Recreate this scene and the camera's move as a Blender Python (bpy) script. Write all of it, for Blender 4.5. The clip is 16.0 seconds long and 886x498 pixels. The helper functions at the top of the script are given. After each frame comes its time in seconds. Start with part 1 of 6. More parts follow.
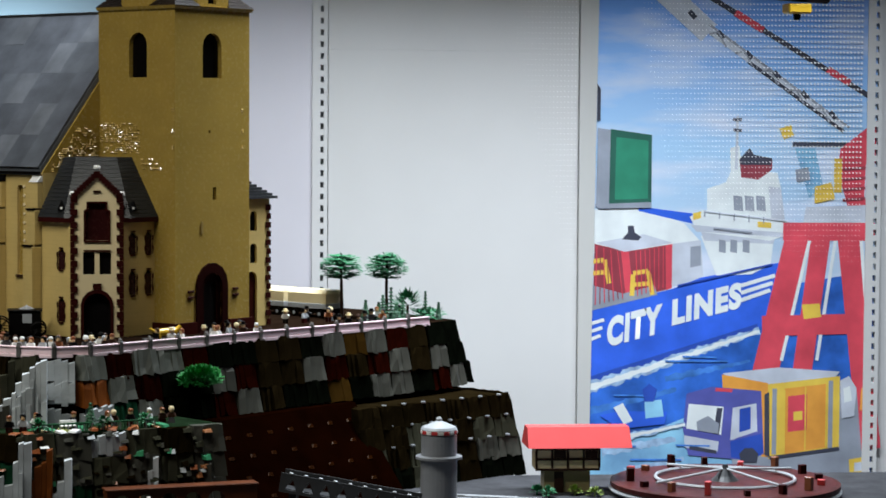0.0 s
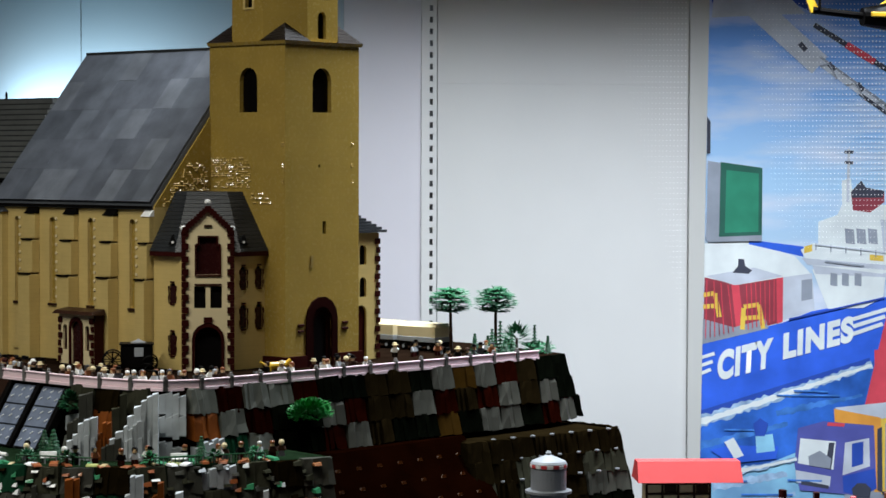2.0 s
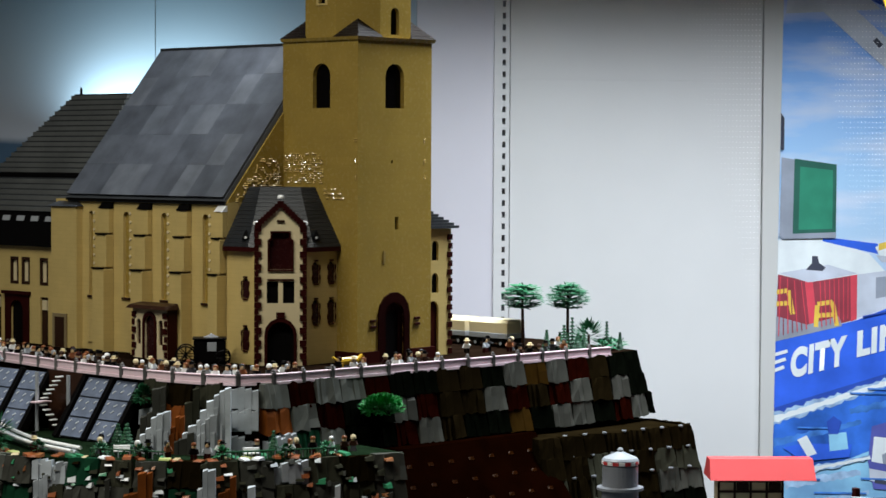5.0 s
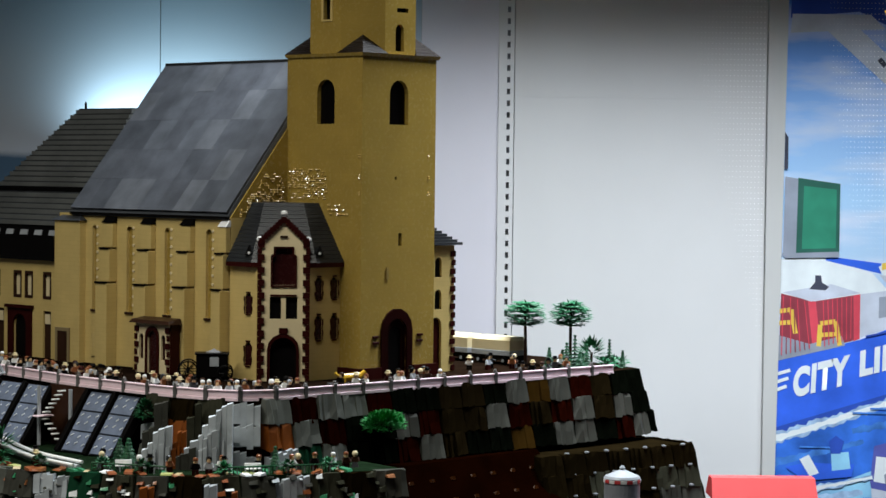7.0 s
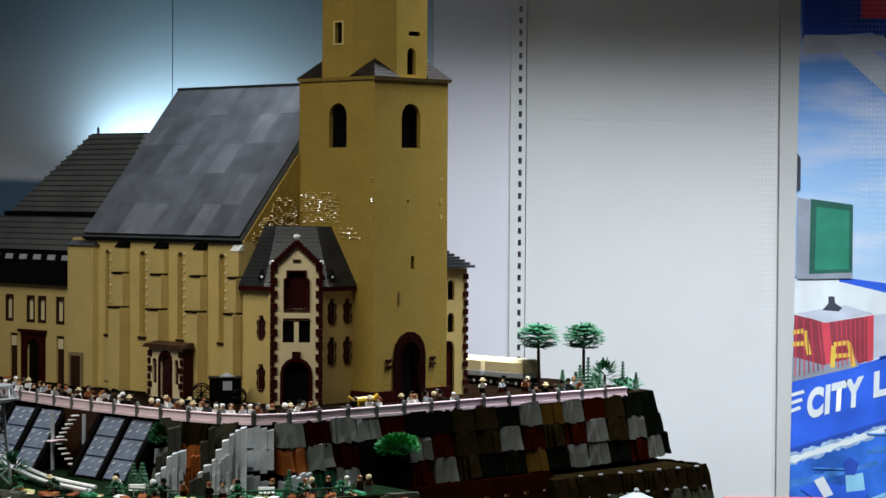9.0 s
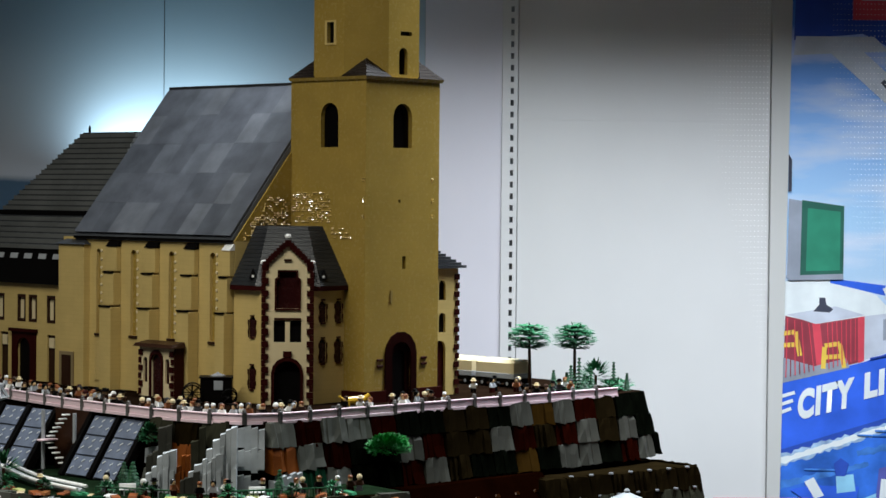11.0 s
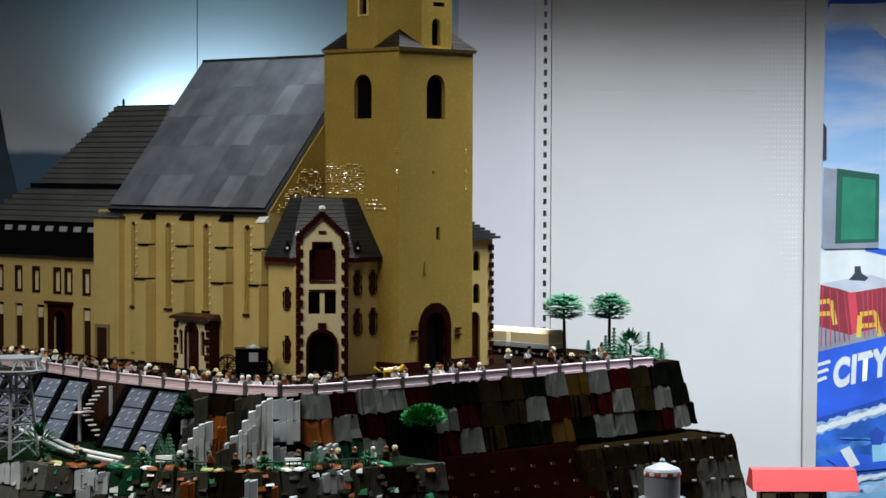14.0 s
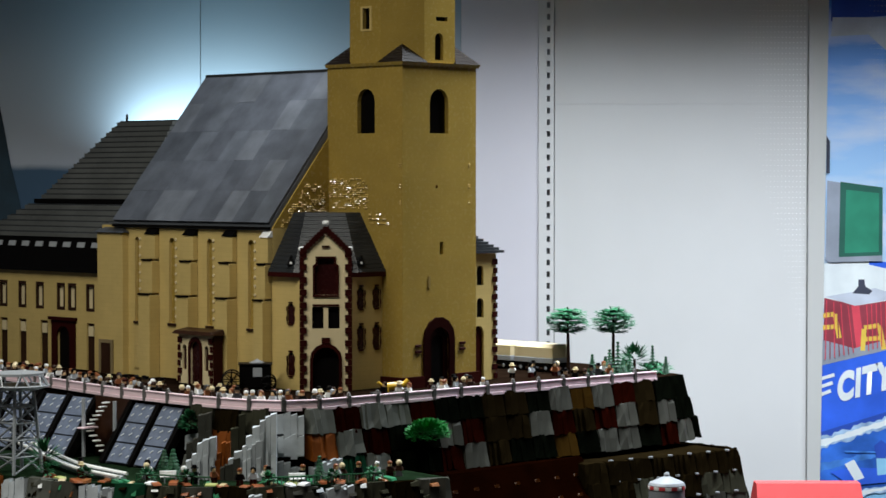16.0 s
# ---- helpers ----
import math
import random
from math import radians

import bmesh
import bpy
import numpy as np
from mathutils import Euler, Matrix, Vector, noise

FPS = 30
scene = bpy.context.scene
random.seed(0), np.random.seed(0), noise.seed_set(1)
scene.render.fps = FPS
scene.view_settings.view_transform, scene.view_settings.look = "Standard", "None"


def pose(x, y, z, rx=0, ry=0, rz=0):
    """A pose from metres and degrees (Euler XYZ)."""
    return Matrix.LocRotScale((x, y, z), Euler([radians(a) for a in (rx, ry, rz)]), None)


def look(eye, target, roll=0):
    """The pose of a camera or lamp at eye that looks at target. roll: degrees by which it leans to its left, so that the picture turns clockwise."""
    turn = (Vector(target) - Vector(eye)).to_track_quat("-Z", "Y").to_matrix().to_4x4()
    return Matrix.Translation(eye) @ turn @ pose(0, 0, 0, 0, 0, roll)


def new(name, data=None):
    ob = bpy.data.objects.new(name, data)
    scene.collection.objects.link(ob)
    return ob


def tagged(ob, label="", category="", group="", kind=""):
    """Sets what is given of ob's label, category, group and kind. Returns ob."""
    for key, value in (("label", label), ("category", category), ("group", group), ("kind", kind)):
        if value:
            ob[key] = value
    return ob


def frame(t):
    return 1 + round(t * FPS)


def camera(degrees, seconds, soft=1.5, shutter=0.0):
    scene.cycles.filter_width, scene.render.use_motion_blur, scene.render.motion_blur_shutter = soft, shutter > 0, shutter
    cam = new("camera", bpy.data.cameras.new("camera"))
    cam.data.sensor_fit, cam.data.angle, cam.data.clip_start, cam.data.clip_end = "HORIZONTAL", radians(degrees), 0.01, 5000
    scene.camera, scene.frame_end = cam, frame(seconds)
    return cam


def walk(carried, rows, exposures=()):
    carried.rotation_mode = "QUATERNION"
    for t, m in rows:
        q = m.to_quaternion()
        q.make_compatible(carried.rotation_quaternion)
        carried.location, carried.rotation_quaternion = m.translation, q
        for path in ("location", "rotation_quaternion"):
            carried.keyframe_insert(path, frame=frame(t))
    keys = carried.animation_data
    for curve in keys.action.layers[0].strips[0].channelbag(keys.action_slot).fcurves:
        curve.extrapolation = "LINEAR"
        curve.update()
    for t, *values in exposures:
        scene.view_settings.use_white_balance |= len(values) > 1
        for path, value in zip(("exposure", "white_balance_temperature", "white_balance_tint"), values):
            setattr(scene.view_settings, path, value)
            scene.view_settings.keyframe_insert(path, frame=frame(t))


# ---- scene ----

cam = camera(22.18, 16.0, soft=1.5, shutter=0.5)
EYE = (0.0, 0.0, 1.5)
# the lens swings on one spot: seconds, pitch, roll and yaw in degrees
ROWS = [
    (0.0, 86.912, -0.350, -5.726), (0.5, 87.676, -0.938, -5.018), (1.0, 88.803, -1.557, -4.178),
    (1.5, 87.858, -0.238, -3.171), (2.0, 87.753, -0.147, -2.967), (2.5, 88.235, 0.317, -2.479),
    (3.0, 88.674, -0.084, -2.304), (3.5, 88.363, -0.067, -2.059), (4.0, 87.845, 0.120, -1.849),
    (4.5, 87.741, 0.038, -1.495), (5.0, 87.643, -0.264, -1.131), (5.2, 87.737, -0.411, -1.023),
    (7.3, 88.067, -0.664, -1.035), (7.5, 88.071, -0.588, -0.987), (8.0, 88.197, -0.429, -0.920),
    (8.5, 88.414, -0.423, -0.858), (9.0, 88.645, -0.358, -0.723), (9.2, 88.520, -0.350, -0.788),
    (11.5, 88.666, -0.552, -0.926), (12.0, 88.492, -0.501, -0.652), (12.5, 88.445, -0.197, -0.181),
    (13.0, 88.191, -0.374, -0.330), (13.5, 87.742, -0.198, -0.404), (14.0, 87.904, -0.165, -0.085),
    (14.5, 88.175, -0.494, -0.237), (15.0, 88.406, -0.396, -0.001), (15.5, 88.350, -0.363, 0.278),
    (16.0, 88.270, 0.000, 0.000),
]
walk(cam, [(t, pose(*EYE, rx, ry, rz)) for t, rx, ry, rz in ROWS])

# ---- light ----
world = bpy.data.worlds.new("room_air")
world.use_nodes = True
scene.world = world
world.node_tree.nodes["Background"].inputs[0].default_value = (0.5, 0.55, 0.65, 1)
world.node_tree.nodes["Background"].inputs[1].default_value = 0.002


def area_lamp(name, m, sx, sy, watts, colour=(1, 1, 1)):
    data = bpy.data.lights.new(name, "AREA")
    data.shape, data.size, data.size_y, data.energy, data.color = "RECTANGLE", sx, sy, watts, colour
    ob = new(name, data)
    ob.matrix_world = m
    return ob


COOL, WARM = (0.885, 0.97, 1.055), (0.96, 0.95, 0.865)
LAMP_ROWS = [(0.85, 5.1, 2.2, 68.0, 101.5, COOL), (-1.4, 3.75, 2.6, 42.0, 140, WARM)]
for lx, ly, long, watts, spread, tint in LAMP_ROWS:
    area_lamp("tube_light", pose(lx, ly, 2.83), long, 0.16, watts, tint).data.spread = radians(spread)
area_lamp("backdrop_light", look((-0.62, 6.05, 1.60), (-0.60, 6.2, 1.74)), 0.40, 0.04, 1.8, (0.62, 0.88, 1.0))


# ---- materials ----
def mat(name, colour, rough=0.35, metal=0.0, vary=0.12, scale=18.0, bump=0.0, bscale=120.0, spec=0.5, rnd=0.0):
    """A procedural surface: base colour mottled at two scales, with a fine bump."""
    m = bpy.data.materials.new(name)
    m.use_nodes = True
    nt = m.node_tree
    b = nt.nodes["Principled BSDF"]
    b.inputs["Roughness"].default_value = rough
    b.inputs["Metallic"].default_value = metal
    b.inputs["Specular IOR Level"].default_value = spec
    tc = nt.nodes.new("ShaderNodeTexCoord")
    n1 = nt.nodes.new("ShaderNodeTexNoise")
    n1.inputs["Scale"].default_value, n1.inputs["Detail"].default_value = scale, 6
    nt.links.new(tc.outputs["Object"], n1.inputs["Vector"])
    ramp = nt.nodes.new("ShaderNodeValToRGB")
    lo = [max(0, c * (1 - vary)) for c in colour]
    hi = [min(1, c * (1 + vary)) for c in colour]
    ramp.color_ramp.elements[0].position, ramp.color_ramp.elements[1].position = 0.3, 0.7
    ramp.color_ramp.elements[0].color, ramp.color_ramp.elements[1].color = (*lo, 1), (*hi, 1)
    nt.links.new(n1.outputs["Fac"], ramp.inputs["Fac"])
    out = ramp.outputs["Color"]
    if rnd:
        info = nt.nodes.new("ShaderNodeObjectInfo")
        hsv = nt.nodes.new("ShaderNodeHueSaturation")
        ma = nt.nodes.new("ShaderNodeMath")
        ma.operation = "MULTIPLY_ADD"
        ma.inputs[1].default_value, ma.inputs[2].default_value = rnd, 1 - rnd / 2
        nt.links.new(info.outputs["Random"], ma.inputs[0])
        nt.links.new(ma.outputs[0], hsv.inputs["Value"])
        nt.links.new(out, hsv.inputs["Color"])
        out = hsv.outputs["Color"]
    nt.links.new(out, b.inputs["Base Color"])
    n2 = nt.nodes.new("ShaderNodeTexNoise")
    n2.inputs["Scale"].default_value, n2.inputs["Detail"].default_value = bscale, 3
    nt.links.new(tc.outputs["Object"], n2.inputs["Vector"])
    mr = nt.nodes.new("ShaderNodeMapRange")
    mr.inputs["To Min"].default_value, mr.inputs["To Max"].default_value = max(0.03, rough - 0.08), min(1, rough + 0.1)
    nt.links.new(n2.outputs["Fac"], mr.inputs["Value"])
    nt.links.new(mr.outputs["Result"], b.inputs["Roughness"])
    if bump:
        bp = nt.nodes.new("ShaderNodeBump")
        bp.inputs["Strength"].default_value, bp.inputs["Distance"].default_value = bump, 0.0008
        nt.links.new(n2.outputs["Fac"], bp.inputs["Height"])
        nt.links.new(bp.outputs["Normal"], b.inputs["Normal"])
    return m


def courses(m, height, width, depth=0.2, dark=0.9):
    """Adds the fine joints of stacked toy bricks: level courses and staggered upright joints."""
    nt = m.node_tree
    b = nt.nodes["Principled BSDF"]
    tc = nt.nodes.new("ShaderNodeTexCoord")
    sep = nt.nodes.new("ShaderNodeSeparateXYZ")
    add = nt.nodes.new("ShaderNodeMath")
    add.operation = "SUBTRACT"
    comb = nt.nodes.new("ShaderNodeCombineXYZ")
    br = nt.nodes.new("ShaderNodeTexBrick")
    br.inputs["Scale"].default_value = 1
    br.inputs["Brick Width"].default_value, br.inputs["Row Height"].default_value = width, height
    br.inputs["Mortar Size"].default_value, br.inputs["Mortar Smooth"].default_value = 0.0005, 0.4
    br.inputs["Color1"].default_value, br.inputs["Color2"].default_value = (1, 1, 1, 1), (0.96, 0.96, 0.96, 1)
    br.inputs["Mortar"].default_value = (dark, dark, dark, 1)
    nt.links.new(tc.outputs["Object"], sep.inputs[0])
    nt.links.new(sep.outputs["X"], add.inputs[0])
    nt.links.new(sep.outputs["Y"], add.inputs[1])
    nt.links.new(add.outputs[0], comb.inputs["X"])
    nt.links.new(sep.outputs["Z"], comb.inputs["Y"])
    nt.links.new(comb.outputs[0], br.inputs["Vector"])
    old = b.inputs["Base Color"].links[0].from_socket
    mix = nt.nodes.new("ShaderNodeMix")
    mix.data_type, mix.blend_type = "RGBA", "MULTIPLY"
    mix.inputs["Factor"].default_value = 0.8
    nt.links.new(old, mix.inputs[6])
    nt.links.new(br.outputs["Color"], mix.inputs[7])
    nt.links.new(mix.outputs[2], b.inputs["Base Color"])
    bp = nt.nodes.new("ShaderNodeBump")
    bp.invert = True
    bp.inputs["Strength"].default_value, bp.inputs["Distance"].default_value = depth, 0.0006
    nt.links.new(br.outputs["Fac"], bp.inputs["Height"])
    nt.links.new(bp.outputs["Normal"], b.inputs["Normal"])
    return m


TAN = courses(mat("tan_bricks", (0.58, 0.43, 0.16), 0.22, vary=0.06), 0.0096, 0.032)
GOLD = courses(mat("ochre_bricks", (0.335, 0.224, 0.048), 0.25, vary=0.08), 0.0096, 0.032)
CREAM = mat("cream_plastic", (0.72, 0.60, 0.36), 0.3, vary=0.05)
DRED = mat("dark_red_plastic", (0.027, 0.0030, 0.0022), 0.45, vary=0.2, spec=0.1)
BLACK = mat("black_plastic", (0.003, 0.0026, 0.0026), 0.4, spec=0.06)
DARKPANE = mat("dark_pane", (0.003, 0.0025, 0.0025), 0.2, spec=0.08)
SLATE = mat("slate_grey_plastic", (0.10, 0.11, 0.125), 0.35, vary=0.15, scale=9)
DGREY = mat("dark_grey_plastic", (0.035, 0.037, 0.04), 0.35, vary=0.2, spec=0.35)
LGREY = mat("light_grey_plastic", (0.34, 0.36, 0.38), 0.3, vary=0.1)
MGREY = mat("grey_plastic", (0.24, 0.25, 0.27), 0.3, vary=0.1)
WHITE = mat("white_plastic", (0.8, 0.8, 0.78), 0.3, vary=0.04)
PINK = mat("pale_pink_plastic", (0.86, 0.66, 0.71), 0.3, vary=0.06)
BROWN = mat("brown_plastic", (0.03, 0.012, 0.006), 0.4, vary=0.2, spec=0.2)
RUST = mat("rust_plastic", (0.20, 0.065, 0.022), 0.3, vary=0.15)
GREEN = mat("green_plastic", (0.03, 0.17, 0.075), 0.4, vary=0.2, rnd=0.4, spec=0.25)
DGREEN = mat("dark_green_plastic", (0.012, 0.075, 0.03), 0.4, vary=0.2, rnd=0.4, spec=0.2)
RED = mat("red_plastic", (0.55, 0.05, 0.05), 0.35, vary=0.05)
YELLOW = mat("yellow_plastic", (0.7, 0.42, 0.03), 0.3, vary=0.06)
GATEROOF = mat("charcoal_roof_plastic", (0.017, 0.018, 0.019), 0.3, vary=0.25, spec=0.2)
BROACH = mat("umber_roof_plastic", (0.012, 0.008, 0.006), 0.4, vary=0.2, spec=0.1)
BANDED = mat("green_grey_roof_plastic", (0.12, 0.125, 0.12), 0.3, vary=0.2, scale=12)
PANEWINE = mat("wine_dark_pane", (0.022, 0.004, 0.004), 0.25, spec=0.3)
BLUEPANEL = mat("blue_grey_panel", (0.15, 0.18, 0.25), 0.22, vary=0.2, scale=30)
WALLWHITE = mat("white_sheet_metal", (0.74, 0.74, 0.735), 0.45, vary=0.03, scale=3)
STRIP = mat("grey_white_sheet_metal", (0.62, 0.62, 0.60), 0.45, vary=0.03, scale=3)
LAVENDER = mat("pale_lilac_board", (0.74, 0.72, 0.78), 0.6, vary=0.03, scale=3)
PAINT = mat("room_paint", (0.35, 0.35, 0.36), 0.8, vary=0.05, scale=2)
CARPET = mat("grey_carpet", (0.10, 0.10, 0.11), 0.95, vary=0.3, scale=60, bump=0.5)


# ---- mesh helpers ----
def box(bm, x0, x1, y0, y1, z0, z1, m=None):
    vs = [bm.verts.new((x, y, z)) for z in (z0, z1) for x, y in ((x0, y0), (x1, y0), (x1, y1), (x0, y1))]
    for f in ((3, 2, 1, 0), (4, 5, 6, 7), (0, 1, 5, 4), (1, 2, 6, 5), (2, 3, 7, 6), (3, 0, 4, 7)):
        bm.faces.new([vs[i] for i in f])
    if m is not None:
        bmesh.ops.transform(bm, matrix=m, verts=vs)
    return vs


def bbox(bm, x0, x1, y0, y1, z0, z1, r=0.0008):
    """A box with bevelled edges."""
    vs = box(bm, x0, x1, y0, y1, z0, z1)
    es = list({e for v in vs for e in v.link_edges})
    bmesh.ops.bevel(bm, geom=es, offset=r, segments=1, affect="EDGES")


def hull(bm, bottom, top):
    """A solid between two rings of the same number of points."""
    a = [bm.verts.new(p) for p in bottom]
    b = [bm.verts.new(p) for p in top]
    n = len(a)
    for i in range(n):
        bm.faces.new((a[i], a[(i + 1) % n], b[(i + 1) % n], b[i]))
    bm.faces.new(a[::-1])
    bm.faces.new(b)
    return a + b


def lathe(bm, profile, seg=20, m=None):
    rings = []
    for r, z in profile:
        rings.append([bm.verts.new((max(r, 0.0001) * math.cos(2 * math.pi * k / seg), max(r, 0.0001) * math.sin(2 * math.pi * k / seg), z)) for k in range(seg)])
    for a, b in zip(rings, rings[1:]):
        for k in range(seg):
            bm.faces.new((a[k], a[(k + 1) % seg], b[(k + 1) % seg], b[k]))
    bm.faces.new(rings[0][::-1])
    bm.faces.new(rings[-1])
    vs = [v for r in rings for v in r]
    if m is not None:
        bmesh.ops.transform(bm, matrix=m, verts=vs)
    return vs


def tube(bm, a, b, r, seg=8):
    a, b = Vector(a), Vector(b)
    d = b - a
    m = Matrix.Translation(a) @ d.to_track_quat("Z", "Y").to_matrix().to_4x4()
    return lathe(bm, [(r, 0), (r, d.length)], seg, m)


def panel(bm, outer, holes, thick, m):
    """A plate in its own plane (across, up) with holes through it; m carries (across, inward, up) to its place."""
    made = []
    edges = []
    for loop in [outer, *holes]:
        vs = [bm.verts.new((s, 0, z)) for s, z in loop]
        made += vs
        edges += [bm.edges.new((vs[i], vs[(i + 1) % len(vs)])) for i in range(len(vs))]
    filled = bmesh.ops.triangle_fill(bm, use_beauty=True, use_dissolve=False, edges=edges)
    faces = [g for g in filled["geom"] if isinstance(g, bmesh.types.BMFace)]
    ext = bmesh.ops.extrude_face_region(bm, geom=faces)
    back = [g for g in ext["geom"] if isinstance(g, bmesh.types.BMVert)]
    bmesh.ops.translate(bm, verts=back, vec=(0, thick, 0))
    bmesh.ops.transform(bm, matrix=m, verts=made + back)
    bmesh.ops.recalc_face_normals(bm, faces=bm.faces)


def rect(s0, s1, z0, z1):
    return [(s0, z0), (s1, z0), (s1, z1), (s0, z1)]


def arch(cs, z0, w, h, n=7):
    """An opening with a round head: its middle, foot, width and height."""
    r = w / 2
    pts = [(cs - r, z0), (cs + r, z0)]
    for k in range(n + 1):
        a = math.pi * k / n
        pts.append((cs + r * math.cos(a), z0 + h - r + r * math.sin(a)))
    return pts


def finish(bm, material, smooth=False):
    me = bpy.data.meshes.new("mesh")
    bmesh.ops.recalc_face_normals(bm, faces=bm.faces)
    bm.to_mesh(me)
    bm.free()
    for one in material if isinstance(material, (list, tuple)) else [material]:
        me.materials.append(one)
    if smooth:
        for p in me.polygons:
            p.use_smooth = True
    return me


def part(name, bm, material, parent, label="", smooth=False):
    ob = new(name, finish(bm, material, smooth))
    ob.parent = parent
    return tagged(ob, label)


def thing(name, m, label, category, group="", kind=""):
    ob = new(name)
    ob.empty_display_size = 0.02
    ob.matrix_world = m
    return tagged(ob, label, category, group, kind)


def solid(name, bm, material, m, label, category, group="", kind="", smooth=False):
    ob = new(name, finish(bm, material, smooth))
    ob.matrix_world = m
    return tagged(ob, label, category, group, kind)


# the hill's own axes: x runs back to the right along the west front, y back to the left along the nave, z up from the square
HILL = pose(-0.086, 4.8, 1.056, 0, 0, 46.03)
ON_X = Matrix(((0, 1, 0, 0), (1, 0, 0, 0), (0, 0, 1, 0), (0, 0, 0, 1)))  # (across, inward, up) -> a face turned to -x


def face_x(x):
    return Matrix.Translation((x, 0, 0)) @ ON_X


def face_y(y):
    return Matrix.Translation((0, y, 0))


# ---- the room ----
def plain(name, dims, material, label, category, kind="structure", m=None):
    bm = bmesh.new()
    box(bm, *dims)
    return solid(name, bm, material, m or Matrix(), label, category, kind=kind)


plain("floor", (-4, 4, -3, 7, -0.05, 0), CARPET, "dark grey carpet of the exhibition room", "floor")
plain("ceiling", (-4, 4, -3, 7, 2.9, 2.95), PAINT, "white painted ceiling over the exhibition", "ceiling")
plain("wall_south", (-4, 4, -3.1, -3, 0, 2.9), PAINT, "plain painted wall behind the visitors", "wall")
plain("wall_east", (4, 4.1, -3, 7, 0, 2.9), PAINT, "plain painted side wall", "wall")
plain("wall_west", (-4.1, -4, -3, 7, 0, 2.9), PAINT, "plain painted side wall", "wall")
plain("wall_north", (-4, 4, 6.5, 6.6, 0, 2.9), PAINT, "plain painted wall behind the display panels", "wall")

for lx, ly, long, watts, spread, tint in LAMP_ROWS:
    lamp = thing("ceiling_light", pose(lx, ly, 2.9), "white tube luminaire fixed under the ceiling", "lamp", "ceiling lights")
    bm = bmesh.new()
    bbox(bm, -long / 2 - 0.05, long / 2 + 0.05, -0.11, 0.11, -0.05, 0.0, 0.006)
    part("housing", bm, WHITE, lamp)


def sky_print():
    m = mat("printed_sky", (0.3, 0.4, 0.5), 0.55, vary=0.1, scale=2)
    nt = m.node_tree
    tc = nt.nodes.new("ShaderNodeTexCoord")
    sep = nt.nodes.new("ShaderNodeSeparateXYZ")
    no = nt.nodes.new("ShaderNodeTexNoise")
    no.inputs["Scale"].default_value, no.inputs["Detail"].default_value = 2.2, 5
    ad = nt.nodes.new("ShaderNodeMath")
    ad.operation = "MULTIPLY_ADD"
    ad.inputs[1].default_value = 0.12
    rp = nt.nodes.new("ShaderNodeValToRGB")
    els = rp.color_ramp.elements
    els[0].position, els[0].color = 0.0, (0.02, 0.05, 0.10, 1)
    els[1].position, els[1].color = 1.0, (0.34, 0.46, 0.55, 1)
    for p, c in ((0.485, (0.06, 0.13, 0.22, 1)), (0.505, (0.55, 0.60, 0.68, 1)), (0.75, (0.48, 0.55, 0.62, 1))):
        e = els.new(p)
        e.color = c
    nt.links.new(tc.outputs["Object"], no.inputs["Vector"])
    nt.links.new(tc.outputs["Object"], sep.inputs[0])
    nt.links.new(no.outputs["Fac"], ad.inputs[0])
    nt.links.new(sep.outputs["Z"], ad.inputs[2])
    nt.links.new(ad.outputs[0], rp.inputs["Fac"])
    nt.links.new(rp.outputs["Color"], nt.nodes["Principled BSDF"].inputs["Base Color"])
    return m


SKYPRINT = sky_print()
# printed sky boards: the ramp's foot lies at z = 1.1
bm = bmesh.new()
box(bm, -0.663, 0.049, 0, 0.02, -0.6, 1.3)
solid("backdrop_1", bm, SKYPRINT, pose(0, 6.2, 1.1), "printed blue-grey evening sky board behind the church", "backdrop", kind="structure")
bm = bmesh.new()
box(bm, -1.6, 0, 0, 0.02, -0.6, 1.3)
sky_left = solid("backdrop_2", bm, SKYPRINT, pose(-0.665, 6.2, 1.1, 0, 0, 14), "printed sky board with a dark line of far trees", "backdrop", kind="structure")

# dark printed tree at the edge of the sky board
bm = bmesh.new()
outline = [(-0.66, 0.80), (-0.60, 0.74), (-0.548, 0.64), (-0.528, 0.54), (-0.512, 0.446), (-0.492, 0.36), (-0.475, 0.279), (-0.455, 0.1), (-0.66, 0.1)]
hull(bm, [(x, -0.0045, z) for x, z in outline], [(x, -0.0035, z) for x, z in outline])
part("printed_tree", bm, mat("dark_teal_print", (0.012, 0.035, 0.055), 0.6, vary=0.5, scale=7), sky_left)

plain("panel_lilac", (0.05, 0.261, 6.2, 6.22, 0.3, 2.6), LAVENDER, "pale lilac shadowed wall board", "wall board")

plain("backing_board", (0.05, 1.9, 6.222, 6.235, 0.3, 2.6), STRIP, "pale backing board behind the panels", "wall board")
# slotted upright
up = thing("slotted_upright", pose(0.2815, 6.19, 0.4), "white slotted steel shelf upright", "shelf upright", kind="structure")


def slotted_rail():
    """Sheet steel strip with a column of open slots."""
    bm = bmesh.new()
    box(bm, -0.020, 0.0025, 0, 0.004, 0, 2.2)
    box(bm, 0.0115, 0.022, 0, 0.004, 0, 2.2)
    for k in range(67):
        box(bm, 0.0025, 0.0115, 0, 0.004, 0.032 * k - 0.012 if k else 0, 0.032 * k + 0.004)
    return bm


bm = slotted_rail()
part("rail", bm, WALLWHITE, up)
bm = bmesh.new()
box(bm, -0.018, 0.02, 0.012, 0.02, 0, 2.2)
part("web", bm, MGREY, up)

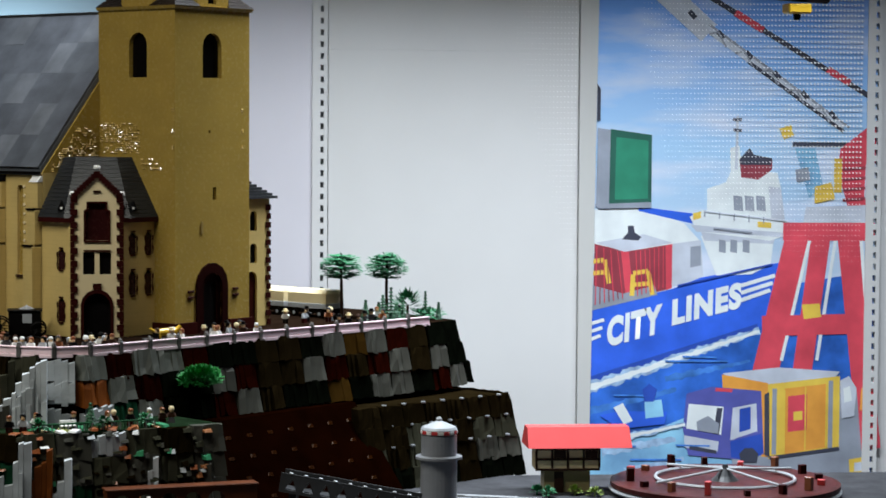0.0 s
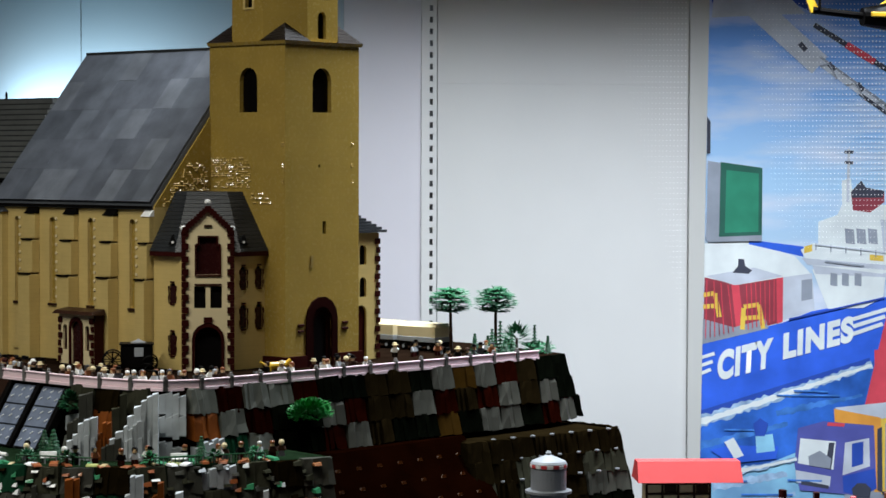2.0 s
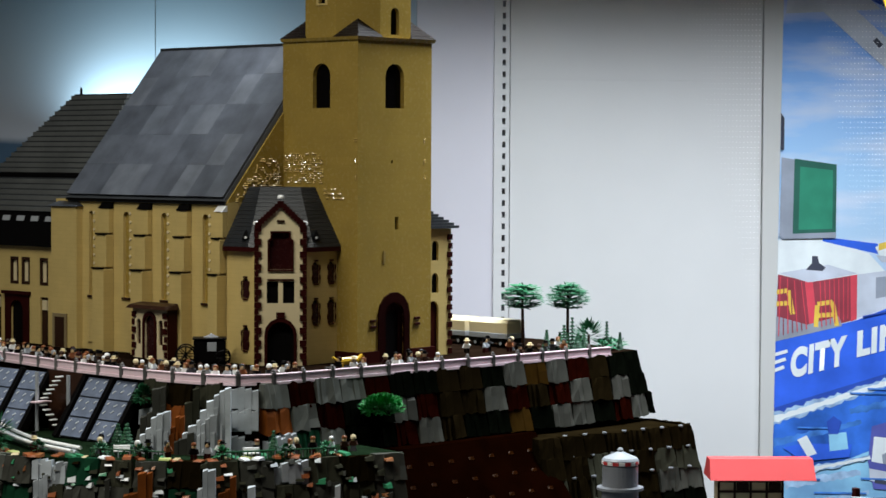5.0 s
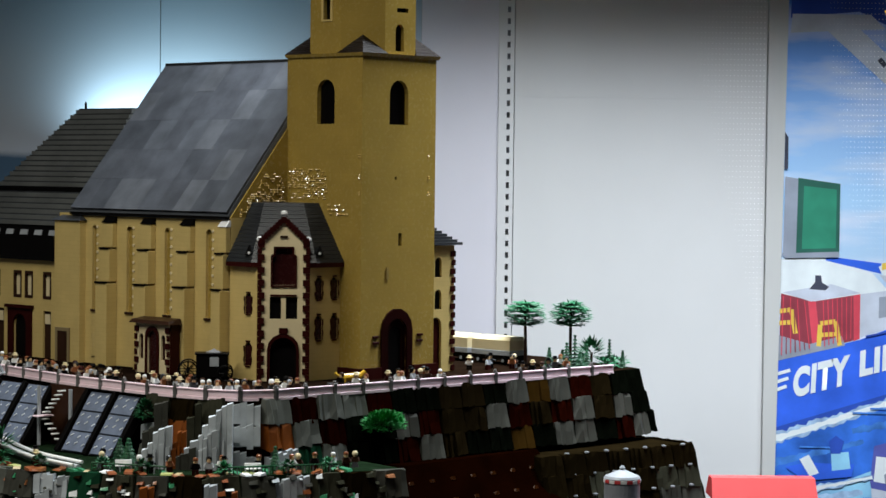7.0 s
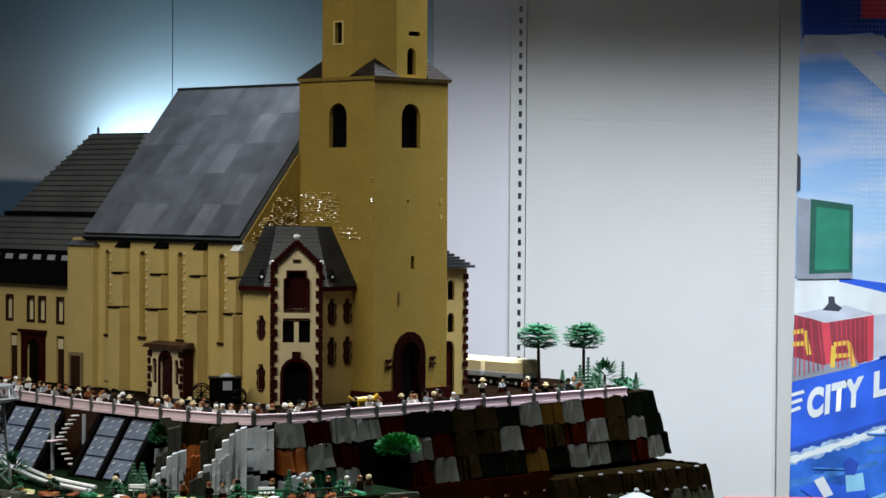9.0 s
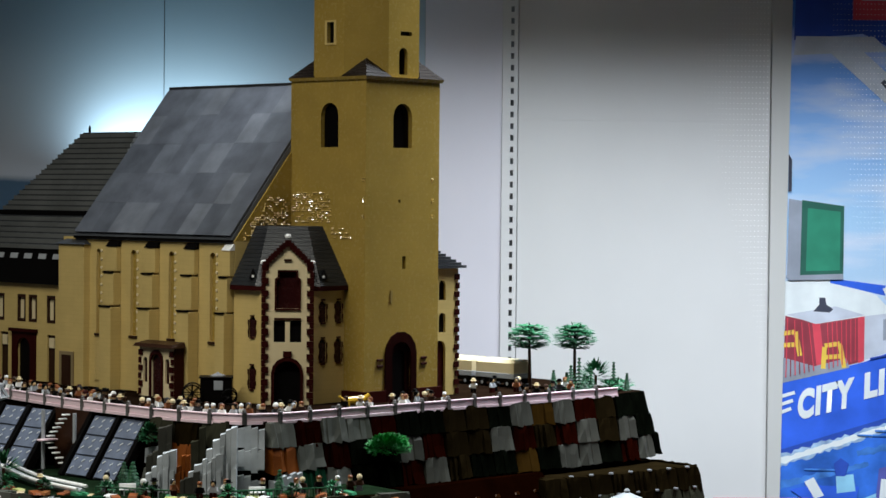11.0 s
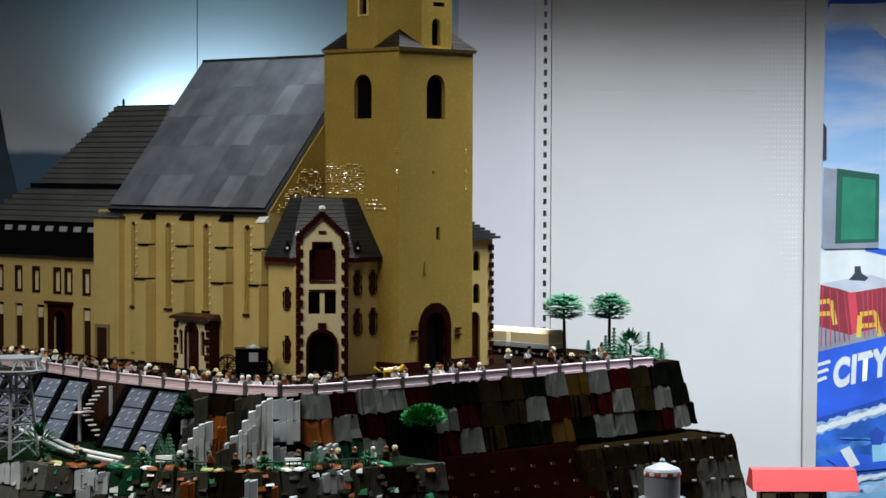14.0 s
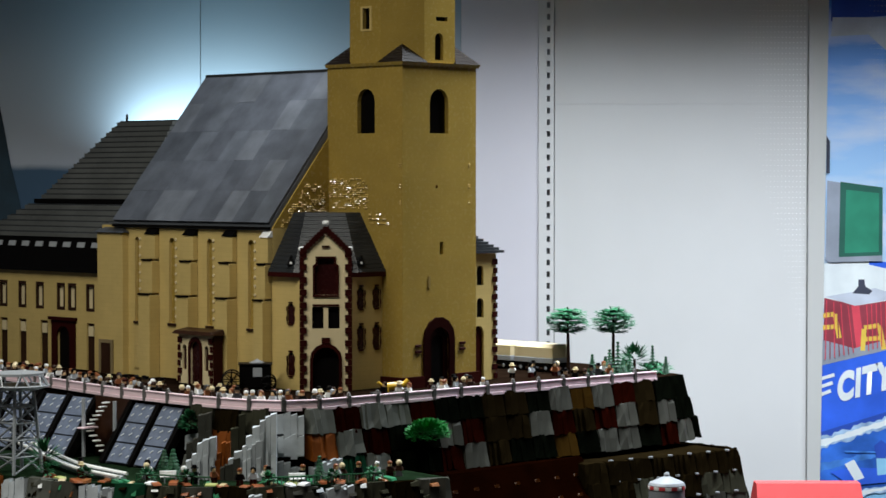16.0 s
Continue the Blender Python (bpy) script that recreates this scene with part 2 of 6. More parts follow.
# white back panels of the shop wall
for z0, z1 in ((0.3, 1.7098), (1.7102, 2.6)):
    bm = bmesh.new()
    box(bm, 0.306, 0.998, 0, 0.018, z0, z1)
    solid("wall_panel", bm, WALLWHITE, pose(0, 6.2, 0), "white perforated sheet metal wall panel", "wall panel", kind="structure")
bm = bmesh.new()
hull(bm, [(1.0, -0.018, 0.4), (1.031, -0.018, 0.4), (1.031, 0.018, 0.4), (1.0, 0.018, 0.4)],
     [(1.0, -0.018, 2.6), (1.0615, -0.018, 2.6), (1.0615, 0.018, 2.6), (1.0, 0.018, 2.6)])
box(bm, 1.062, 1.80, 0.002, 0.018, 0.4, 2.6)
solid("wall_post", bm, STRIP, pose(0, 6.2, 0), "pale grey sheet metal post beside the poster", "wall post", kind="structure")
bm = bmesh.new()
bbox(bm, 1.84, 2.6, 0, 0.018, 0.4, 2.6, 0.002)
solid("wall_panel", bm, WALLWHITE, pose(0, 6.2, 0), "white perforated sheet metal wall panel", "wall panel", kind="structure")
up2 = thing("slotted_upright", pose(1.832, 6.18, 0.4), "white slotted steel shelf upright", "shelf upright", kind="structure")
bm = slotted_rail()
part("rail", bm, WALLWHITE, up2)
bm = bmesh.new()
box(bm, -0.018, 0.02, 0.012, 0.02, 0, 2.2)
part("web", bm, LGREY, up2)

# table under the whole display
table = thing("display_table", pose(0, 0, 0), "dark display table carrying the toy brick landscape", "table")
bm = bmesh.new()
top = [(-2.4, 3.7), (2.2, 3.7), (2.2, 5.0), (0.66, 5.0), (0.62, 6.1), (-2.4, 6.1)]
hull(bm, [(x, y, 0.68) for x, y in top], [(x, y, 0.72) for x, y in top])
part("tabletop", bm, mat("table_cloth", (0.035, 0.036, 0.04), 0.8, vary=0.3, spec=0.1), table)
for lx in (-2.3, 0, 2.1):
    for ly in (3.8, 4.9 if lx > 1 else 6.0):
        bm = bmesh.new()
        bbox(bm, lx - 0.03, lx + 0.03, ly - 0.03, ly + 0.03, 0, 0.68, 0.003)
        part("leg", bm, DGREY, table)


# ---- the church ----
church = thing("church", HILL, "ochre toy brick church with grey roofs and square tower", "church model")
S = 0.228


def pane(bm, loop, depth, m):
    panel(bm, loop, [], 0.002, m @ Matrix.Translation((0, depth, 0)))


def ring(bm, outer, inner, thick, m, proud=0.002):
    panel(bm, outer, [inner], thick, m @ Matrix.Translation((0, -proud, 0)))


def window(parent, m, loop, frame_loop=None, frame_mat=None, depth=0.006, pane_mat=None):
    bm = bmesh.new()
    pane(bm, loop, depth, m)
    w = part("window", bm, pane_mat or DARKPANE, parent)
    if frame_loop:
        bm = bmesh.new()
        ring(bm, frame_loop, loop, 0.004, m)
        part("window_frame", bm, frame_mat, w)
    return w


# tower shaft
f1 = face_x(0)
f2 = face_y(0)
b1 = arch(0.111, 0.546, 0.054, 0.096)
b2 = arch(0.112, 0.546, 0.058, 0.096)
portal = arch(0.110, 0.0, 0.062, 0.128)
portal_out = arch(0.110, 0.0, 0.096, 0.150)
slit1 = rect(0.114, 0.125, 0.285, 0.312)
slit2 = rect(0.077, 0.083, 0.213, 0.239)
h1 = rect(0.108, 0.114, 0.428, 0.434)
h2 = rect(0.101, 0.107, 0.428, 0.434)
bm = bmesh.new()
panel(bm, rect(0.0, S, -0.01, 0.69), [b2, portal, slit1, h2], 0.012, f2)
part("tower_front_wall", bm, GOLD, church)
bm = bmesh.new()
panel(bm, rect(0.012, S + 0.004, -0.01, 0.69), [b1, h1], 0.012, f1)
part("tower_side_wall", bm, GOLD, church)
bm = bmesh.new()
box(bm, S - 0.012, S, 0.0125, S, -0.01, 0.69)
box(bm, 0.0125, S - 0.0125, S - 0.012, S, -0.01, 0.69)
part("tower_back_wall", bm, GOLD, church)
window(church, f2, b2, depth=0.011)
window(church, f1, b1, depth=0.011)
window(church, f2, slit1, depth=0.008)
window(church, f2, h2, depth=0.008)
window(church, f1, h1, depth=0.008)
bm = bmesh.new()
panel(bm, slit2, [], 0.002, f2 @ Matrix.Translation((0, -0.0025, 0)))
part("slit", bm, mat("olive_plastic", (0.25, 0.17, 0.05), 0.4), church)
# west portal
bm = bmesh.new()
ring(bm, portal_out, portal, 0.008, f2, 0.004)
# the dark red plastic again, darkened to hold the shade over the portal
SHADED_RED = mat("shaded_red_plastic", (0.013, 0.0016, 0.0012), 0.5, vary=0.2, spec=0.05)
door = part("portal", bm, SHADED_RED, church, "dark red stepped stone portal surround")
bm = bmesh.new()
inner = arch(0.110, 0.0, 0.040, 0.112)
panel(bm, portal, [inner], 0.004, f2 @ Matrix.Translation((0, 0.003, 0)))
part("inner_arch", bm, SHADED_RED, door)
bm = bmesh.new()
pane(bm, portal, 0.0075, f2)
part("door_leaf", bm, BLACK, door)
for sx in (0.046, 0.183):
    for sz in (0.075, 0.088):
        bm = bmesh.new()
        bbox(bm, sx - 0.009, sx + 0.009, -0.004, 0.0, sz, sz + 0.005)
        part("string_block", bm, DRED, church)
# plinth
bm = bmesh.new()
box(bm, -0.008, 0.06, -0.008, -0.0005, -0.012, 0.025)
part("plinth", bm, DRED, church, "dark red plinth")
bm = bmesh.new()
box(bm, 0.16, S + 0.008, -0.008, -0.0005, -0.012, 0.025)
part("plinth", bm, DRED, church, "dark red plinth")
bm = bmesh.new()
box(bm, -0.008, -0.0005, -0.0004, 0.06, -0.012, 0.025)
part("plinth", bm, DRED, church, "dark red plinth")
# cornice under the octagon
bm = bmesh.new()
hull(bm, [(-0.004, -0.004, 0.69), (S + 0.004, -0.004, 0.69), (S + 0.004, S + 0.004, 0.69), (-0.004, S + 0.004, 0.69)],
     [(-0.007, -0.007, 0.697), (S + 0.007, -0.007, 0.697), (S + 0.007, S + 0.007, 0.697), (-0.007, S + 0.007, 0.697)])
part("cornice", bm, GOLD, church)
# octagon
C = S / 2
k8 = 0.4142 * C


def octa(r, z):
    q = r * 0.4142
    return [(C + x, C + y, z) for x, y in ((-q, -r), (q, -r), (r, -q), (r, q), (q, r), (-q, r), (-r, q), (-r, -q))]


bm = bmesh.new()
hull(bm, octa(C - 0.013, 0.697), octa(C - 0.013, 1.05))
part("octagon_core", bm, GOLD, church)
ow = arch(0.112, 0.704, 0.026, 0.058)
oslot = rect(0.103, 0.138, 0.788, 0.797)
bm = bmesh.new()
panel(bm, rect(C - k8, C + k8, 0.697, 1.05), [ow, oslot], 0.011, face_y(0.0))
part("octagon_front_wall", bm, GOLD, church)
ow1 = rect(0.098, 0.120, 0.770, 0.815)
bm = bmesh.new()
panel(bm, rect(C - k8, C + k8, 0.697, 1.05), [ow1], 0.011, face_x(0.0))
part("octagon_side_wall", bm, GOLD, church)
window(church, face_y(0), ow, depth=0.009)
window(church, face_y(0), oslot, depth=0.009)
window(church, face_x(0), ow1, rect(0.092, 0.126, 0.766, 0.819), TAN, depth=0.009)
bm = bmesh.new()
a = octa(C, 0.697)
b = octa(C, 1.05)
ai = octa(C - 0.012, 0.697)
bi = octa(C - 0.012, 1.05)
for i, j in ((7, 0), (1, 2), (2, 3), (3, 4), (4, 5), (5, 6)):
    bm = bmesh.new()
    hull(bm, [a[i], a[j], ai[j], ai[i]], [b[i], b[j], bi[j], bi[i]])
    part("octagon_wall", bm, GOLD, church)
# small broach roofs on the four corners: four thin courses up to a point against the octagon
for cx, cy, sx, sy in ((0, 0, 1, 1), (S, 0, -1, 1), (0, S, 1, -1), (S, S, -1, -1)):
    g, o, rise = C - k8 + 0.004, -0.007, 0.041
    tip = (g / 2 - 0.001, g / 2 - 0.001)
    broach = None
    for k in range(6):
        rings = []
        for t0, z0 in ((k / 6, 0.6972 + rise * k / 6), ((k + 0.86) / 6, 0.6972 + rise * (k + 1) / 6 - 0.0006)):
            pts = [(o, o), (g, o), (g, g * 0.1), (g * 0.1, g), (o, g)]
            pts = [(x + (tip[0] - x) * t0, y + (tip[1] - y) * t0) for x, y in pts]
            pts = [(cx + sx * x, cy + sy * y, z0) for x, y in pts]
            rings.append(pts if sx * sy > 0 else pts[::-1])
        bm = bmesh.new()
        hull(bm, *rings)
        broach = part("roof_course" if broach else "broach_roof", bm, BROACH, broach or church, "" if broach else "dark stepped corner roof")

# nave
NX, NY0, NY1, ZE, ZR = -0.165, S, 0.772, 0.342, 0.676
lanc = [(0.299, 0.019), (0.437, 0.019), (0.5675, 0.021), (0.693, 0.015)]
holes = [arch(cy, 0.124, w, 0.192) for cy, w in lanc]
bm = bmesh.new()
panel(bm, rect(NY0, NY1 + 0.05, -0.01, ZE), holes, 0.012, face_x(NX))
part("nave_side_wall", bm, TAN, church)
for (cy, w), h in zip(lanc, holes):
    bm = bmesh.new()
    pane(bm, h, 0.008, face_x(NX))
    win = part("window", bm, GOLD, church, "tall blind lancet window")
    bm = bmesh.new()
    bbox(bm, NX - 0.004, NX + 0.007, cy - w / 2 - 0.004, cy + w / 2 + 0.003, 0.118, 0.1238)
    part("sill", bm, BROWN, win)
    for k in range(1, 20, 2):
        bm = bmesh.new()
        lathe(bm, [(0.0034, 0), (0.0034, 0.0018)], 8, pose(NX - 0.0002, cy - w / 2 - 0.0045, 0.130 + k * 0.0096, 0, -90, 0))
        part("stud", bm, CREAM, win)
# gable end beside the tower, stepped rake behind the verge
bm = bmesh.new()
hull(bm, [(NX, NY0 + 0.001, -0.01), (-0.0005, NY0 + 0.001, -0.01), (-0.0005, NY0 + 0.012, -0.01), (NX, NY0 + 0.012, -0.01)],
     [(NX, NY0 + 0.001, ZE), (-0.0005, NY0 + 0.001, ZE), (-0.0005, NY0 + 0.012, ZE), (NX, NY0 + 0.012, ZE)])
part("gable_base", bm, TAN, church)
bm = bmesh.new()
outer = [(NX, ZE), (2 * C - NX, ZE), (C, ZR - 0.004)]
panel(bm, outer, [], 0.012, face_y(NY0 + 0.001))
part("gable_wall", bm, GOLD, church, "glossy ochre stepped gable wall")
# tiny tilted glossy facets added for the glints on gable and tower bricks
GLOSS = mat("glossy_ochre_glint", (0.50, 0.34, 0.10), 0.1, vary=0.05, spec=0.9)
gl = random.Random(3)
spots = []
while len(spots) < 190:
    x, z = gl.uniform(NX + 0.025, -0.012), 0.335 + 0.0048 * gl.randrange(22)
    if z < ZE + (ZR - ZE) * (x - NX) / (C - NX) - 0.018 and gl.random() < 1.25 - 2.2 * abs(z - 0.39) / 0.1:
        spots.append((x, NY0 - 0.001, z))
for k in range(170):
    z = 0.385 + 0.0048 * gl.randrange(14)
    spots.append((-0.001, gl.uniform(0.105 + 0.3 * max(0, z - 0.415), 0.224), z))
for k in range(26):
    row = gl.randrange(3)
    spots.append((-0.001, gl.uniform(0.06 - 0.012 * (2 - row), 0.115 - 0.01 * (2 - row)), 0.352 + 0.0096 * row))
for z in (0.395, 0.400, 0.430, 0.435, 0.475, 0.480):
    spots += [(-0.001, 0.006, z), (0.206, -0.001, z)]
facet_me = []
for w, h in ((0.0038, 0.0011), (0.0024, 0.0014), (0.0012, 0.0026), (0.0016, 0.0012)):
    facet_bm = bmesh.new()
    bbox(facet_bm, -w, w, -0.0012, 0.0, -h, h, 0.0003)
    facet_me.append(finish(facet_bm, GLOSS))
for x, y, z in spots:
    ob = new("glint_facet", gl.choice(facet_me))
    ob.parent = church
    ob.matrix_local = pose(x, y, z, -26 + gl.uniform(-6, 6), 0, -62 + gl.uniform(-16, 16))
# main roof: two slopes of large slate-grey panels
bm = bmesh.new()
th = 0.012
ov = 0.004
sl = (ZR - ZE) / (C - NX)
for sgn in (-1, 1):
    xe = C + sgn * (C - NX + ov)
    ze = ZE - ov * sl
    pts = [(xe, ze), (C, ZR), (C, ZR + th * 1.4), (xe, ze + th * 1.1)]
    hull(bm, [(x, NY0 + 0.004, z) for x, z in pts], [(x, NY1, z) for x, z in pts])
deck = part("roof_deck", bm, SLATE, church)
bm = bmesh.new()
bbox(bm, NX - ov - 0.005, NX - ov + 0.001, NY0 + 0.003, NY1 + 0.003, ZE - 0.003, ZE + 0.003)
part("gutter", bm, BLACK, church)
rng = random.Random(5)
sheets = [mat("slate_sheet_" + w, c, 0.38, vary=0.25, scale=22, rnd=0.15) for w, c in
          (("a", (0.066, 0.071, 0.082)), ("b", (0.072, 0.078, 0.089)), ("c", (0.090, 0.096, 0.107)), ("d", (0.058, 0.063, 0.073)))]
run = math.hypot(C - NX + ov, (ZR - ZE) + ov * sl)
ang = math.atan2(ZR - ZE, C - NX)
rows_n, cols_n = 5, 9
for r in range(rows_n):
    for c in range(cols_n):
        a0, a1 = run * r / rows_n, run * (r + 1) / rows_n
        wy = (NY1 - NY0 - 0.006) / cols_n
        y0 = NY0 + 0.005 + wy * c
        bm = bmesh.new()
        box(bm, a0 + 0.00005, a1 - 0.00005, y0 + 0.00005, y0 + wy - 0.00005, 0, 0.003 + 0.0004 * rng.random())
        m = Matrix.Translation((NX - ov - 0.003, 0, ZE - ov * sl + th * 1.1 + 0.002)) @ Matrix.Rotation(-ang, 4, "Y")
        bmesh.ops.transform(bm, matrix=m, verts=bm.verts)
        part("roof_sheet", bm, rng.choice((sheets[0], sheets[0], sheets[1], sheets[2], sheets[3])), deck)
bm = bmesh.new()
bbox(bm, C - 0.008, C + 0.008, NY0 + 0.004, NY1, ZR + th * 1.2, ZR + th * 1.2 + 0.006)
part("ridge", bm, DGREY, church)
# far gable and body
bm = bmesh.new()
panel(bm, [(NX, -0.01), (2 * C - NX, -0.01), (2 * C - NX, ZE), (C, ZR - 0.004), (NX, ZE)], [], 0.012, face_y(NY1 - 0.014))
part("far_gable_wall", bm, TAN, church)
bm = bmesh.new()
box(bm, 2 * C - NX - 0.012, 2 * C - NX, NY0, NY1, -0.01, ZE)
part("nave_back_wall", bm, TAN, church)
# stepped buttresses along the side wall
for y0, y1 in ((0.2288, 0.254), (0.345, 0.379), (0.477, 0.513), (0.612, 0.648)):
    bm = bmesh.new()
    bbox(bm, NX - 0.030, NX - 0.0005, y0, y1 + 0.004, -0.01, 0.186)
    bbox(bm, NX - 0.022, NX - 0.0005, y0, y1, 0.1905, 0.263)
    bbox(bm, NX - 0.014, NX - 0.0005, y0, y1, 0.2675, 0.322)
    bt = part("buttress", bm, TAN, church)
    bm = bmesh.new()
    bbox(bm, NX - 0.033, NX - 0.026, y0 + 0.001, y1 + 0.005, 0.1862, 0.1903)
    part("ledge", bm, BLACK, bt, "black ledge")
    bm = bmesh.new()
    bbox(bm, NX - 0.025, NX - 0.018, y0 + 0.001, y1 + 0.001, 0.2632, 0.2673)
    part("ledge", bm, BLACK, bt, "black ledge")
    bm = bmesh.new()
    hull(bm, [(NX - 0.016, y0 - 0.001, 0.3225), (NX - 0.0005, y0 - 0.001, 0.3225), (NX - 0.0005, y1 + 0.001, 0.3225), (NX - 0.016, y1 + 0.001, 0.3225)],
         [(NX - 0.003, y0 - 0.001, 0.336), (NX - 0.0005, y0 - 0.001, 0.336), (NX - 0.0005, y1 + 0.001, 0.336), (NX - 0.003, y1 + 0.001, 0.336)])
    part("cap", bm, WHITE if y0 < 0.3 else BLACK, bt)
# stair turret at the far end
bm = bmesh.new()
bbox(bm, NX - 0.018, NX + 0.04, 0.725, 0.818, -0.01, 0.325, 0.001)
part("turret", bm, TAN, church)
bm = bmesh.new()
hull(bm, [(NX - 0.024, 0.72, 0.3255), (NX + 0.045, 0.72, 0.3255), (NX + 0.045, 0.826, 0.3255), (NX - 0.024, 0.826, 0.3255)],
     [(NX, 0.74, 0.337), (NX + 0.04, 0.74, 0.337), (NX + 0.04, 0.81, 0.337), (NX, 0.81, 0.337)])
part("turret_roof", bm, DGREY, church)
tx = face_x(NX - 0.018)
for cy, w, h in ((0.783, 0.036, 0.07),):
    bm = bmesh.new()
    ring(bm, rect(cy - w / 2 - 0.008, cy + w / 2 + 0.008, 0, h + 0.008), rect(cy - w / 2, cy + w / 2, 0.0, h), 0.003, tx, 0.004)
    d = part("door_surround", bm, mat("khaki_plastic", (0.24, 0.18, 0.09), 0.35), church)
    bm = bmesh.new()
    pane(bm, rect(cy - w / 2, cy + w / 2, 0.0, h), -0.003, tx)
    part("door_leaf", bm, BROWN, d)
for cy in (0.690, 0.530):
    lp = arch(cy, 0.02, 0.018, 0.048)
    bm = bmesh.new()
    ring(bm, arch(cy, 0.017, 0.026, 0.055), lp, 0.003, face_x(NX), 0.003)
    w_ = part("blind_window", bm, TAN, church)
    bm = bmesh.new()
    pane(bm, lp, -0.0025, face_x(NX))
    part("glazing", bm, LGREY if cy < 0.6 else TAN, w_)

# side porch on the nave
PX, PY0, PY1 = -0.225, 0.3565, 0.4715
sp_door = arch(0.4135, 0.0, 0.034, 0.094)
sp_w1 = arch(0.3775, 0.03, 0.014, 0.055)
sp_w2 = arch(0.4515, 0.03, 0.014, 0.055)
bm = bmesh.new()
panel(bm, rect(PY0, PY1, -0.01, 0.108), [sp_door, sp_w1, sp_w2], 0.008, face_x(PX))
box(bm, PX + 0.0005, NX - 0.0335, PY0, PY0 + 0.008, -0.01, 0.108)
box(bm, PX + 0.0005, NX - 0.0335, PY1 - 0.008, PY1, -0.01, 0.108)
porch = part("side_porch", bm, CREAM, church, "small cream and dark red side porch")
bm = bmesh.new()
hull(bm, [(PX - 0.012, PY0 - 0.01, 0.1085), (NX - 0.0335, PY0 - 0.01, 0.1085), (NX - 0.0335, PY1 + 0.01, 0.1085), (PX - 0.012, PY1 + 0.01, 0.1085)],
     [(PX - 0.008, PY0 - 0.004, 0.116), (NX - 0.0335, PY0 - 0.004, 0.121), (NX - 0.0335, PY1 + 0.004, 0.121), (PX - 0.008, PY1 + 0.004, 0.116)])
part("porch_roof", bm, BROWN, porch)
bm = bmesh.new()
for k in range(6):
    z = 0.004 + k * 0.017
    for y0, y1 in ((PY0 - 0.001, PY0 + 0.007 + 0.005 * (k % 2)), (PY1 - 0.007 - 0.005 * (k % 2), PY1 + 0.001)):
        bm = bmesh.new()
        box(bm, PX - 0.003, PX - 0.0004, y0, y1, z, z + 0.0125)
        part("quoin", bm, DRED, porch)
bm = bmesh.new()
box(bm, PX + 0.001, NX - 0.0335, PY0 - 0.003, PY0 - 0.0004, -0.01, 0.108)
part("side_cladding", bm, DRED, porch)
for lp in (sp_door, sp_w1, sp_w2):
    bm = bmesh.new()
    pane(bm, lp, 0.005, face_x(PX))
    part("door_leaf" if lp is sp_door else "window", bm, PANEWINE, porch)
bm = bmesh.new()
ring(bm, arch(0.4135, 0.0, 0.046, 0.103), sp_door, 0.003, face_x(PX), 0.003)
part("arch_surround", bm, DRED, porch)

# annex on the far side of the tower
AX0, AX1, AY = 0.2285, 0.326, 0.03
aw1 = arch(0.274, 0.212, 0.022, 0.044)
aw2 = arch(0.274, 0.140, 0.022, 0.044)
ad = arch(0.268, 0.0, 0.036, 0.122)
bm = bmesh.new()
panel(bm, rect(AX0, AX1, -0.01, 0.282), [aw1, aw2, ad], 0.010, face_y(AY))
box(bm, AX1 - 0.010, AX1, AY + 0.0105, 0.2, -0.01, 0.282)
annex = part("annex", bm, TAN, church, "narrow tan annex with dark red quoins")
for lp in (aw1, aw2, ad):
    bm = bmesh.new()
    pane(bm, lp, 0.006, face_y(AY))
    part("door_leaf" if lp is ad else "window", bm, DRED if lp is ad else BLACK, annex)
bm = bmesh.new()
for k in range(14):
    z = 0.002 + k * 0.0196
    bm = bmesh.new()
    box(bm, AX1 - 0.009 - 0.004 * (k % 2), AX1 + 0.002, AY - 0.003, AY - 0.0004, z, z + 0.0125)
    part("quoin", bm, DRED, annex)
bm = bmesh.new()
for k in range(9):
    t0 = k / 9
    bm = bmesh.new()
    box(bm, AX0, AX1 + 0.014 - 0.1 * t0, AY - 0.012 + 0.05 * t0, 0.2, 0.283 + 0.058 * t0, 0.283 + 0.058 * (t0 + 1 / 9) - 0.0006)
    part("roof_course", bm, DGREY, annex)

# gatehouse in the nook between nave and tower
gate = thing("gatehouse", HILL, "tan toy gatehouse with dark red quoins and a grey hipped roof", "church model")
GL = Vector((NX - 0.004, 0.226, 0))
G0 = Vector((NX - 0.004, 0.134, 0))
G1 = Vector((-0.094, 0.061, 0))
G2 = Vector((-0.0006, 0.061, 0))
gz = 0.246
gl_w = [arch(0.166, 0.140, 0.020, 0.044), arch(0.166, 0.030, 0.020, 0.050)]
bm = bmesh.new()
panel(bm, rect(0.134, 0.226, -0.01, gz), gl_w, 0.008, face_x(G0.x))
part("left_wall", bm, TAN, gate)


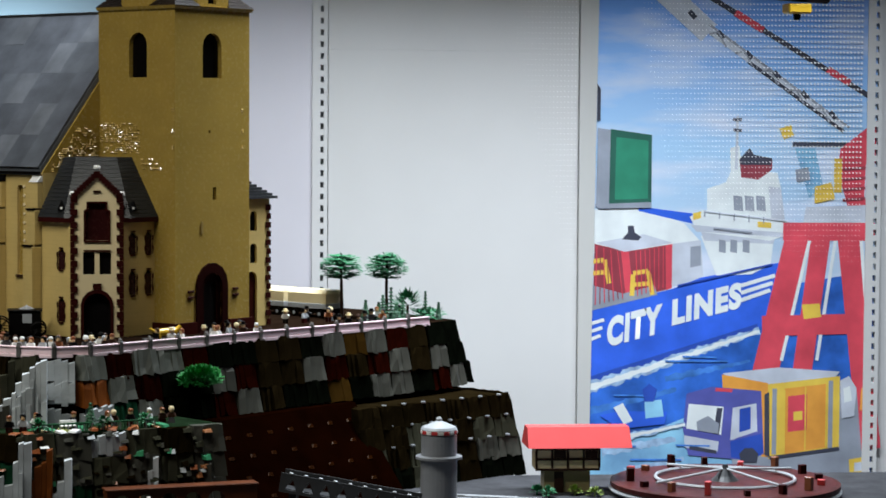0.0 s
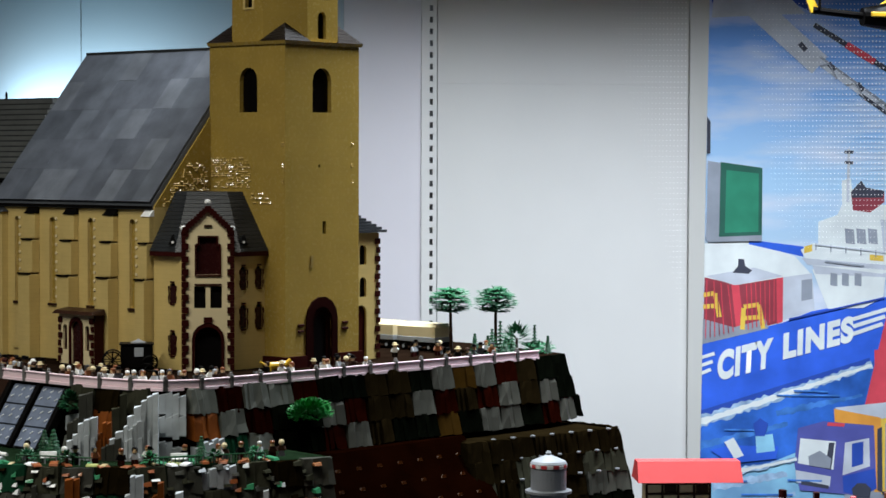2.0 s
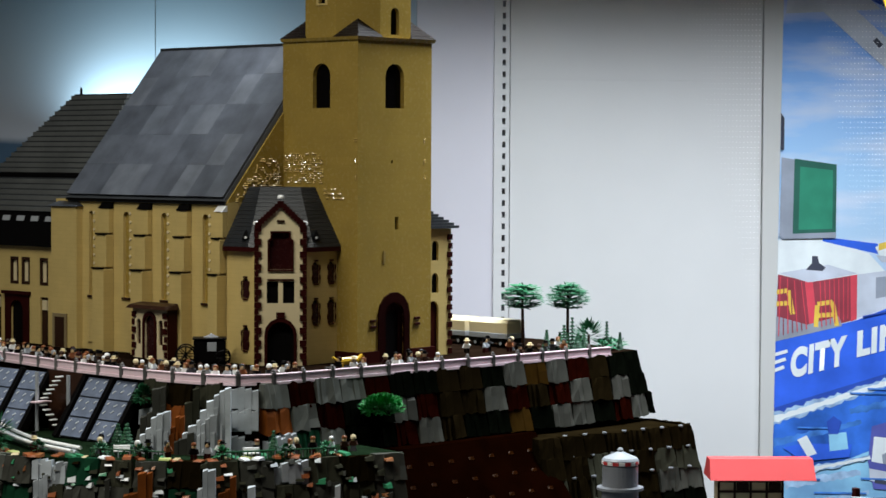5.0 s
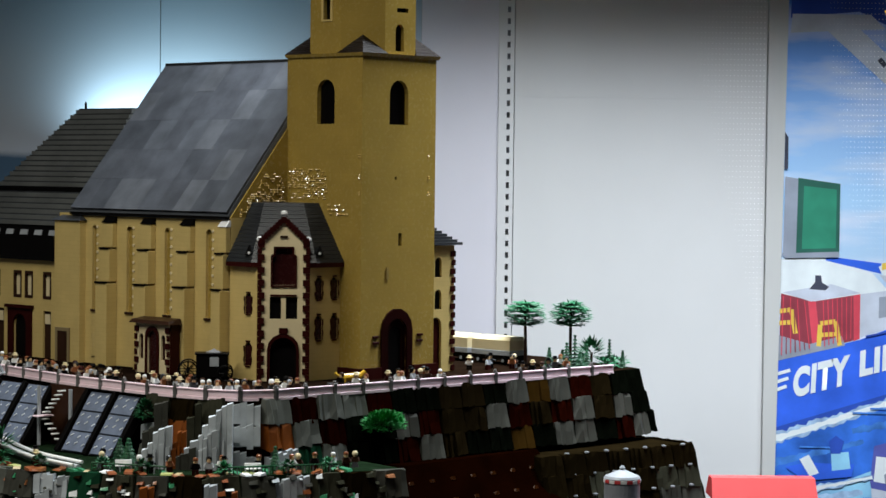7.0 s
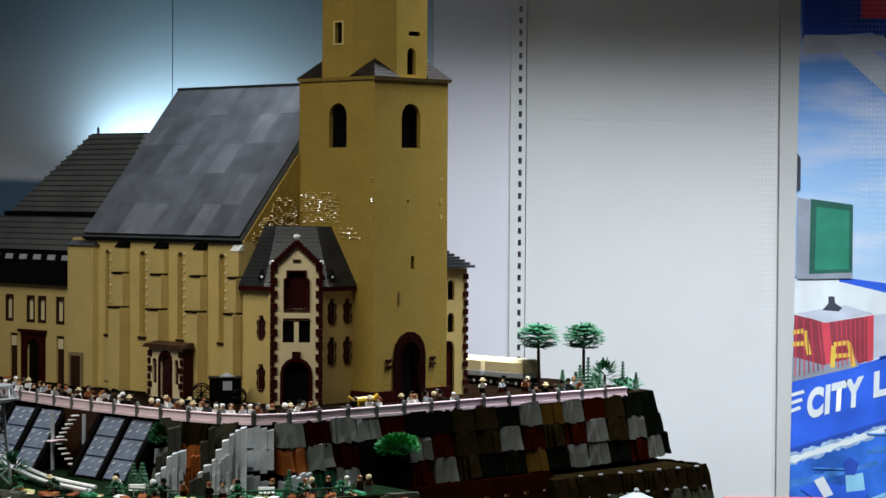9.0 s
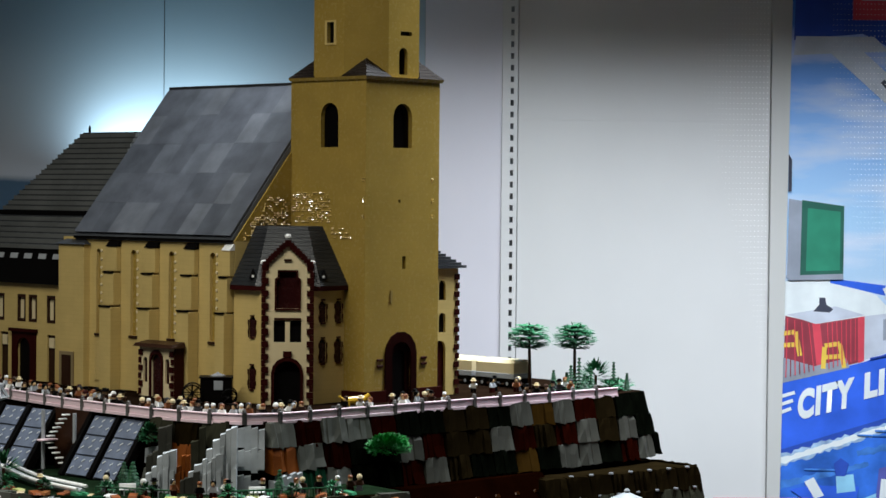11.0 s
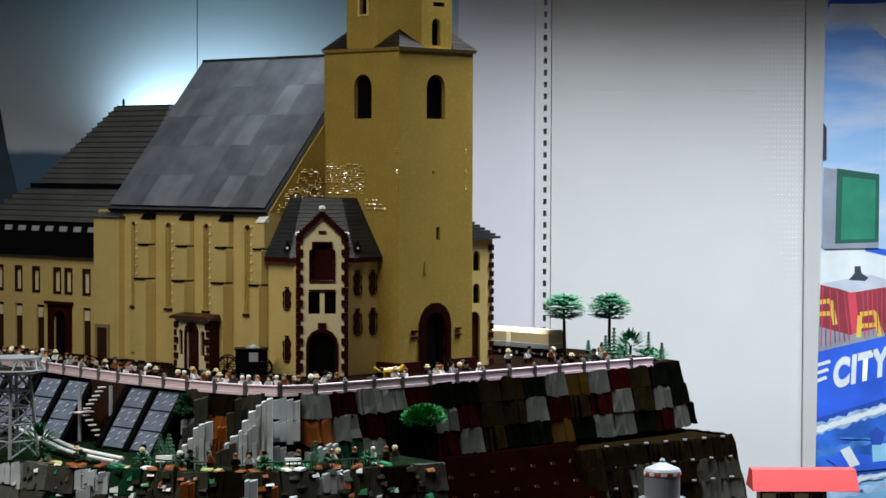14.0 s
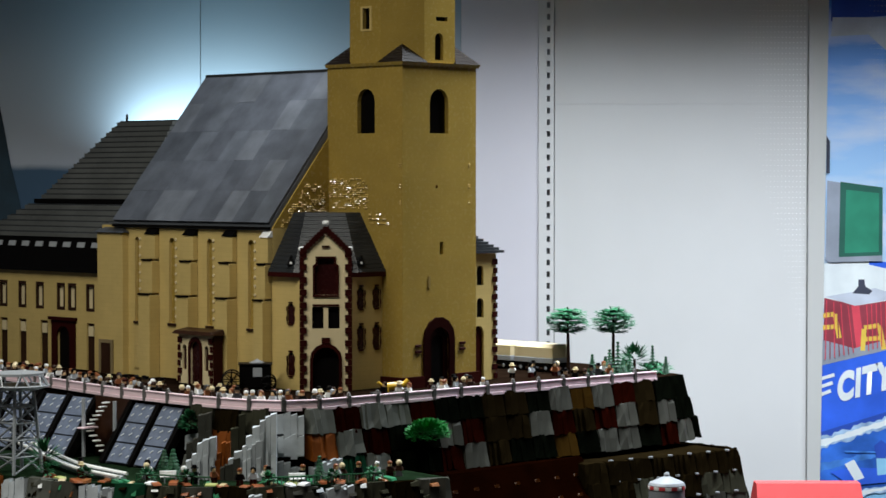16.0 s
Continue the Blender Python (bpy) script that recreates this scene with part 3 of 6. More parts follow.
def wavy_frame(parent, m, x, z, w, h):
    """Dark red frame of stepped blocks that gives the window its wavy outline."""
    blocks = [(-w * 0.3, w * 0.3, h, h * 1.07), (-w * 0.35, w * 0.35, -h * 0.07, 0)]
    for f0, f1, e in ((0.0, 0.16, 0.0008), (0.16, 0.36, 0.0028), (0.36, 0.62, 0.0008), (0.62, 0.84, 0.0028)):
        blocks += [(-w * 0.5 - e, -w * 0.5, h * f0, h * f1), (w * 0.5, w * 0.5 + e, h * f0, h * f1)]
    for x0, x1, z0, z1 in blocks:
        bm = bmesh.new()
        box(bm, x + x0, x + x1, -0.0025, -0.0003, z + z0, z + z1, m)
        part("frame_block", bm, DRED, parent)
    # no real shutter: dark pane added nearly flush to keep the lit reveal dark
    bm = bmesh.new()
    box(bm, x - w * 0.48, x + w * 0.48, 0.0008, 0.0022, z + 0.0005, z + h * 0.86, m)
    part("shutter", bm, PANEWINE, parent)


for lp in gl_w:
    window(gate, face_x(G0.x), lp, pane_mat=PANEWINE)
for z, h in ((0.140, 0.044), (0.030, 0.050)):
    wavy_frame(gate, face_x(G0.x), 0.166, z, 0.020, h)
gr_w = [arch(x, z, 0.019, h) for x in (-0.064, -0.018) for z, h in ((0.172, 0.047), (0.086, 0.052))]
bm = bmesh.new()
panel(bm, rect(G1.x, G2.x, -0.01, gz), gr_w, 0.008, face_y(G1.y))
part("right_wall", bm, TAN, gate)
for lp in gr_w:
    window(gate, face_y(G1.y), lp, pane_mat=PANEWINE)
for x in (-0.064, -0.018):
    for z, h in ((0.172, 0.047), (0.086, 0.052)):
        wavy_frame(gate, face_y(G1.y), x, z, 0.019, h)
# the gabled bay turned to the square
dirb = (G1 - G0).normalized()
W = (G1 - G0).length
inw = Vector((-dirb.y, dirb.x, 0))
BAY = Matrix((( dirb.x, inw.x, 0, G0.x - inw.x * 0.012), (dirb.y, inw.y, 0, G0.y - inw.y * 0.012), (0, 0, 1, 0), (0, 0, 0, 1)))
mid = W / 2
gd = arch(mid, -0.005, 0.056, 0.098)
gp = [rect(mid - 0.029, mid - 0.005, 0.132, 0.178), rect(mid + 0.005, mid + 0.029, 0.132, 0.178)]


def shouldered(grow):
    """Outline of the bay's tall window: square shoulders stepped in under a flat head."""
    half = [(0.024 + grow, 0.203 - grow), (0.024 + grow, 0.262 + grow), (0.018 + grow, 0.266 + grow), (0.018 + grow, 0.281 + grow)]
    return [(mid + x, z) for x, z in half] + [(mid - x, z) for x, z in half[::-1]]


gt = shouldered(0.0)
outline = [(0, -0.01), (W, -0.01), (W, 0.292), (mid, 0.340), (0, 0.292)]
bm = bmesh.new()
panel(bm, outline, [gd, *gp, gt], 0.012, BAY)
bay = part("gabled_bay", bm, CREAM, gate, "cream gabled bay with dark red toothed quoins")
bm = bmesh.new()
pane(bm, gt, 0.006, BAY)
part("window", bm, PANEWINE, bay, "tall dark red window")
for lp in gp:
    bm = bmesh.new()
    pane(bm, lp, 0.006, BAY)
    part("window", bm, BLACK, bay)
bm = bmesh.new()
pane(bm, gd, 0.009, BAY)
part("door_leaf", bm, BLACK, bay)
bm = bmesh.new()
ring(bm, arch(mid, -0.005, 0.068, 0.106), gd, 0.004, BAY, 0.004)
box(bm, mid - 0.009, mid + 0.009, -0.005, -0.0004, 0.101, 0.113, BAY)
part("door_arch", bm, DRED, bay)
bm = bmesh.new()
ring(bm, shouldered(0.0035), gt, 0.003, BAY, 0.003)
part("window_frame", bm, DRED, bay)
bm = bmesh.new()
for k in range(22):
    z = 0.001 + k * 0.0134
    w_ = 0.006 + 0.006 * (k % 2)
    if z < 0.285:
        for s0, s1 in ((-0.003, w_), (W - w_, W + 0.003)):
            bm = bmesh.new()
            box(bm, s0, s1, -0.004, -0.0004, z, z + 0.0126, BAY)
            part("quoin", bm, DRED, bay)
bm = bmesh.new()
box(bm, mid - 0.028, mid + 0.028, -0.003, -0.0004, 0.180, 0.1835, BAY)
part("string_course", bm, DRED, bay)
bm = bmesh.new()
for sgn in (-1, 1):
    n = 9
    for k in range(n):
        s0 = mid + sgn * mid * (1 - k / n)
        s1 = mid + sgn * mid * (1 - (k + 1) / n)
        z0 = 0.289 + 0.050 * k / n
        bm = bmesh.new()
        box(bm, min(s0, s1) - 0.001, max(s0, s1) + 0.001, -0.006, 0.014, z0, z0 + 0.014, BAY)
        part("coping_block", bm, DRED, bay)
for s, z in ((0.002, 0.296), (W - 0.002, 0.296), (mid, 0.351)):
    bm = bmesh.new()
    lathe(bm, [(0.0055, 0), (0.0075, 0.002), (0.0075, 0.006), (0.005, 0.009), (0.0008, 0.010)], 12, BAY @ pose(s, 0.002, z))
    part("finial", bm, WHITE, bay, "shiny white finial")
bm = bmesh.new()
box(bm, mid - 0.008, mid + 0.008, -0.003, -0.0003, 0.303, 0.3075, BAY)
part("gable_slot", bm, BROWN, bay)
# hipped roof of stepped courses
bm = bmesh.new()
ringb = [GL + Vector((-0.012, 0, 0)), G0 + Vector((-0.012, 0.012, 0)), G1 + Vector((0.012, -0.012, 0)), G2 + Vector((0.0, -0.012, 0)), Vector((-0.0006, 0.226, 0))]
ringt = [Vector((-0.105, 0.226, 0)), Vector((-0.100, 0.195, 0)), Vector((-0.040, 0.135, 0)), Vector((-0.0006, 0.13, 0)), Vector((-0.0006, 0.226, 0))]
n = 15
for k in range(n):
    t0 = k / n
    lo = [p.lerp(q, t0) for p, q in zip(ringb, ringt)]
    z = gz + 0.004 + 0.126 * t0
    bm = bmesh.new()
    hi = [p.lerp(q, (k + 0.8) / n) for p, q in zip(ringb, ringt)]
    hull(bm, [(p.x, p.y, z) for p in lo], [(p.x, p.y, z + 0.126 / n - 0.0005) for p in hi])
    part("roof_course", bm, GATEROOF, gate)
bm = bmesh.new()
lo = ringb
hull(bm, [(p.x, p.y, gz - 0.006) for p in lo], [(p.x, p.y, gz + 0.0035) for p in lo])
part("eave", bm, DRED, gate)
for q in (GL * 0.45 + G0 * 0.55 + Vector((0.010, -0.0, 0.272)), G1 * 0.55 + G2 * 0.45 + Vector((0.0, 0.010, 0.272))):
    bm = bmesh.new()
    hull(bm, [(q.x - 0.022, q.y - 0.010, q.z - 0.006), (q.x - 0.010, q.y - 0.022, q.z - 0.006), (q.x + 0.010, q.y - 0.002, q.z - 0.006), (q.x - 0.002, q.y + 0.010, q.z - 0.006)],
         [(q.x - 0.0135, q.y - 0.0125, q.z + 0.014), (q.x - 0.0125, q.y - 0.0135, q.z + 0.014), (q.x + 0.004, q.y + 0.003, q.z + 0.014), (q.x + 0.003, q.y + 0.004, q.z + 0.014)])
    dm = part("dormer", bm, BLACK, gate)
    bm = bmesh.new()
    lathe(bm, [(0.003, 0), (0.003, 0.004)], 8, pose(q.x - 0.0155, q.y - 0.0155, q.z - 0.002, 90, 0, -45))
    part("dormer_light", bm, WHITE, dm)

# ---- the long wing behind the nave ----
wing = thing("palace_wing", HILL, "long tan toy palace wing with dark banded mansard roof", "building model")
WX, WY0, WY1, WZ = NX, 0.8185, 1.34, 0.228
up_y = [0.868, 0.938, 0.982, 1.066, 1.137, 1.215, 1.29]
lo_y = [0.868, 1.05, 1.137, 1.215, 1.29]
uph = [rect(y - 0.0155, y + 0.0155, 0.138, 0.202) for y in up_y]
loh = [rect(y - 0.0150, y + 0.0150, 0.0, 0.110) for y in lo_y]
wd = arch(0.97, 0.0, 0.05, 0.10)
bm = bmesh.new()
panel(bm, rect(WY0, WY1, -0.01, WZ), uph + loh + [wd], 0.010, face_x(WX))
box(bm, WX + 0.0105, 0.25, WY1 - 0.01, WY1, -0.01, WZ)
part("wall", bm, TAN, wing)
for y, lp in zip(up_y, uph):
    bm = bmesh.new()
    pane(bm, rect(y - 0.0105, y + 0.0105, 0.145, 0.195), 0.005, face_x(WX))
    w_ = part("window", bm, CREAM, wing)
    bm = bmesh.new()
    ring(bm, rect(y - 0.0154, y + 0.0154, 0.1381, 0.2019), rect(y - 0.0105, y + 0.0105, 0.145, 0.195), 0.006, face_x(WX), 0.001)
    part("window_frame", bm, BROWN, w_)
for y, lp in zip(lo_y, loh):
    bm = bmesh.new()
    pane(bm, lp, 0.005, face_x(WX))
    d = part("french_door", bm, BROWN, wing)
    bm = bmesh.new()
    box(bm, WX + 0.001, WX + 0.0045, y - 0.009, y + 0.009, 0.080, 0.103)
    part("pane", bm, CREAM, d)
bm = bmesh.new()
ring(bm, rect(0.924, 1.016, -0.0, 0.113), wd, 0.004, face_x(WX), 0.004)
box(bm, WX - 0.010, WX - 0.0005, 0.918, 1.022, 0.1135, 0.121)
d = part("door_surround", bm, DRED, wing)
bm = bmesh.new()
pane(bm, wd, 0.005, face_x(WX))
part("door_leaf", bm, BLACK, d)
# black gutter storey with small roof lights
bm = bmesh.new()
hull(bm, [(WX - 0.012, WY0, WZ + 0.0005), (WX + 0.3, WY0, WZ + 0.0005), (WX + 0.3, WY1 + 0.012, WZ + 0.0005), (WX - 0.012, WY1 + 0.012, WZ + 0.0005)],
     [(WX + 0.012, WY0, 0.31), (WX + 0.3, WY0, 0.31), (WX + 0.3, WY1 - 0.02, 0.31), (WX + 0.012, WY1 - 0.02, 0.31)])
blk = part("black_eave", bm, BLACK, wing, "glossy black eaves with roof lights")
for k in range(9):
    y = 0.842 + k * 0.055
    bm = bmesh.new()
    hull(bm, [(WX + 0.003, y, 0.287), (WX + 0.012, y, 0.287), (WX + 0.012, y + 0.028, 0.287), (WX + 0.003, y + 0.028, 0.287)],
         [(WX + 0.0065, y, 0.299), (WX + 0.012, y, 0.299), (WX + 0.012, y + 0.028, 0.299), (WX + 0.0065, y + 0.028, 0.299)])
    part("roof_light", bm, LGREY, blk, "pale grey roof light")


def stepped_slope(name, x0, z0, x1, z1, ya0, ya1, yb1, n):
    """Courses of a banded roof slope, each set back behind the one below."""
    for k in range(n):
        t0 = k / n
        z = z0 + (z1 - z0) * t0
        h = (z1 - z0) / n
        x = x0 + (x1 - x0) * t0
        e = ya1 + (yb1 - ya1) * t0
        bm = bmesh.new()
        box(bm, x, 0.25, ya0, e, z, z + h * 0.74)
        course = part(name, bm, BANDED, wing)
        bm = bmesh.new()
        box(bm, x + 0.006, 0.25, ya0, e - 0.005, z + h * 0.74, z + h)
        part("joint", bm, DGREY, course)


stepped_slope("lower_course", WX + 0.008, 0.3105, -0.075, 0.388, WY0, WY1 - 0.02, 1.215, 6)
bm = bmesh.new()
bbox(bm, -0.078, 0.25, WY0, 1.21, 0.3885, 0.4)
part("band", bm, BLACK, wing)
stepped_slope("upper_course", -0.066, 0.4005, 0.05, 0.59, WY0, 1.195, 1.02, 15)
bm = bmesh.new()
lathe(bm, [(0.003, 0), (0.003, 0.012), (0.001, 0.018)], 8, pose(0.06, 1.015, 0.59))
part("finial", bm, BLACK, wing)


# ---- hill ----
EDGE = [(-0.41, -0.14), (0.60, -0.205), (0.712, -0.19), (0.792, 0.1), (0.792, 1.6), (-0.40, 1.6), (-0.40, 0.95), (-0.45, 0.62), (-0.49, 0.35), (-0.495, 0.07), (-0.465, -0.09)]
GROUND = mat("square_paving_plates", (0.009, 0.005, 0.003), 0.6, spec=0.0, vary=0.3, scale=25)
bm = bmesh.new()
hull(bm, [(x, y, -0.336) for x, y in EDGE], [(x, y, 0.0) for x, y in EDGE])
solid("hill", bm, GROUND, HILL, "dark brown toy rock plateau carrying the church", "hill", kind="structure")
T2 = [(-0.62, 1.2), (-0.74, 0.85), (-0.80, 0.6), (-0.82, 0.3), (-0.78, 0.1), (-0.70, -0.05), (-0.62, -0.18), (-0.51, -0.25), (-0.24, -0.37)]
bm = bmesh.new()
low = T2 + [(-0.2, -0.1), (-0.38, 0.0), (-0.38, 1.2)]
hull(bm, [(x, y, -0.336) for x, y in low], [(x, y, -0.132) for x, y in low])
solid("terrace", bm, mat("dark_green_plates", (0.007, 0.015, 0.007), 0.6, spec=0.0, vary=0.4, scale=30), HILL, "dark green lower terrace below the rock wall", "terrace", kind="structure")

# s is the grey l made lighter, for the stronger light on the left
ROCK = {k: mat("rock_" + k, c, 0.5, vary=0.22, scale=24, rnd=0.4, bump=0.12, bscale=90, spec=0.12 if k in 'lswo' else 0.0) for k, c in dict(
    s=(0.080, 0.084, 0.072), l=(0.042, 0.042, 0.034), w=(0.40, 0.43, 0.45), m=(0.030, 0.030, 0.020), k=(0.0068, 0.0045, 0.0017), d=(0.0016, 0.0021, 0.0012),
    r=(0.0095, 0.0012, 0.0005), t=(0.032, 0.016, 0.003), o=(0.15, 0.040, 0.006), g=(0.006, 0.030, 0.015)).items()}
rng = random.Random(11)


def slab_rock(w, h, key):
    """A moulded rock panel: a few tall planes that lean out towards a notched foot."""
    bm = bmesh.new()
    cuts = [0.0]
    while cuts[-1] < 0.80:
        cuts.append(cuts[-1] + (rng.uniform(0.03, 0.06) if len(cuts) % 2 == 0 else rng.uniform(0.16, 0.30)))
    cuts[-1] = 1.0
    mid_z = rng.uniform(0.35, 0.65)
    levels, lean = (0.0, mid_z, 1.0), (0.015, 0.015 - 0.011 * mid_z, 0.004)
    rows = []
    swell = [rng.uniform(-0.0032, 0.003) for c in cuts]
    foot = [rng.uniform(-0.005, 0.002) for c in cuts]
    drift = rng.uniform(-0.05, 0.05)
    for j, (t, d) in enumerate(zip(levels, lean)):
        row = []
        for i, c in enumerate(cuts):
            z = h * t + (foot[i] if j == 0 else rng.uniform(-0.009, 0.009) if j == 1 else rng.uniform(-0.003, 0.001))
            x = w * (c + (drift * (0.5 - t) if 0 < c < 1 else 0.06 * (1 - 2 * c) * t))
            row.append(bm.verts.new((x, -d - swell[i] * (1 if j < 2 else 0.4), z)))
        rows.append(row)
    n = len(cuts) - 1
    for j in range(2):
        for i in range(n):
            bm.faces.new((rows[j][i], rows[j][i + 1], rows[j + 1][i + 1], rows[j + 1][i]))
    back = [bm.verts.new((x, 0.014, z)) for x, z in ((0, 0), (w, 0), (w, h), (0, h))]
    bm.faces.new(rows[2] + [back[2], back[3]])
    bm.faces.new(rows[0][::-1] + [back[0], back[1]])
    bm.faces.new([r[0] for r in rows] + [back[3], back[0]])
    bm.faces.new([r[n] for r in rows][::-1] + [back[1], back[2]])
    return finish(bm, ROCK[key])


def spire(bm, x, w, d, z0, z1):
    """One upright splinter of rock with a chamfered head."""
    hull(bm, [(x, -d, z0), (x + w, -d, z0), (x + w, 0.012, z0), (x, 0.012, z0)],
         [(x, -d * 0.8, z1 - 0.004), (x + w, -d * 0.8, z1), (x + w, 0.012, z1), (x, 0.012, z1 - 0.002)])


def rock_mesh(w, h, key):
    if key != "w":
        return slab_rock(w, h, key)
    bm = bmesh.new()
    for k in range(5):
        spire(bm, w * k / 5 + 0.0002, w / 5 - 0.0004, rng.uniform(0.003, 0.015), rng.uniform(-0.010, 0.012), h * rng.uniform(0.72, 1.0))
    box(bm, 0, w, 0.001, 0.014, 0.002, h * 0.7)
    return finish(bm, ROCK[key])


ROCKS = {(k, v): rock_mesh(0.066, 0.0485, k) for k in ROCK for v in range(6)}


def along(path, step):
    """Even steps along a line of points: the start of each step and the way it runs."""
    out = []
    pts = [Vector(p) for p in path]
    total = sum((b - a).length for a, b in zip(pts, pts[1:]))
    n = max(1, round(total / step))
    lens = [(b - a).length for a, b in zip(pts, pts[1:])]

    def at(s):
        for a, b, l in zip(pts, pts[1:], lens):
            if s <= l + 1e-9:
                return a.lerp(b, s / l)
            s -= l
        return pts[-1]
    for k in range(n):
        p, q = at(total * k / n), at(total * (k + 1) / n)
        out.append((p, q))
    return out


def rock_row(parent, path, z, keys, step=0.066, out=0.0):
    cells = along(path, step)
    for k, (p, q) in enumerate(cells):
        key = keys[min(k, len(keys) - 1)]
        d = (q - p)
        sx = d.length / 0.066
        d.normalize()
        inn = Vector((-d.y, d.x))
        p = p - inn * (out + rng.uniform(-0.002, 0.002))
        ob = new("rock", ROCKS[key, rng.randrange(6)])
        ob.parent = parent
        ob.matrix_local = Matrix(((d.x * sx, inn.x, 0, p.x), (d.y * sx, inn.y, 0, p.y), (0, 0, 1, z + rng.uniform(-0.0015, 0.0015)), (0, 0, 0, 1)))


PATH = [(-0.495, 0.10), (-0.465, -0.09), (-0.41, -0.14), (0.60, -0.205), (0.712, -0.19)]
wall_up = thing("rock_wall", HILL, "steep patchwork wall of grey, brown and dark red toy rocks", "rock wall", kind="structure")
for r, keys in enumerate(("mkmwsrssrddkkdltlrkdd", "wowwosrddlrkklrkrlkld", "smwwwgsddrlkddtdlldrld")):
    rock_row(wall_up, PATH, -0.0495 - 0.0485 * r, keys, out=0.006 + 0.010 * r)
    rock_row(wall_up, [(0.712 + 0.005 * r, -0.19 - 0.01 * r), (0.792 + 0.006 * r, 0.1)], -0.0495 - 0.0485 * r, "dkdkd", out=0.006 + 0.008 * r)
wall_low = thing("rock_wall", HILL, "lower wall of rust brown and grey toy rocks", "rock wall", kind="structure")
for r, keys in enumerate(("swosowgswsomwowslwgmlkmlwmkl", "osmwosmogosmwoslgmllmgmlmlml", "mosmoswosgmsowslgdlmdlmgmlml", "kkokokgkokokkoookkookookookoo")):
    rock_row(wall_low, T2, -0.1805 - 0.0485 * r, keys, out=0.004 + 0.009 * r)
rocks_r = thing("rock_wall", HILL, "dark brown lower rock terrace with pale studs", "rock wall", kind="structure")
for r, keys in enumerate(("kkkkkk", "kkmkkm", "mkmlkl", "kdmdkd")):
    path = [(0.26, -0.278), (0.705 + 0.006 * r, -0.353)]
    rock_row(rocks_r, path, -0.206 - 0.044 * r, keys, out=0.004 + 0.010 * r)
    rock_row(rocks_r, [path[1], (path[1][0] + 0.03, -0.15)], -0.206 - 0.044 * r, keys, out=0.004 + 0.010 * r)
bm = bmesh.new()
q = [(0.29, -0.273), (0.705, -0.348), (0.735, -0.15), (0.29, -0.15)]
hull(bm, [(x, y, -0.336) for x, y in q], [(x, y, -0.160) for x, y in q])
solid("terrace", bm, ROCK["k"], HILL, "dark brown ledge at the foot of the rocks", "terrace", kind="structure")
for k in range(7):
    for r in range(3):
        bm = bmesh.new()
        lathe(bm, [(0.005, 0), (0.0055, 0.002), (0.005, 0.004)], 10)
        ob = part("stud", bm, MGREY, rocks_r)
        ob.matrix_local = pose(0.34 + 0.055 * k + 0.01 * (r % 2), -0.293 - 0.0104 * k - 0.013 * r, -0.160 - 0.044 * r)
# middle, width, foot, head, slant of the head, colour
OUTCROPS = [(-0.512, -0.118, 0.066, -0.132, -0.004, 0.75, "w"), (-0.540, -0.108, 0.060, -0.132, -0.055, 0.7, "w"),
            (-0.590, -0.035, 0.052, -0.132, -0.050, 0.8, "w"), (-0.528, 0.040, 0.050, -0.132, -0.012, 0.8, "l"),
            (-0.560, -0.060, 0.036, -0.132, -0.060, 0.8, "o"), (-0.515, -0.050, 0.040, -0.132, -0.010, 0.7, "m"),
            (-0.565, -0.090, 0.030, -0.132, -0.085, 0.6, "l"), (-0.775, 0.060, 0.095, -0.310, -0.138, 0.8, "w"),
            (-0.628, -0.210, 0.052, -0.310, -0.142, 0.8, "w"), (-0.585, -0.238, 0.044, -0.310, -0.150, 0.8, "o"),
            (-0.560, -0.262, 0.030, -0.310, -0.175, 0.8, "w"), (-0.700, -0.110, 0.060, -0.310, -0.150, 0.8, "o"),
            (-0.730, -0.050, 0.040, -0.310, -0.165, 0.8, "l"), (-0.395, -0.325, 0.026, -0.310, -0.165, 0.5, "w"),
            (-0.30, -0.365, 0.05, -0.310, -0.185, 0.5, "l")]
outcrop = thing("rock_outcrop", HILL, "pale grey and rust toy rock outcrop on the terrace", "rock outcrop", kind="structure")
for x0, y0, span, lo, hi, slant, key in OUTCROPS:
    s0 = -span / 2
    while s0 < span / 2 - 0.004:
        wide = rng.uniform(0.008, 0.017)
        f = s0 / span + 0.5
        head = lo + (hi - lo) * min(1.0, 0.5 + slant * f + rng.uniform(-0.14, 0.14))
        bm = bmesh.new()
        spire(bm, s0, wide - 0.0006, rng.uniform(0.004, 0.010), lo, head)
        if head - lo > 0.05:
            spire(bm, s0 + 0.001, wide * rng.uniform(0.4, 0.9), rng.uniform(0.012, 0.017), lo, lo + (head - lo) * rng.uniform(0.3, 0.8))
        ob = part("rock", bm, ROCK[key], outcrop)
        ob.matrix_local = pose(x0, y0, 0, 0, 0, -45)
        s0 += wide
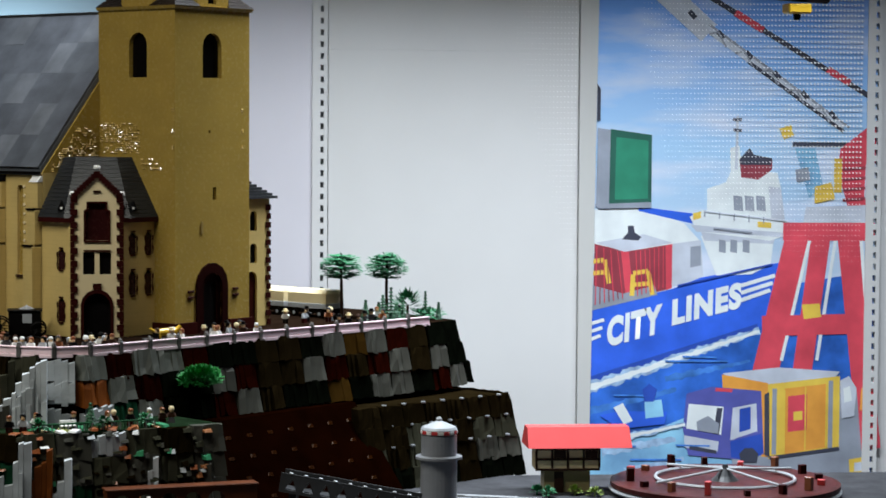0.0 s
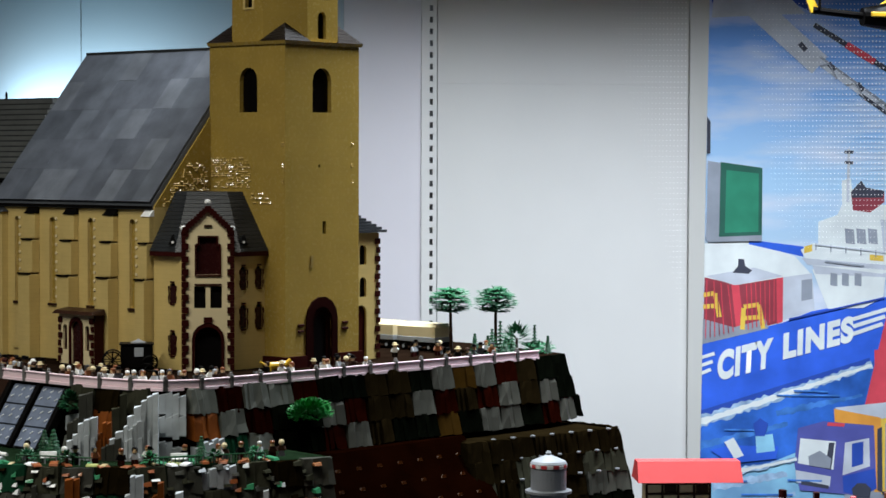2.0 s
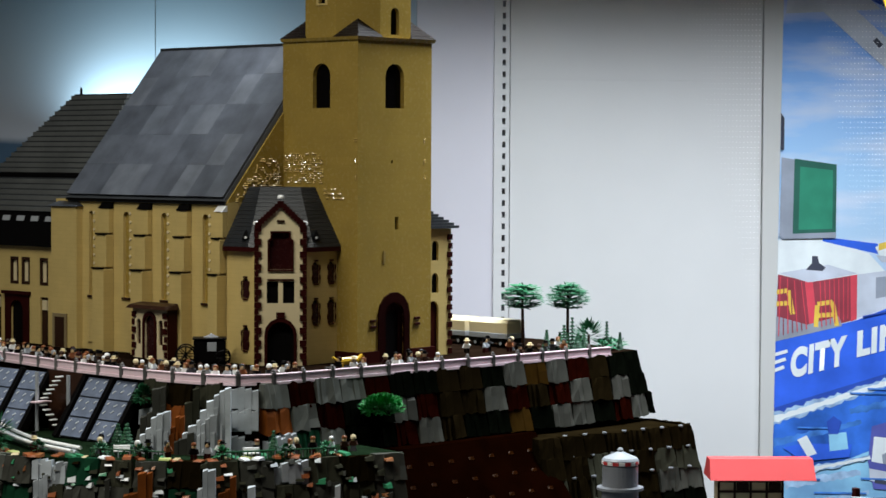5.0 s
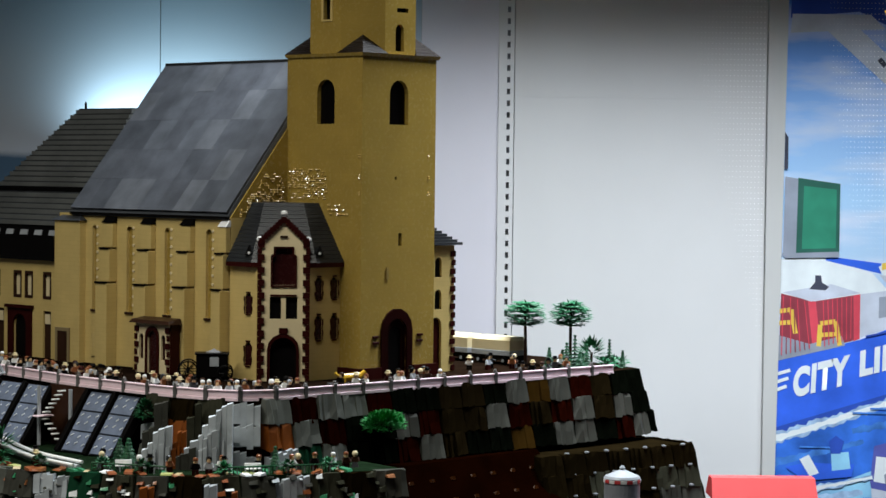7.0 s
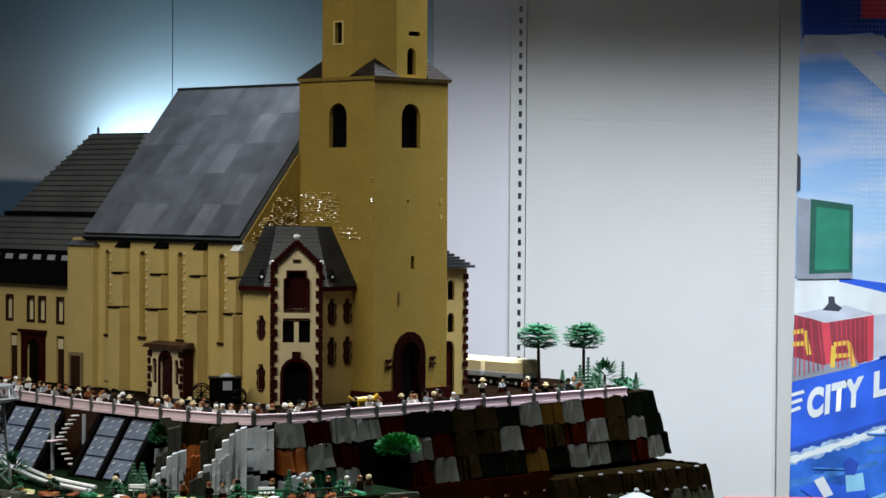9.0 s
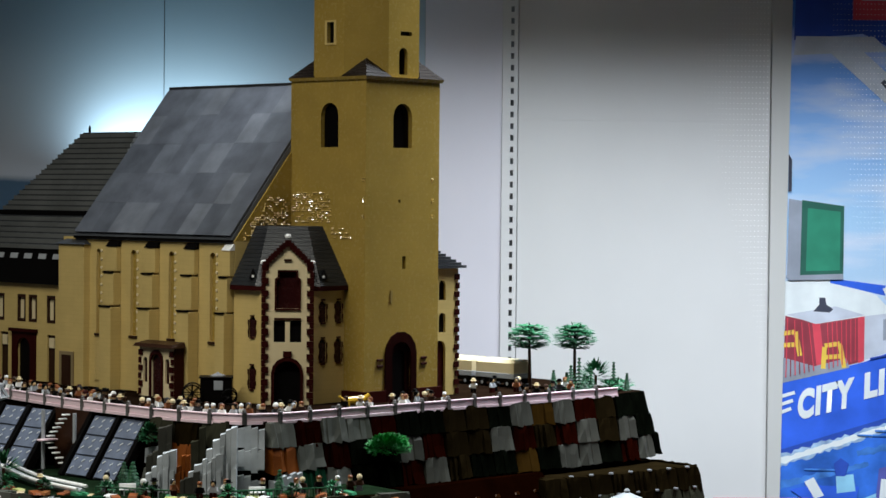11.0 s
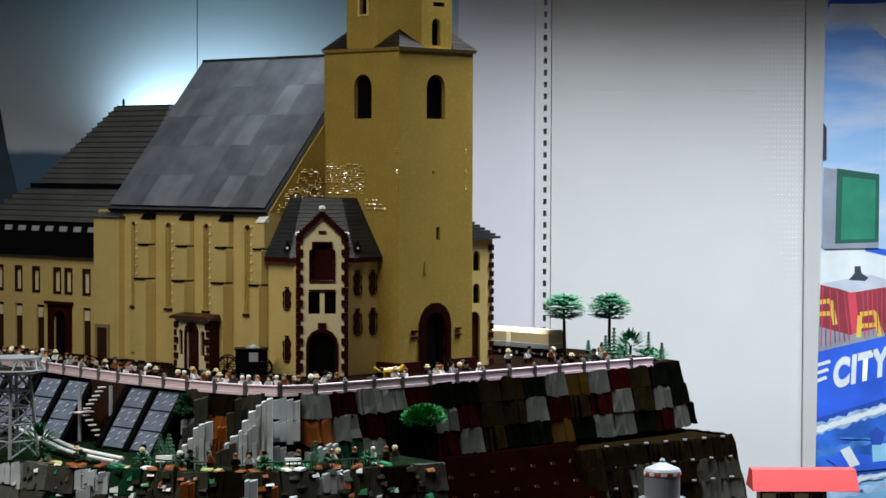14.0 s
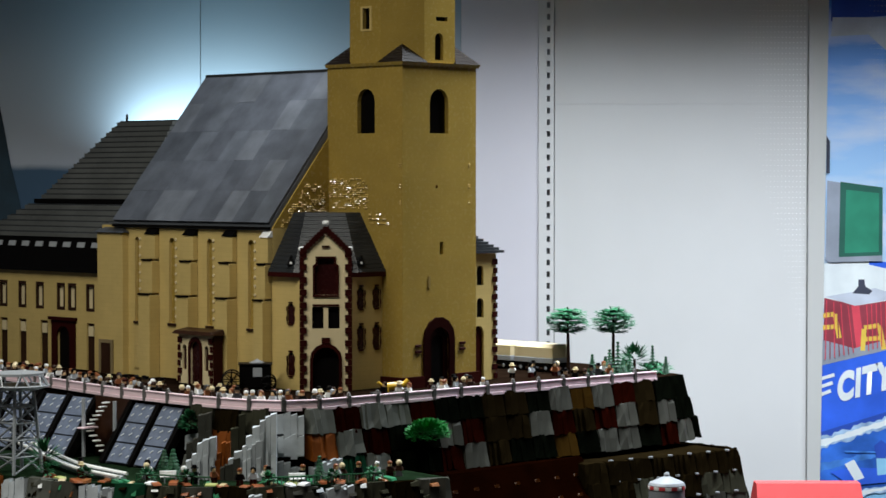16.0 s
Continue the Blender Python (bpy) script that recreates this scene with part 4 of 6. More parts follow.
# loose plates and slopes along the edge of the lower terrace
plates = thing("loose_plates", HILL, "loose orange, green, white and tan toy plates along the terrace edge", "toy plates", kind="structure")
PLATE = [mat("plate_" + w, c, 0.3, vary=0.1) for w, c in (("orange", (0.26, 0.10, 0.035)), ("green", (0.03, 0.20, 0.09)), ("white", (0.75, 0.77, 0.78)), ("sand", (0.50, 0.40, 0.22)), ("rust", (0.25, 0.07, 0.02)), ("lime", (0.42, 0.46, 0.16)))]
for p, q in along([(-0.80, 0.25), (-0.77, 0.1), (-0.69, -0.05), (-0.61, -0.18), (-0.50, -0.245), (-0.33, -0.325)], 0.012):
    if rng.random() < 0.3:
        continue
    w, d, h = rng.uniform(0.008, 0.024), rng.uniform(0.006, 0.012), rng.uniform(0.003, 0.008)
    bm = bmesh.new()
    hull(bm, [(-w / 2, -d, 0), (w / 2, -d, 0), (w / 2, d, 0), (-w / 2, d, 0)], [(-w / 2, -d * 0.8, h * 0.6), (w / 2, -d * 0.8, h * 0.6), (w / 2, d, h), (-w / 2, d, h)])
    ob = part("plate", bm, PLATE[rng.choice((0, 0, 1, 2, 3, 4, 4, 5))], plates)
    ob.matrix_local = pose(p.x + rng.uniform(-0.012, 0.02), p.y + rng.uniform(-0.012, 0.02), -0.132, 0, 0, rng.uniform(-90, 20))
for p, q in along([(-0.80, 0.25), (-0.77, 0.1), (-0.69, -0.05), (-0.61, -0.18), (-0.50, -0.245), (-0.27, -0.355)], 0.0045):
    d = (q - p).normalized()
    z = rng.uniform(-0.30, -0.14)
    p = p - Vector((-d.y, d.x)) * (0.012 - 0.19 * (z + 0.132))
    w, h = rng.uniform(0.006, 0.018), rng.uniform(0.004, 0.012)
    bm = bmesh.new()
    hull(bm, [(-w / 2, -0.008, 0), (w / 2, -0.008, 0), (w / 2, 0.02, 0), (-w / 2, 0.02, 0)], [(-w / 2, -0.005, h * 0.6), (w / 2, -0.004, h), (w / 2, 0.02, h), (-w / 2, 0.02, h)])
    ob = part("plate", bm, rng.choice((PLATE[0], PLATE[1], PLATE[2], PLATE[4], ROCK["w"], ROCK["l"], ROCK["l"], ROCK["m"], ROCK["m"], ROCK["k"], ROCK["d"])), plates)
    ob.matrix_local = pose(p.x, p.y, z, 0, 0, math.degrees(math.atan2(d.y, d.x)) + rng.uniform(-25, 25))
# smooth dark brown slope with amber studs
slope = thing("brick_slope", HILL, "dark reddish brown slope of toy bricks with amber studs", "slope", kind="structure")
n = 18
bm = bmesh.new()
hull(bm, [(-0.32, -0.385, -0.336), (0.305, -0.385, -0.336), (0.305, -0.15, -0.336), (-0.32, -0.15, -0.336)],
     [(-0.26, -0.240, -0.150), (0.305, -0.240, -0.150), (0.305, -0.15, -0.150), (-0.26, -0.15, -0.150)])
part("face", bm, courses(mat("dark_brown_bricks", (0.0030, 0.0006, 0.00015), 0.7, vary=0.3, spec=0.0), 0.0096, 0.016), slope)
AMBER = mat("amber_stud", (0.042, 0.012, 0.0015), 0.25, spec=0.3)
for k in range(9):
    for r in range(4):
        bm = bmesh.new()
        hull(bm, [(-0.007, -0.004, -0.002), (0.007, -0.004, -0.002), (0.007, 0.004, -0.002), (-0.007, 0.004, -0.002)],
             [(-0.007, -0.003, 0.001), (0.007, -0.003, 0.001), (0.004, 0.003, 0.0045), (-0.004, 0.003, 0.0045)])
        ob = part("slope_tile", bm, AMBER, slope)
        t = 0.22 + 0.2 * r
        kk = math.floor(t * n)
        ob.matrix_local = pose(-0.26 + 0.062 * k + 0.02 * (r % 2), -0.385 + 0.145 * t, -0.336 + 0.186 * t, 52, 0, 0)

# ---- railing round the square ----
RAILPOST = mat("rail_post_grey", (0.10, 0.095, 0.09), 0.35, vary=0.2, rnd=0.8)
railing = thing("railing", HILL, "pale pink toy brick railing with grey posts", "railing")
RAILPATH = [(-0.40, 1.15), (-0.405, 0.95), (-0.455, 0.62), (-0.495, 0.35), (-0.50, 0.07), (-0.47, -0.095), (-0.412, -0.146), (0.60, -0.211)]
for p, q in along(RAILPATH, 0.0745):
    d = q - p
    L = d.length
    d.normalize()
    m = Matrix(((d.x, -d.y, 0, p.x), (d.y, d.x, 0, p.y), (0, 0, 1, 0), (0, 0, 0, 1)))
    bm = bmesh.new()
    bbox(bm, 0.006, L - 0.003, -0.002, 0.003, 0.0005, 0.0125, 0.0006)
    bbox(bm, 0.0055, L - 0.0025, -0.004, 0.0045, 0.0128, 0.0155, 0.0006)
    bbox(bm, 0.0055, L - 0.0025, -0.004, 0.0045, -0.006, 0.0002, 0.0006)
    ob = part("rail_panel", bm, PINK, railing)
    ob.matrix_local = m
    bm = bmesh.new()
    bbox(bm, -0.003, 0.0055, -0.005, 0.004, -0.006, 0.019, 0.0006)
    lathe(bm, [(0.0035, 0.0192), (0.004, 0.022), (0.0018, 0.025)], 10, pose(0.001, -0.0005, 0))
    ob = part("post", bm, RAILPOST, railing)
    ob.matrix_local = m

# ---- sloping blue-grey panels and the stair ----
FLECK = mat("pale_fleck", (0.55, 0.58, 0.62), 0.3)
fleck_bm = bmesh.new()
box(fleck_bm, -0.0042, 0.0042, -0.0013, 0.0013, 0.0009, 0.0022)
FLECK_MESH = finish(fleck_bm, FLECK)


def panel_bank(y0, y1):
    bank = thing("panel_bank", HILL, "bank of sloping blue-grey panels in a dark frame", "panel bank", "panel banks")
    A, B = Vector((-0.492, 0, -0.012)), Vector((-0.57, 0, -0.128))
    u = (B - A).normalized()
    length = (B - A).length
    m = Matrix(((0, u.x, -u.z, A.x), (1, 0, 0, y0), (0, u.z, u.x, A.z), (0, 0, 0, 1)))
    if m.to_3x3().determinant() < 0:
        m = Matrix(((0, u.x, u.z, A.x), (1, 0, 0, y0), (0, u.z, -u.x, A.z), (0, 0, 0, 1)))
    W2 = (y1 - y0)
    bm = bmesh.new()
    box(bm, 0, W2, 0, length, -0.012, -0.003)
    ob = part("backing", bm, DGREY, bank)
    ob.matrix_local = m
    for c in range(2):
        for r in range(3):
            bm = bmesh.new()
            w, h = W2 / 2, length / 3
            bbox(bm, c * w + 0.011, (c + 1) * w - 0.011, r * h + 0.0015, (r + 1) * h - 0.0015, -0.0028, 0.0008)
            ob = part("panel", bm, BLUEPANEL, bank)
            ob.matrix_local = m
            for k in range(6):
                fx, fy = c * w + 0.02 + (w - 0.042) * (k % 3) / 2, r * h + 0.010 + 0.017 * (k // 3) + 0.003 * (k % 2)
                fleck = new("fleck", FLECK_MESH)
                fleck.parent = ob
                fleck.matrix_local = pose(fx, fy, 0, 0, 0, 40)
    for c in range(3):
        bm = bmesh.new()
        x = c * W2 / 2
        bbox(bm, x - 0.006, x + 0.006, -0.002, length + 0.004, -0.012, 0.007)
        ob = part("beam", bm, BLACK, bank)
        ob.matrix_local = m
    return bank


panel_bank(0.115, 0.295)
panel_bank(0.415, 0.60)
panel_bank(0.62, 0.80)
stair = thing("stair", HILL, "zigzag toy stair with white treads against a brown wall", "stair")
bm = bmesh.new()
box(bm, -0.500, -0.4955, 0.298, 0.412, -0.131, -0.006)
part("back_wall", bm, BROWN, stair)
for y in (0.30, 0.405):
    bm = bmesh.new()
    lathe(bm, [(0.004, -0.131), (0.004, -0.008)], 10, pose(-0.535, y, 0))
    part("post", bm, LGREY, stair)
for k in range(6):
    for yy, zz in ((0.330 + 0.010 * k, -0.012 - 0.0095 * k), (0.384 - 0.011 * k, -0.074 - 0.0095 * k)):
        bm = bmesh.new()
        bbox(bm, -0.540, -0.523, yy, yy + 0.008, zz - 0.003, zz, 0.0005)
        part("tread", bm, WHITE, stair)
for yy, zz in ((0.385, -0.068), (0.31, -0.130)):
    bm = bmesh.new()
    bbox(bm, -0.552, -0.512, yy, yy + 0.02, zz - 0.003, zz, 0.0005)
    part("landing", bm, PINK, stair)


def sweep(bm, pts, r, seg=8):
    pts = [Vector(p) for p in pts]
    rings = []
    for i, p in enumerate(pts):
        d = (pts[min(i + 1, len(pts) - 1)] - pts[max(i - 1, 0)]).normalized()
        q = d.to_track_quat("Z", "Y")
        rings.append([bm.verts.new(p + q @ Vector((r * math.cos(2 * math.pi * k / seg), r * math.sin(2 * math.pi * k / seg), 0))) for k in range(seg)])
    for a, b in zip(rings, rings[1:]):
        for k in range(seg):
            bm.faces.new((a[k], a[(k + 1) % seg], b[(k + 1) % seg], b[k]))
    bm.faces.new(rings[0][::-1])
    bm.faces.new(rings[-1])


def smooth_line(pts, n=8):
    """A smooth line through a few points."""
    P = [Vector(p) for p in pts]
    out = []
    for i in range(len(P) - 1):
        a, b, c, d = P[max(i - 1, 0)], P[i], P[i + 1], P[min(i + 2, len(P) - 1)]
        for k in range(n):
            t = k / n
            out.append(0.5 * ((2 * b) + (c - a) * t + (2 * a - 5 * b + 4 * c - d) * t * t + (3 * b - a - 3 * c + d) * t ** 3))
    out.append(P[-1])
    return out


track = thing("track", HILL, "curved pale grey toy track along the terrace", "track")
for off, zz in ((0.0, -0.112), (-0.022, -0.116)):
    bm = bmesh.new()
    sweep(bm, smooth_line([(-0.40 + off, 1.0, zz), (-0.50 + off, 0.70, zz), (-0.60 + off, 0.45, zz), (-0.70 + off, 0.20, zz), (-0.715 + off, 0.03, zz - 0.004)]), 0.0035)
    part("rail", bm, WHITE, track)
bm = bmesh.new()
sweep(bm, smooth_line([(-0.41, 1.0, -0.122), (-0.51, 0.70, -0.122), (-0.61, 0.45, -0.122), (-0.71, 0.20, -0.122), (-0.724, 0.03, -0.126)]), 0.007)
part("bed", bm, LGREY, track)

# ---- lattice mast ----
MASTGREY = mat("pale_mast_grey", (0.30, 0.32, 0.34), 0.3, vary=0.1)
mast = thing("lattice_mast", HILL @ pose(-0.775, 0.30, -0.132), "grey lattice mast with a round ringed top", "mast")
bw, tw, hh = 0.034, 0.022, 0.165
for sx in (-1, 1):
    for sy in (-1, 1):
        bm = bmesh.new()
        tube(bm, (sx * bw, sy * bw, 0), (sx * tw, sy * tw, hh), 0.0035)
        part("leg", bm, MASTGREY, mast)
for k in range(5):
    t, t1 = k / 5, (k + 1) / 5
    r0, r1 = bw + (tw - bw) * t, bw + (tw - bw) * t1
    for a, b in (((-r0, -r0), (r1, -r1)), ((r0, -r0), (r1, r1)), ((r0, r0), (-r1, r1)), ((-r0, r0), (-r1, -r1))):
        bm = bmesh.new()
        tube(bm, (*a, hh * t), (*b, hh * t1), 0.002)
        part("brace", bm, MASTGREY, mast)
        bm = bmesh.new()
        tube(bm, (*b, hh * t1), (-b[1], b[0], hh * t1), 0.002)
        part("brace", bm, MASTGREY, mast)
bm = bmesh.new()
lathe(bm, [(0.045, hh), (0.060, hh + 0.004), (0.064, hh + 0.008), (0.058, hh + 0.009)], 28)
part("platform", bm, MASTGREY, mast)
bm = bmesh.new()
lathe(bm, [(0.046, hh + 0.028), (0.052, hh + 0.028), (0.052, hh + 0.033), (0.046, hh + 0.033)], 28)
part("top_ring", bm, MASTGREY, mast)
for k in range(14):
    a = 2 * math.pi * k / 14
    b = a + (0.18 if k % 2 else -0.18)
    bm = bmesh.new()
    tube(bm, (0.060 * math.cos(a), 0.060 * math.sin(a), hh + 0.008), (0.050 * math.cos(b), 0.050 * math.sin(b), hh + 0.029), 0.002, 6)
    part("strut", bm, MASTGREY, mast)


# ---- plants ----
def blade(bm, a, d, length, width, droop):
    """One leaf: a folded, drooping blade of three segments."""
    d = d.normalized()
    side = d.cross(Vector((0, 0, 1)))
    side = side.normalized() if side.length > 0.01 else Vector((1, 0, 0))
    prev = None
    for k in range(4):
        t = k / 3
        p = a + d * length * t - Vector((0, 0, droop * t * t))
        w = width * (0.5 + 1.1 * t - 1.5 * t * t)
        cur = (bm.verts.new(p - side * max(w, 0.0003)), bm.verts.new(p + Vector((0, 0, w * 0.35))), bm.verts.new(p + side * max(w, 0.0003)))
        if prev:
            bm.faces.new((prev[0], prev[1], cur[1], cur[0]))
            bm.faces.new((prev[1], prev[2], cur[2], cur[1]))
        prev = cur


def tree(x, y, h, lean, seed):
    r = random.Random(seed)
    t = thing("tree", HILL @ pose(x, y, 0), "slender toy tree with layered green plastic leaves", "tree", "trees")
    bm = bmesh.new()
    pts = [(lean * s, 0, h * s) for s in (0, 0.3, 0.6, 0.85, 1.0)]
    for i, (a, b) in enumerate(zip(pts, pts[1:])):
        tube(bm, a, b, 0.0042 - 0.0006 * i, 8)
    part("trunk", bm, BROWN, t)
    bm = bmesh.new()
    for layer in range(6):
        z = h * (0.64 + 0.066 * layer)
        n = 13
        R = (0.036, 0.050, 0.054, 0.052, 0.046, 0.032)[layer]
        for k in range(n):
            a = 2 * math.pi * (k + r.random() * 0.5) / n
            d = Vector((math.cos(a), math.sin(a), r.uniform(-0.05, 0.2)))
            base = Vector((lean * z / h, 0, z + r.uniform(-0.003, 0.003)))
            R2 = R * r.uniform(0.75, 1.1)
            blade(bm, base, d, R2, 0.008, r.uniform(-0.002, 0.005))
            for s in (0.5, 0.8):
                e = base + d.normalized() * R2 * s
                for sg in (-1, 1):
                    blade(bm, e, Vector((d.x * 0.4 - sg * d.y, d.y * 0.4 + sg * d.x, 0.15)), 0.016, 0.0042, 0.002)
    for k in range(300):
        a, e, q = r.uniform(0, 6.283), r.uniform(-0.9, 1.5), r.uniform(0.35, 1) ** 0.5
        d = Vector((math.cos(a) * math.cos(e), math.sin(a) * math.cos(e), math.sin(e)))
        p = Vector((lean + d.x * 0.044 * q, d.y * 0.044 * q, h * 0.80 + d.z * 0.030 * q))
        blade(bm, p, Vector((d.x + r.uniform(-0.6, 0.6), d.y + r.uniform(-0.6, 0.6), r.uniform(-0.1, 0.4))), r.uniform(0.008, 0.016), 0.0035, 0.002)
    part("crown", bm, GREEN, t)
    return t


tree(0.563, 0.02, 0.146, -0.004, 3)
tree(0.640, -0.05, 0.146, 0.0, 4)


def shrub(x, y, z, r, h, seed, material, name="shrub", label="small green toy shrub", n=60, group="shrubs"):
    q = random.Random(seed)
    t = thing(name, HILL @ pose(x, y, z), label, "shrub", group)
    bm = bmesh.new()
    tube(bm, (0, 0, 0), (0, 0, h * 0.5), 0.003, 6)
    part("stem", bm, BROWN, t)
    bm = bmesh.new()
    for k in range(n):
        a, e = q.uniform(0, 6.283), q.uniform(-0.2, 1.4)
        d = Vector((math.cos(a) * math.cos(e), math.sin(a) * math.cos(e), math.sin(e)))
        base = Vector((d.x * r * 0.45, d.y * r * 0.45, h * 0.35 + d.z * h * 0.4))
        blade(bm, base, d, r * q.uniform(0.4, 0.65), 0.004, 0.002)
    part("leaf_crown", bm, material, t)


def fir(x, y, z, r, h, seed, material=None):
    q = random.Random(seed)
    t = thing("fir", HILL @ pose(x, y, z), "small pointed dark green toy fir", "tree", "firs")
    bm = bmesh.new()
    tube(bm, (0, 0, 0), (0, 0, h), 0.002, 6)
    part("trunk", bm, BROWN, t)
    bm = bmesh.new()
    for layer in range(9):
        zz = h * (0.06 + 0.105 * layer)
        R = r * (1 - layer / 9.5) + 0.001
        for k in range(13):
            a = 6.283 * (k + 0.5 * (layer % 2) + q.uniform(-0.2, 0.2)) / 13
            blade(bm, Vector((0, 0, zz + h * 0.10)), Vector((math.cos(a), math.sin(a), -0.35)), R * q.uniform(0.85, 1.15), 0.005, 0.003)
    part("crown", bm, material or DGREEN, t)


for k, (x, y, r, h) in enumerate(((0.543, -0.12, 0.018, 0.062), (0.572, -0.12, 0.016, 0.078), (0.565, -0.05, 0.014, 0.046), (0.555, -0.15, 0.019, 0.044), (0.590, -0.14, 0.015, 0.058), (0.60, -0.06, 0.014, 0.040))):
    fir(x, y, 0, r, h, 20 + k)
shrub(0.632, -0.12, 0, 0.044, 0.072, 31, DGREEN, label="feathery dark green toy palm shrub", n=110)
for k in range(7):
    shrub(0.63 + 0.014 * k, -0.165 + 0.003 * k + 0.02 * (k % 2), 0, 0.02, 0.026, 40 + k, (GREEN, DGREEN)[k % 2], n=30)
solid_step = bmesh.new()
bbox(solid_step, -0.03, 0.05, -0.012, 0.012, 0, 0.0079)
solid("plinth_block", solid_step, DGREY, HILL @ pose(-0.125, -0.075, 0, 0, 0, -30), "dark grey block under the golden animal", "block")
fir(0.66, -0.15, 0, 0.011, 0.066, 61)
fir(0.69, -0.165, 0, 0.009, 0.040, 62)
# large bush growing out of the rock wall
bush = thing("bush", HILL @ pose(-0.140, -0.200, -0.064), "bright green toy bush growing from the rock wall", "bush")
bm = bmesh.new()
tube(bm, (0, 0.04, -0.01), (0, -0.01, 0), 0.004, 6)
part("stem", bm, BROWN, bush)
bm = bmesh.new()
q = random.Random(9)
for k in range(1600):
    a, e = q.uniform(0, 6.283), q.uniform(-0.6, 1.5)
    d = Vector((math.cos(a) * math.cos(e), math.sin(a) * math.cos(e), math.sin(e)))
    s = q.uniform(0.55, 1.0)
    blade(bm, Vector((d.x * 0.052 * s, -0.012 + d.y * 0.034 * s, d.z * 0.024 * s)), d + Vector((q.uniform(-0.8, 0.8), q.uniform(-0.8, 0.8), 0.5)), 0.0085, 0.0028, 0.001)
part("leaf_crown", bm, mat("bright_green_leaves", (0.006, 0.15, 0.022), 0.45, vary=0.5, scale=60, spec=0.25), bush)
# round bush, firs and shrubs down the left side of the rocks
shrub(-0.515, 0.085, -0.06, 0.026, 0.05, 71, DGREEN, n=140)
for k, (x, y, r, h) in enumerate(((-0.60, 0.06, 0.02, 0.05), (-0.61, 0.02, 0.022, 0.055), (-0.63, 0.0, 0.018, 0.05), (-0.46, -0.235, 0.016, 0.05))):
    fir(x, y, -0.132, r, h, 80 + k)
for k, (x, y) in enumerate(((-0.78, 0.20), (-0.76, 0.10), (-0.69, 0.0), (-0.66, -0.08), (-0.56, -0.20), (-0.45, -0.26), (-0.37, -0.29))):
    shrub(x, y, -0.132, 0.02, 0.028, 90 + k, (GREEN, DGREEN)[k % 2], n=40)
shrub(-0.765, 0.225, -0.132, 0.04, 0.075, 99, DGREEN, label="dark bluish green toy palm", n=70)

# ---- lorry ----
lorry = thing("lorry", HILL @ pose(0.535, 0.045, 0), "cream toy lorry with two box trailers", "truck")
for y0, y1 in ((0.0, 0.118), (0.132, 0.27)):
    bm = bmesh.new()
    hull(bm, [(0, y0, 0.033), (0.062, y0, 0.033), (0.062, y1, 0.033), (0, y1, 0.033)], [(0, y0, 0.056), (0.062, y0, 0.056), (0.062, y1, 0.056), (0, y1, 0.056)])
    hull(bm, [(0, y0, 0.0562), (0.062, y0, 0.0562), (0.062, y1, 0.0562), (0, y1, 0.0562)], [(0.010, y0 + 0.004, 0.064), (0.052, y0 + 0.004, 0.064), (0.052, y1 - 0.004, 0.064), (0.010, y1 - 0.004, 0.064)])
    bxx = part("box_body", bm, CREAM, lorry)
    bm = bmesh.new()
    bbox(bm, -0.001, 0.063, y0 - 0.001, y1 + 0.001, 0.021, 0.0328)
    part("side_band", bm, LGREY, bxx)
    bm = bmesh.new()
    bbox(bm, 0.004, 0.058, y0 + 0.002, y1 - 0.002, 0.010, 0.0208)
    part("chassis", bm, BLACK, lorry)
    for yy in (y0 + 0.02, y1 - 0.02):
        for xx in (-0.001, 0.055):
            bm = bmesh.new()
            lathe(bm, [(0.006, 0), (0.009, 0.001), (0.009, 0.007), (0.006, 0.008)], 14, pose(xx, yy, 0.0092, 0, 90, 0))
            wheel = part("wheel", bm, BLACK, lorry)
            bm = bmesh.new()
            lathe(bm, [(0.004, 0), (0.0045, 0.009)], 10, pose(xx - 0.0004, yy, 0.0092, 0, 90, 0))
            part("rim", bm, LGREY, wheel)
bm = bmesh.new()
bbox(bm, 0.024, 0.038, 0.119, 0.131, 0.012, 0.06)
part("coupling_post", bm, BROWN, lorry)

# ---- black carriage on the square ----
cart = thing("carriage", HILL @ pose(-0.246, 0.215, 0, 0, 0, -42) @ Matrix.Scale(1.2, 4), "black toy carriage with spoked wheels", "carriage")
bm = bmesh.new()
bbox(bm, -0.016, 0.040, -0.02, 0.02, 0.005, 0.046, 0.002)
bbox(bm, -0.018, 0.042, -0.022, 0.022, 0.0462, 0.049, 0.0008)
part("body", bm, BLACK, cart)
bm = bmesh.new()
lathe(bm, [(0.014, 0), (0.014, 0.002), (0.004, 0.006), (0.001, 0.008)], 14, pose(0.015, 0, 0.048))
part("roof", bm, MGREY, cart)
bm = bmesh.new()
bbox(bm, 0.008, 0.024, -0.0215, -0.0202, 0.026, 0.042, 0.0004)
part("window", bm, LGREY, cart)
for xx, rr in ((-0.03, 0.017), (0.035, 0.013)):
    for yy in (-0.026, 0.022):
        bm = bmesh.new()
        w = pose(xx, yy, rr + 0.001, -90, 0, 0)
        for k in range(20):
            a, b = 6.2832 * k / 20, 6.2832 * (k + 1) / 20
            tube(bm, w @ Vector((rr * math.cos(a), rr * math.sin(a), 0.002)), w @ Vector((rr * math.cos(b), rr * math.sin(b), 0.002)), 0.0015, 6)
        for k in range(8):
            a = 6.2832 * k / 8
            tube(bm, w @ Vector((0, 0, 0.002)), w @ Vector((rr * math.cos(a), rr * math.sin(a), 0.002)), 0.0009, 5)
        part("wheel", bm, BLACK, cart)


